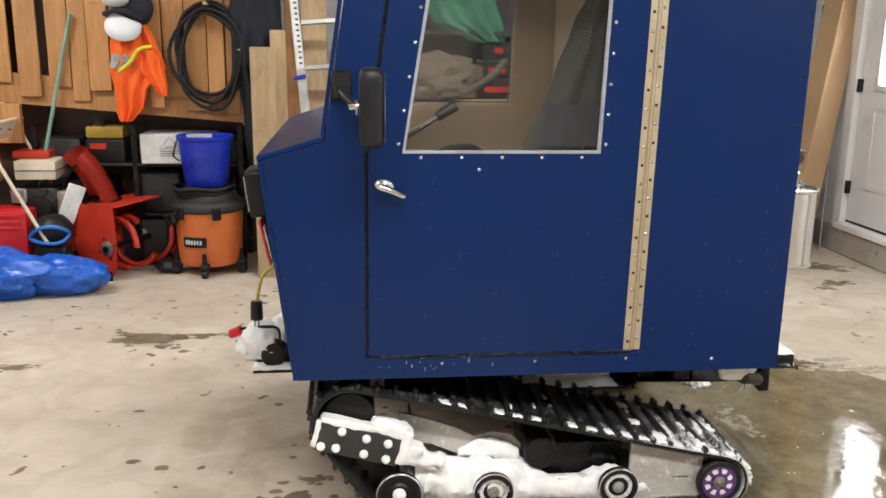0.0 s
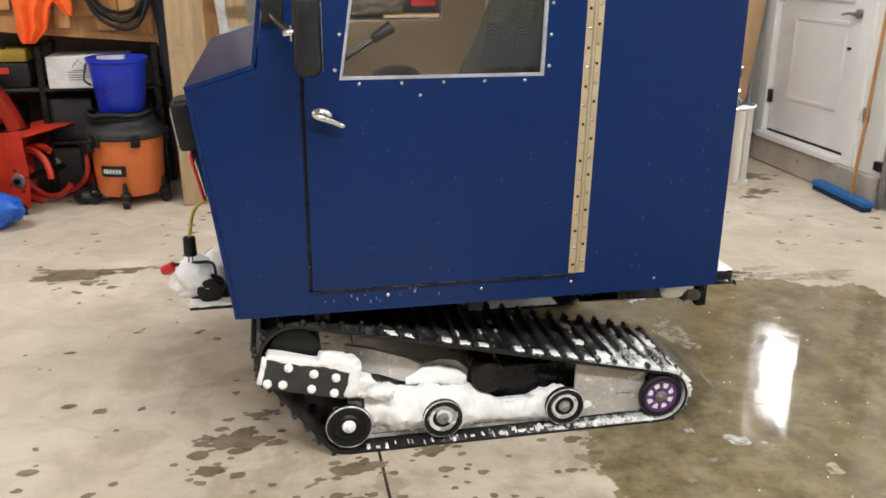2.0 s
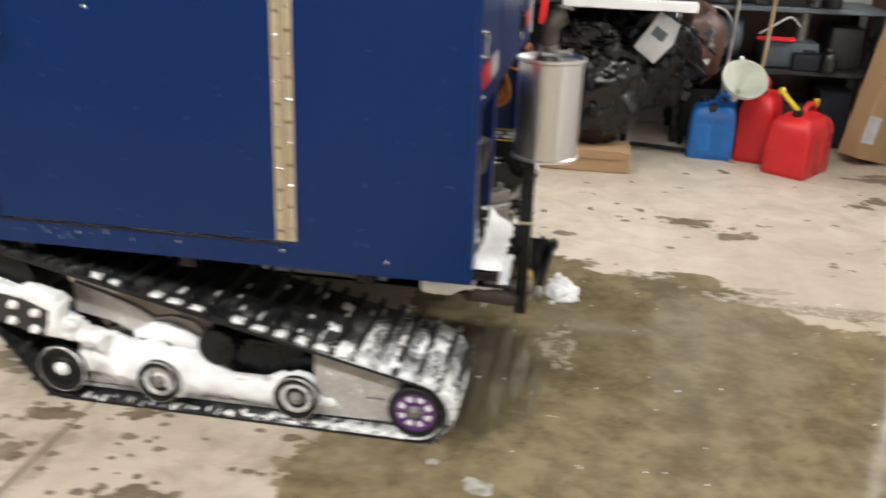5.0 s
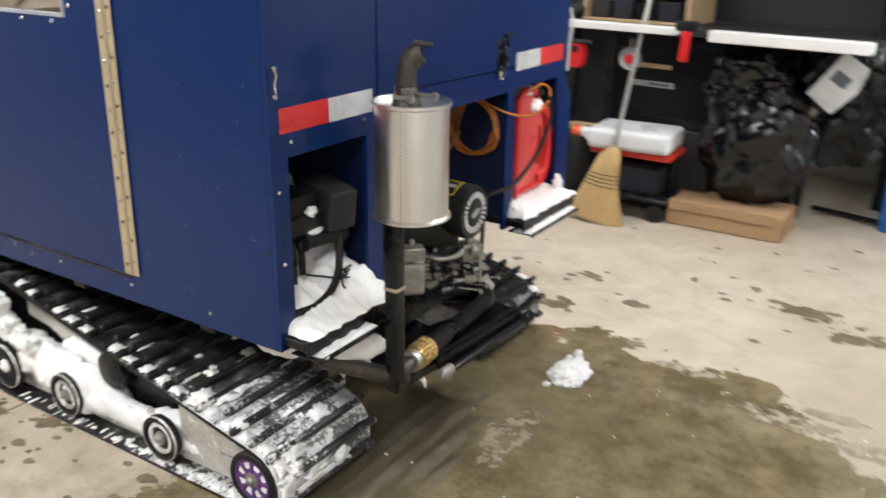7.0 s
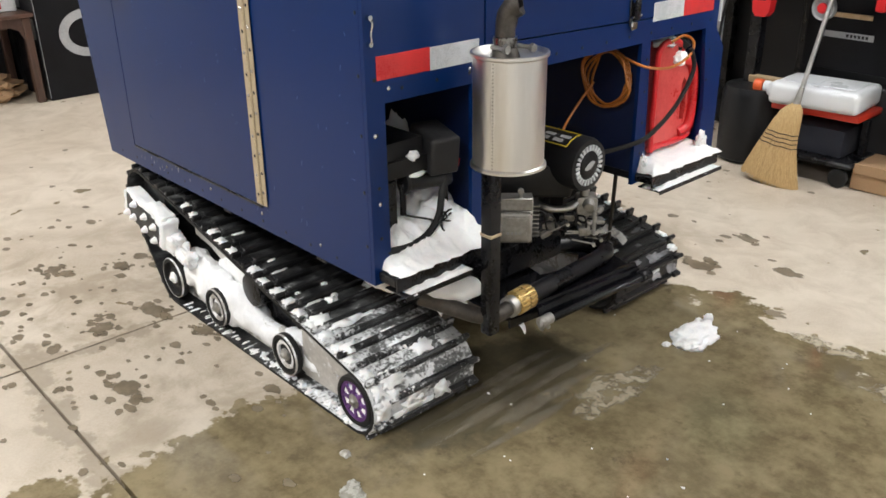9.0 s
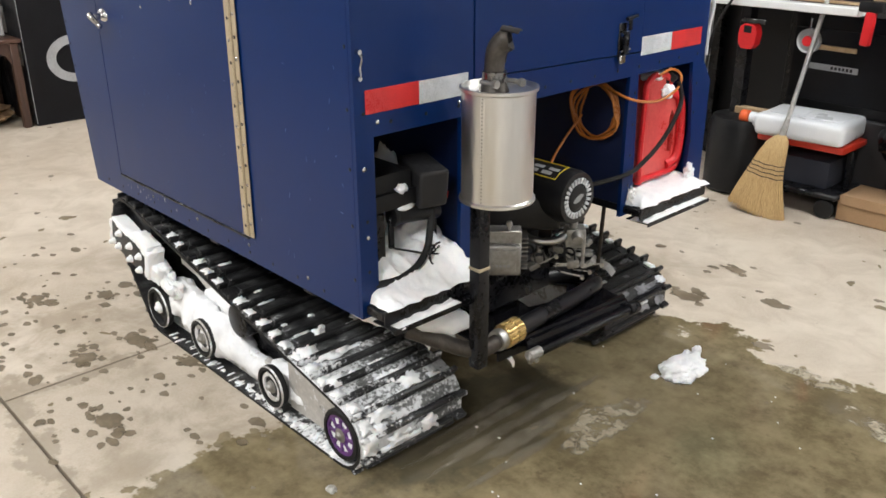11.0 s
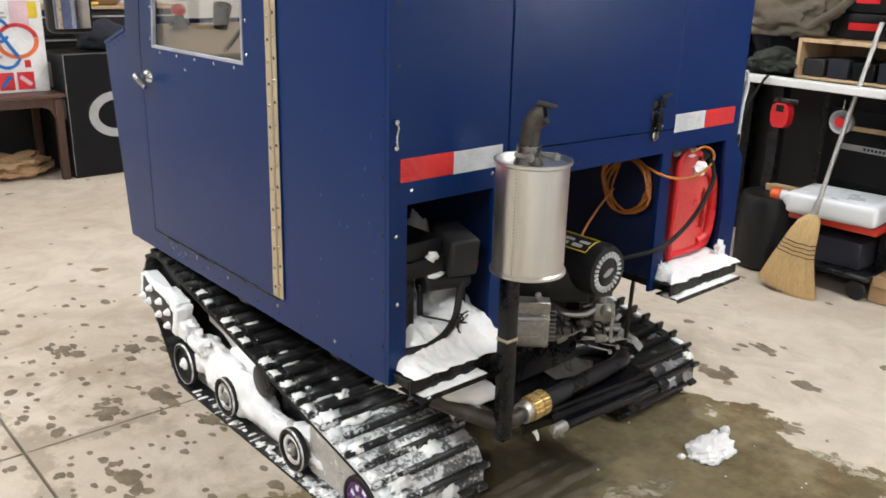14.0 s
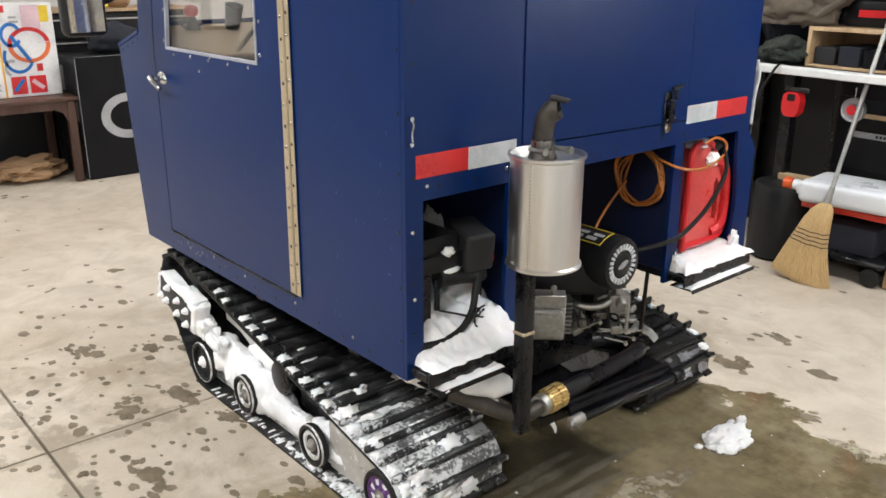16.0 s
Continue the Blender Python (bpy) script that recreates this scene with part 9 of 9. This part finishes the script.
for s, face in ((1, 2.585), (-1, 4.04)):
    r = random.Random(int(face * 10))
    y = face + s * 0.075
    bm = log(bmesh.new(), [(0.25, y, 0.15), (0.33, y, 0.125), (0.42, y, 0.115), (0.5, y, 0.115), (0.58, y, 0.11), (0.66, y, 0.095), (0.73, y, 0.07), (0.8, y, 0.07), (0.88, y, 0.078), (0.96, y, 0.085), (1.04, y, 0.07), (1.14, y, 0.055), (1.24, y, 0.05)],
             [0.075, 0.075, 0.08, 0.082, 0.072, 0.06, 0.045, 0.045, 0.052, 0.055, 0.036, 0.024, 0.014], 3, 0.3, squash=0.75, per=11, seg=30)
    tagged(put("packed_snow_or_gleam", mesh_of("packed_snow_or_gleam", bm, PACKED, True), None), "snow packed between the wheels inside the track", "snow", kind="stuff")
    bm = log(bmesh.new(), [(0.4, y + s * 0.025, 0.2), (0.47, y + s * 0.025, 0.215), (0.54, y + s * 0.025, 0.21), (0.61, y + s * 0.025, 0.185)], [0.012, 0.035, 0.04, 0.02], 8, 0.5, squash=0.6)
    tagged(put("packed_snow_or_gleam", mesh_of("packed_snow_or_gleam", bm, PACKED, True), None), "packed snow on the swing arm, greyed as shade", "snow", kind="stuff")
    bm = bmesh.new()
    x = 0.26
    while x < 1.3:
        big = 1.0 if x > 0.75 else 0.6
        flake(bm, (x, face + s * r.uniform(0.012, 0.034), 0.0095), (r.uniform(0.002, 0.012) * big, r.uniform(0.004, 0.018), r.uniform(0.002, 0.012) * big), (0, 0, 1), r.random() * 50)
        x += r.uniform(0.005, 0.03) * (1.5 if x < 0.7 else 1.0)
    snow("snow_crust", bm, "crust of snow along the lower belt")
    pl = Matrix.Translation((0.065, face - s * 0.012, 0.298)) @ pose(0, 0, 0, 0, 14.5, 0)
    bm = bmesh.new()
    lie = pl if s > 0 else pl @ Matrix.Diagonal((1, -1, 1, 1))
    clod(bm, (-0.138, -0.004, 0.046), (0.04, 0.05, 0.066), 1.3, 0.006, lie)
    clod(bm, (0.02, -0.008, 0.046), (0.145, 0.055, 0.092), 2.7, 0.009, lie)
    clod(bm, (0.128, -0.012, -0.04), (0.165, 0.055, 0.078), 4.1, 0.006, lie)
    clod(bm, (-0.149, -0.008, -0.04), (-0.134, 0.02, 0.05), 6.6, 0.005, lie)
    clod(bm, (0.14, 0.0, -0.05), (0.21, 0.06, 0.03), 8.2, 0.01, lie)
    clod(bm, (0.19, 0.012, -0.03), (0.3, 0.06, 0.022), 9.4, 0.014, lie @ pose(0, 0, 0, 0, 4, 0))
    snow("snow_crust", bm, "snow crusted on the bolted front plate")
    bm = bmesh.new()
    near_side = s > 0
    for p, d in belt_line(0.0635):
        if d.y > 0.2 and p.x > 0.3:
            k = min(1.0, max(0.0, (p.x - 0.3) / 0.8))
            t = Vector((d.y, 0, -d.x))
            base = Vector((p.x, 0, p.y))
            mid = base + t * 0.03175 + Vector((d.x, 0, d.y)) * 0.0045
            if r.random() < (0.45 + 0.8 * k if near_side else 0.5):
                w = r.uniform(0.012, 0.022)
                q = mid + t * r.uniform(-0.003, 0.003)
                flake(bm, (q.x, face + s * (0.008 + w), q.z), (r.uniform(0.013, 0.02), w, 0.003 + 0.005 * k), (d.x, 0, d.y), r.random() * 90)
            for j in range(4):
                if r.random() > (0.06 + 0.5 * k) * (1 if near_side else 0.5):
                    continue
                w = r.uniform(0.008, 0.03)
                q = mid + t * r.choice((-0.017, 0.016)) * r.uniform(0.8, 1.1)
                flake(bm, (q.x, face + s * (0.075 + 0.08 * j + r.uniform(-0.02, 0.04)), q.z), (r.uniform(0.003, 0.008), w, 0.003 + 0.005 * k), (d.x, 0, d.y), r.random() * 90)
    if near_side:
        for p, d in belt_line(0.021):
            if p.x > 1.0 and d.y > -0.35 and r.random() < 0.2 + 0.45 * (p.x > 1.2):
                for j in range(2):
                    off = r.uniform(0.02, 0.36) ** 1.15
                    flake(bm, (p.x + d.x * 0.009, face + s * off, p.y + d.y * 0.009), (r.uniform(0.012, 0.026), r.uniform(0.012, 0.04), r.uniform(0.008, 0.016)), (d.x, 0, d.y), r.random() * 90)
    snow("snow_crust", bm, "snow caught between the track lugs")
    if not near_side:
        bm = drift(bmesh.new(), 0.4, 1.28, 3.665, 3.95, 0.0105, lambda u, v: 0.03, 9.1, 34, 7.0)
        tagged(put("packed_snow_or_gleam", mesh_of("packed_snow_or_gleam", bm, PACKED, True), None), "grey snow lying inside the far track", "snow", kind="stuff")
        # thin grey flakes stand in for reflections on the wet far belt
        bm = bmesh.new()
        for p, d in belt_line(0.0635):
            if p.x > 0.9 and d.y > -0.3:
                t = Vector((d.y, 0, -d.x))
                mid = Vector((p.x, 0, p.y)) + t * 0.03175 + Vector((d.x, 0, d.y)) * 0.0035
                for j in range(3):
                    if r.random() < 0.6:
                        q = mid + t * r.uniform(-0.006, 0.006)
                        flake(bm, (q.x, face - r.uniform(0.02, 0.1) - 0.09 * j, q.z), (r.uniform(0.008, 0.018), r.uniform(0.012, 0.04), 0.002), (d.x, 0, d.y), r.random() * 90)
        tagged(put("packed_snow_or_gleam", mesh_of("packed_snow_or_gleam", bm, TRACKGLEAM, True), None), "grey flakes painted as wet gleam between the far track lugs", "snow", kind="stuff")
bm = bmesh.new()
for i, (c, sz) in enumerate((((-0.3, 3.28, 0.42), (0.085, 0.12, 0.07)), ((-0.22, 3.32, 0.45), (0.06, 0.09, 0.055)), ((-0.36, 3.3, 0.38), (0.05, 0.07, 0.045)), ((-0.18, 3.3, 0.5), (0.04, 0.06, 0.045)), ((-0.34, 3.27, 0.36), (0.05, 0.04, 0.03)), ((-0.24, 3.24, 0.41), (0.05, 0.03, 0.05)))):
    lump(bm, c, sz, i * 1.7, 0.22, 2.6, 4)
clod(bm, (-0.33, 3.142, 0.3365), (-0.15, 3.2, 0.35), 3.3, 0.005)
snow("snow_crust", bm, "snow crusted over the winch")
bm = bmesh.new()
rr = random.Random(8)
for i, (c, sz) in enumerate((((1.672, 3.745, 0.002), (0.05, 0.078, 0.036)), ((1.7, 3.7, 0.0), (0.032, 0.045, 0.02)), ((1.655, 3.79, 0.0), (0.035, 0.042, 0.026)), ((1.64, 3.715, 0.0), (0.03, 0.035, 0.02)), ((1.715, 3.755, 0.0), (0.022, 0.03, 0.014)))):
    lump(bm, c, (sz[0] * 1.12, sz[1] * 1.15, sz[2]), 2.2 + i * 1.7, 0.34, 4.2, 5, flat=0.0006)
for i in range(5):
    lump(bm, (1.64 + rr.uniform(-0.03, 0.09), 3.63 + 0.055 * i, 0.003), (0.012, 0.014, 0.009), i * 2.3, 0.5, 4, 3, flat=0.0006)
lump(bm, (1.647, 3.868, 0.012), (0.016, 0.017, 0.02), 5, 0.4, 4, 4, flat=0.0006)
snow("snow_lump", bm, "melting lump of snow on the wet floor")
bm = bmesh.new()
for i in range(90):
    q = rr.uniform(0.0018, 0.0045)
    lump(bm, (rr.uniform(1.25, 3.2), rr.uniform(1.6, 3.9), 0.001), (q * rr.uniform(0.8, 1.8), q, q * 0.7), i, 0.3, 4, 1, flat=0.0006)
snow("snow_crumbs", bm, "crumbs of snow and grit on the wet floor")
paper = thing("paper_scrap", (1.3, 3.79, 0.25), "torn white paper tag lying on the far track", "paper")
part("sheet", box((-0.03, -0.022, 0), (0.03, 0.022, 0.0025), Matrix.Translation((1.28, 3.77, 0.265)) @ pose(0, 0, 0, 10, 22, 20), bev=0), WHITEPL, paper)
part("fold", box((-0.02, -0.022, 0), (0.02, 0.022, 0.0025), Matrix.Translation((1.318, 3.785, 0.243)) @ pose(0, 0, 0, 6, 48, 22), bev=0), WHITEPL, paper)
bm = lump(bmesh.new(), (1.515, 2.415, 0.001), (0.036, 0.03, 0.006), 12, 0.4, 4, 4, flat=0.0006)
lump(bm, (1.485, 2.44, 0.001), (0.018, 0.016, 0.009), 15, 0.4, 4, 3, flat=0.0006)
lone("slush", bm, SLUSH, "small patch of melting slush on the floor", "slush", kind="stuff")
bm = lump(bmesh.new(), (1.37, 2.5, 0.004), (0.016, 0.013, 0.008), 2, 0.4, 4, 3, 0.0005)
lone("slush", bm, SLUSH, "crumb of slush on the floor", "slush", kind="stuff")
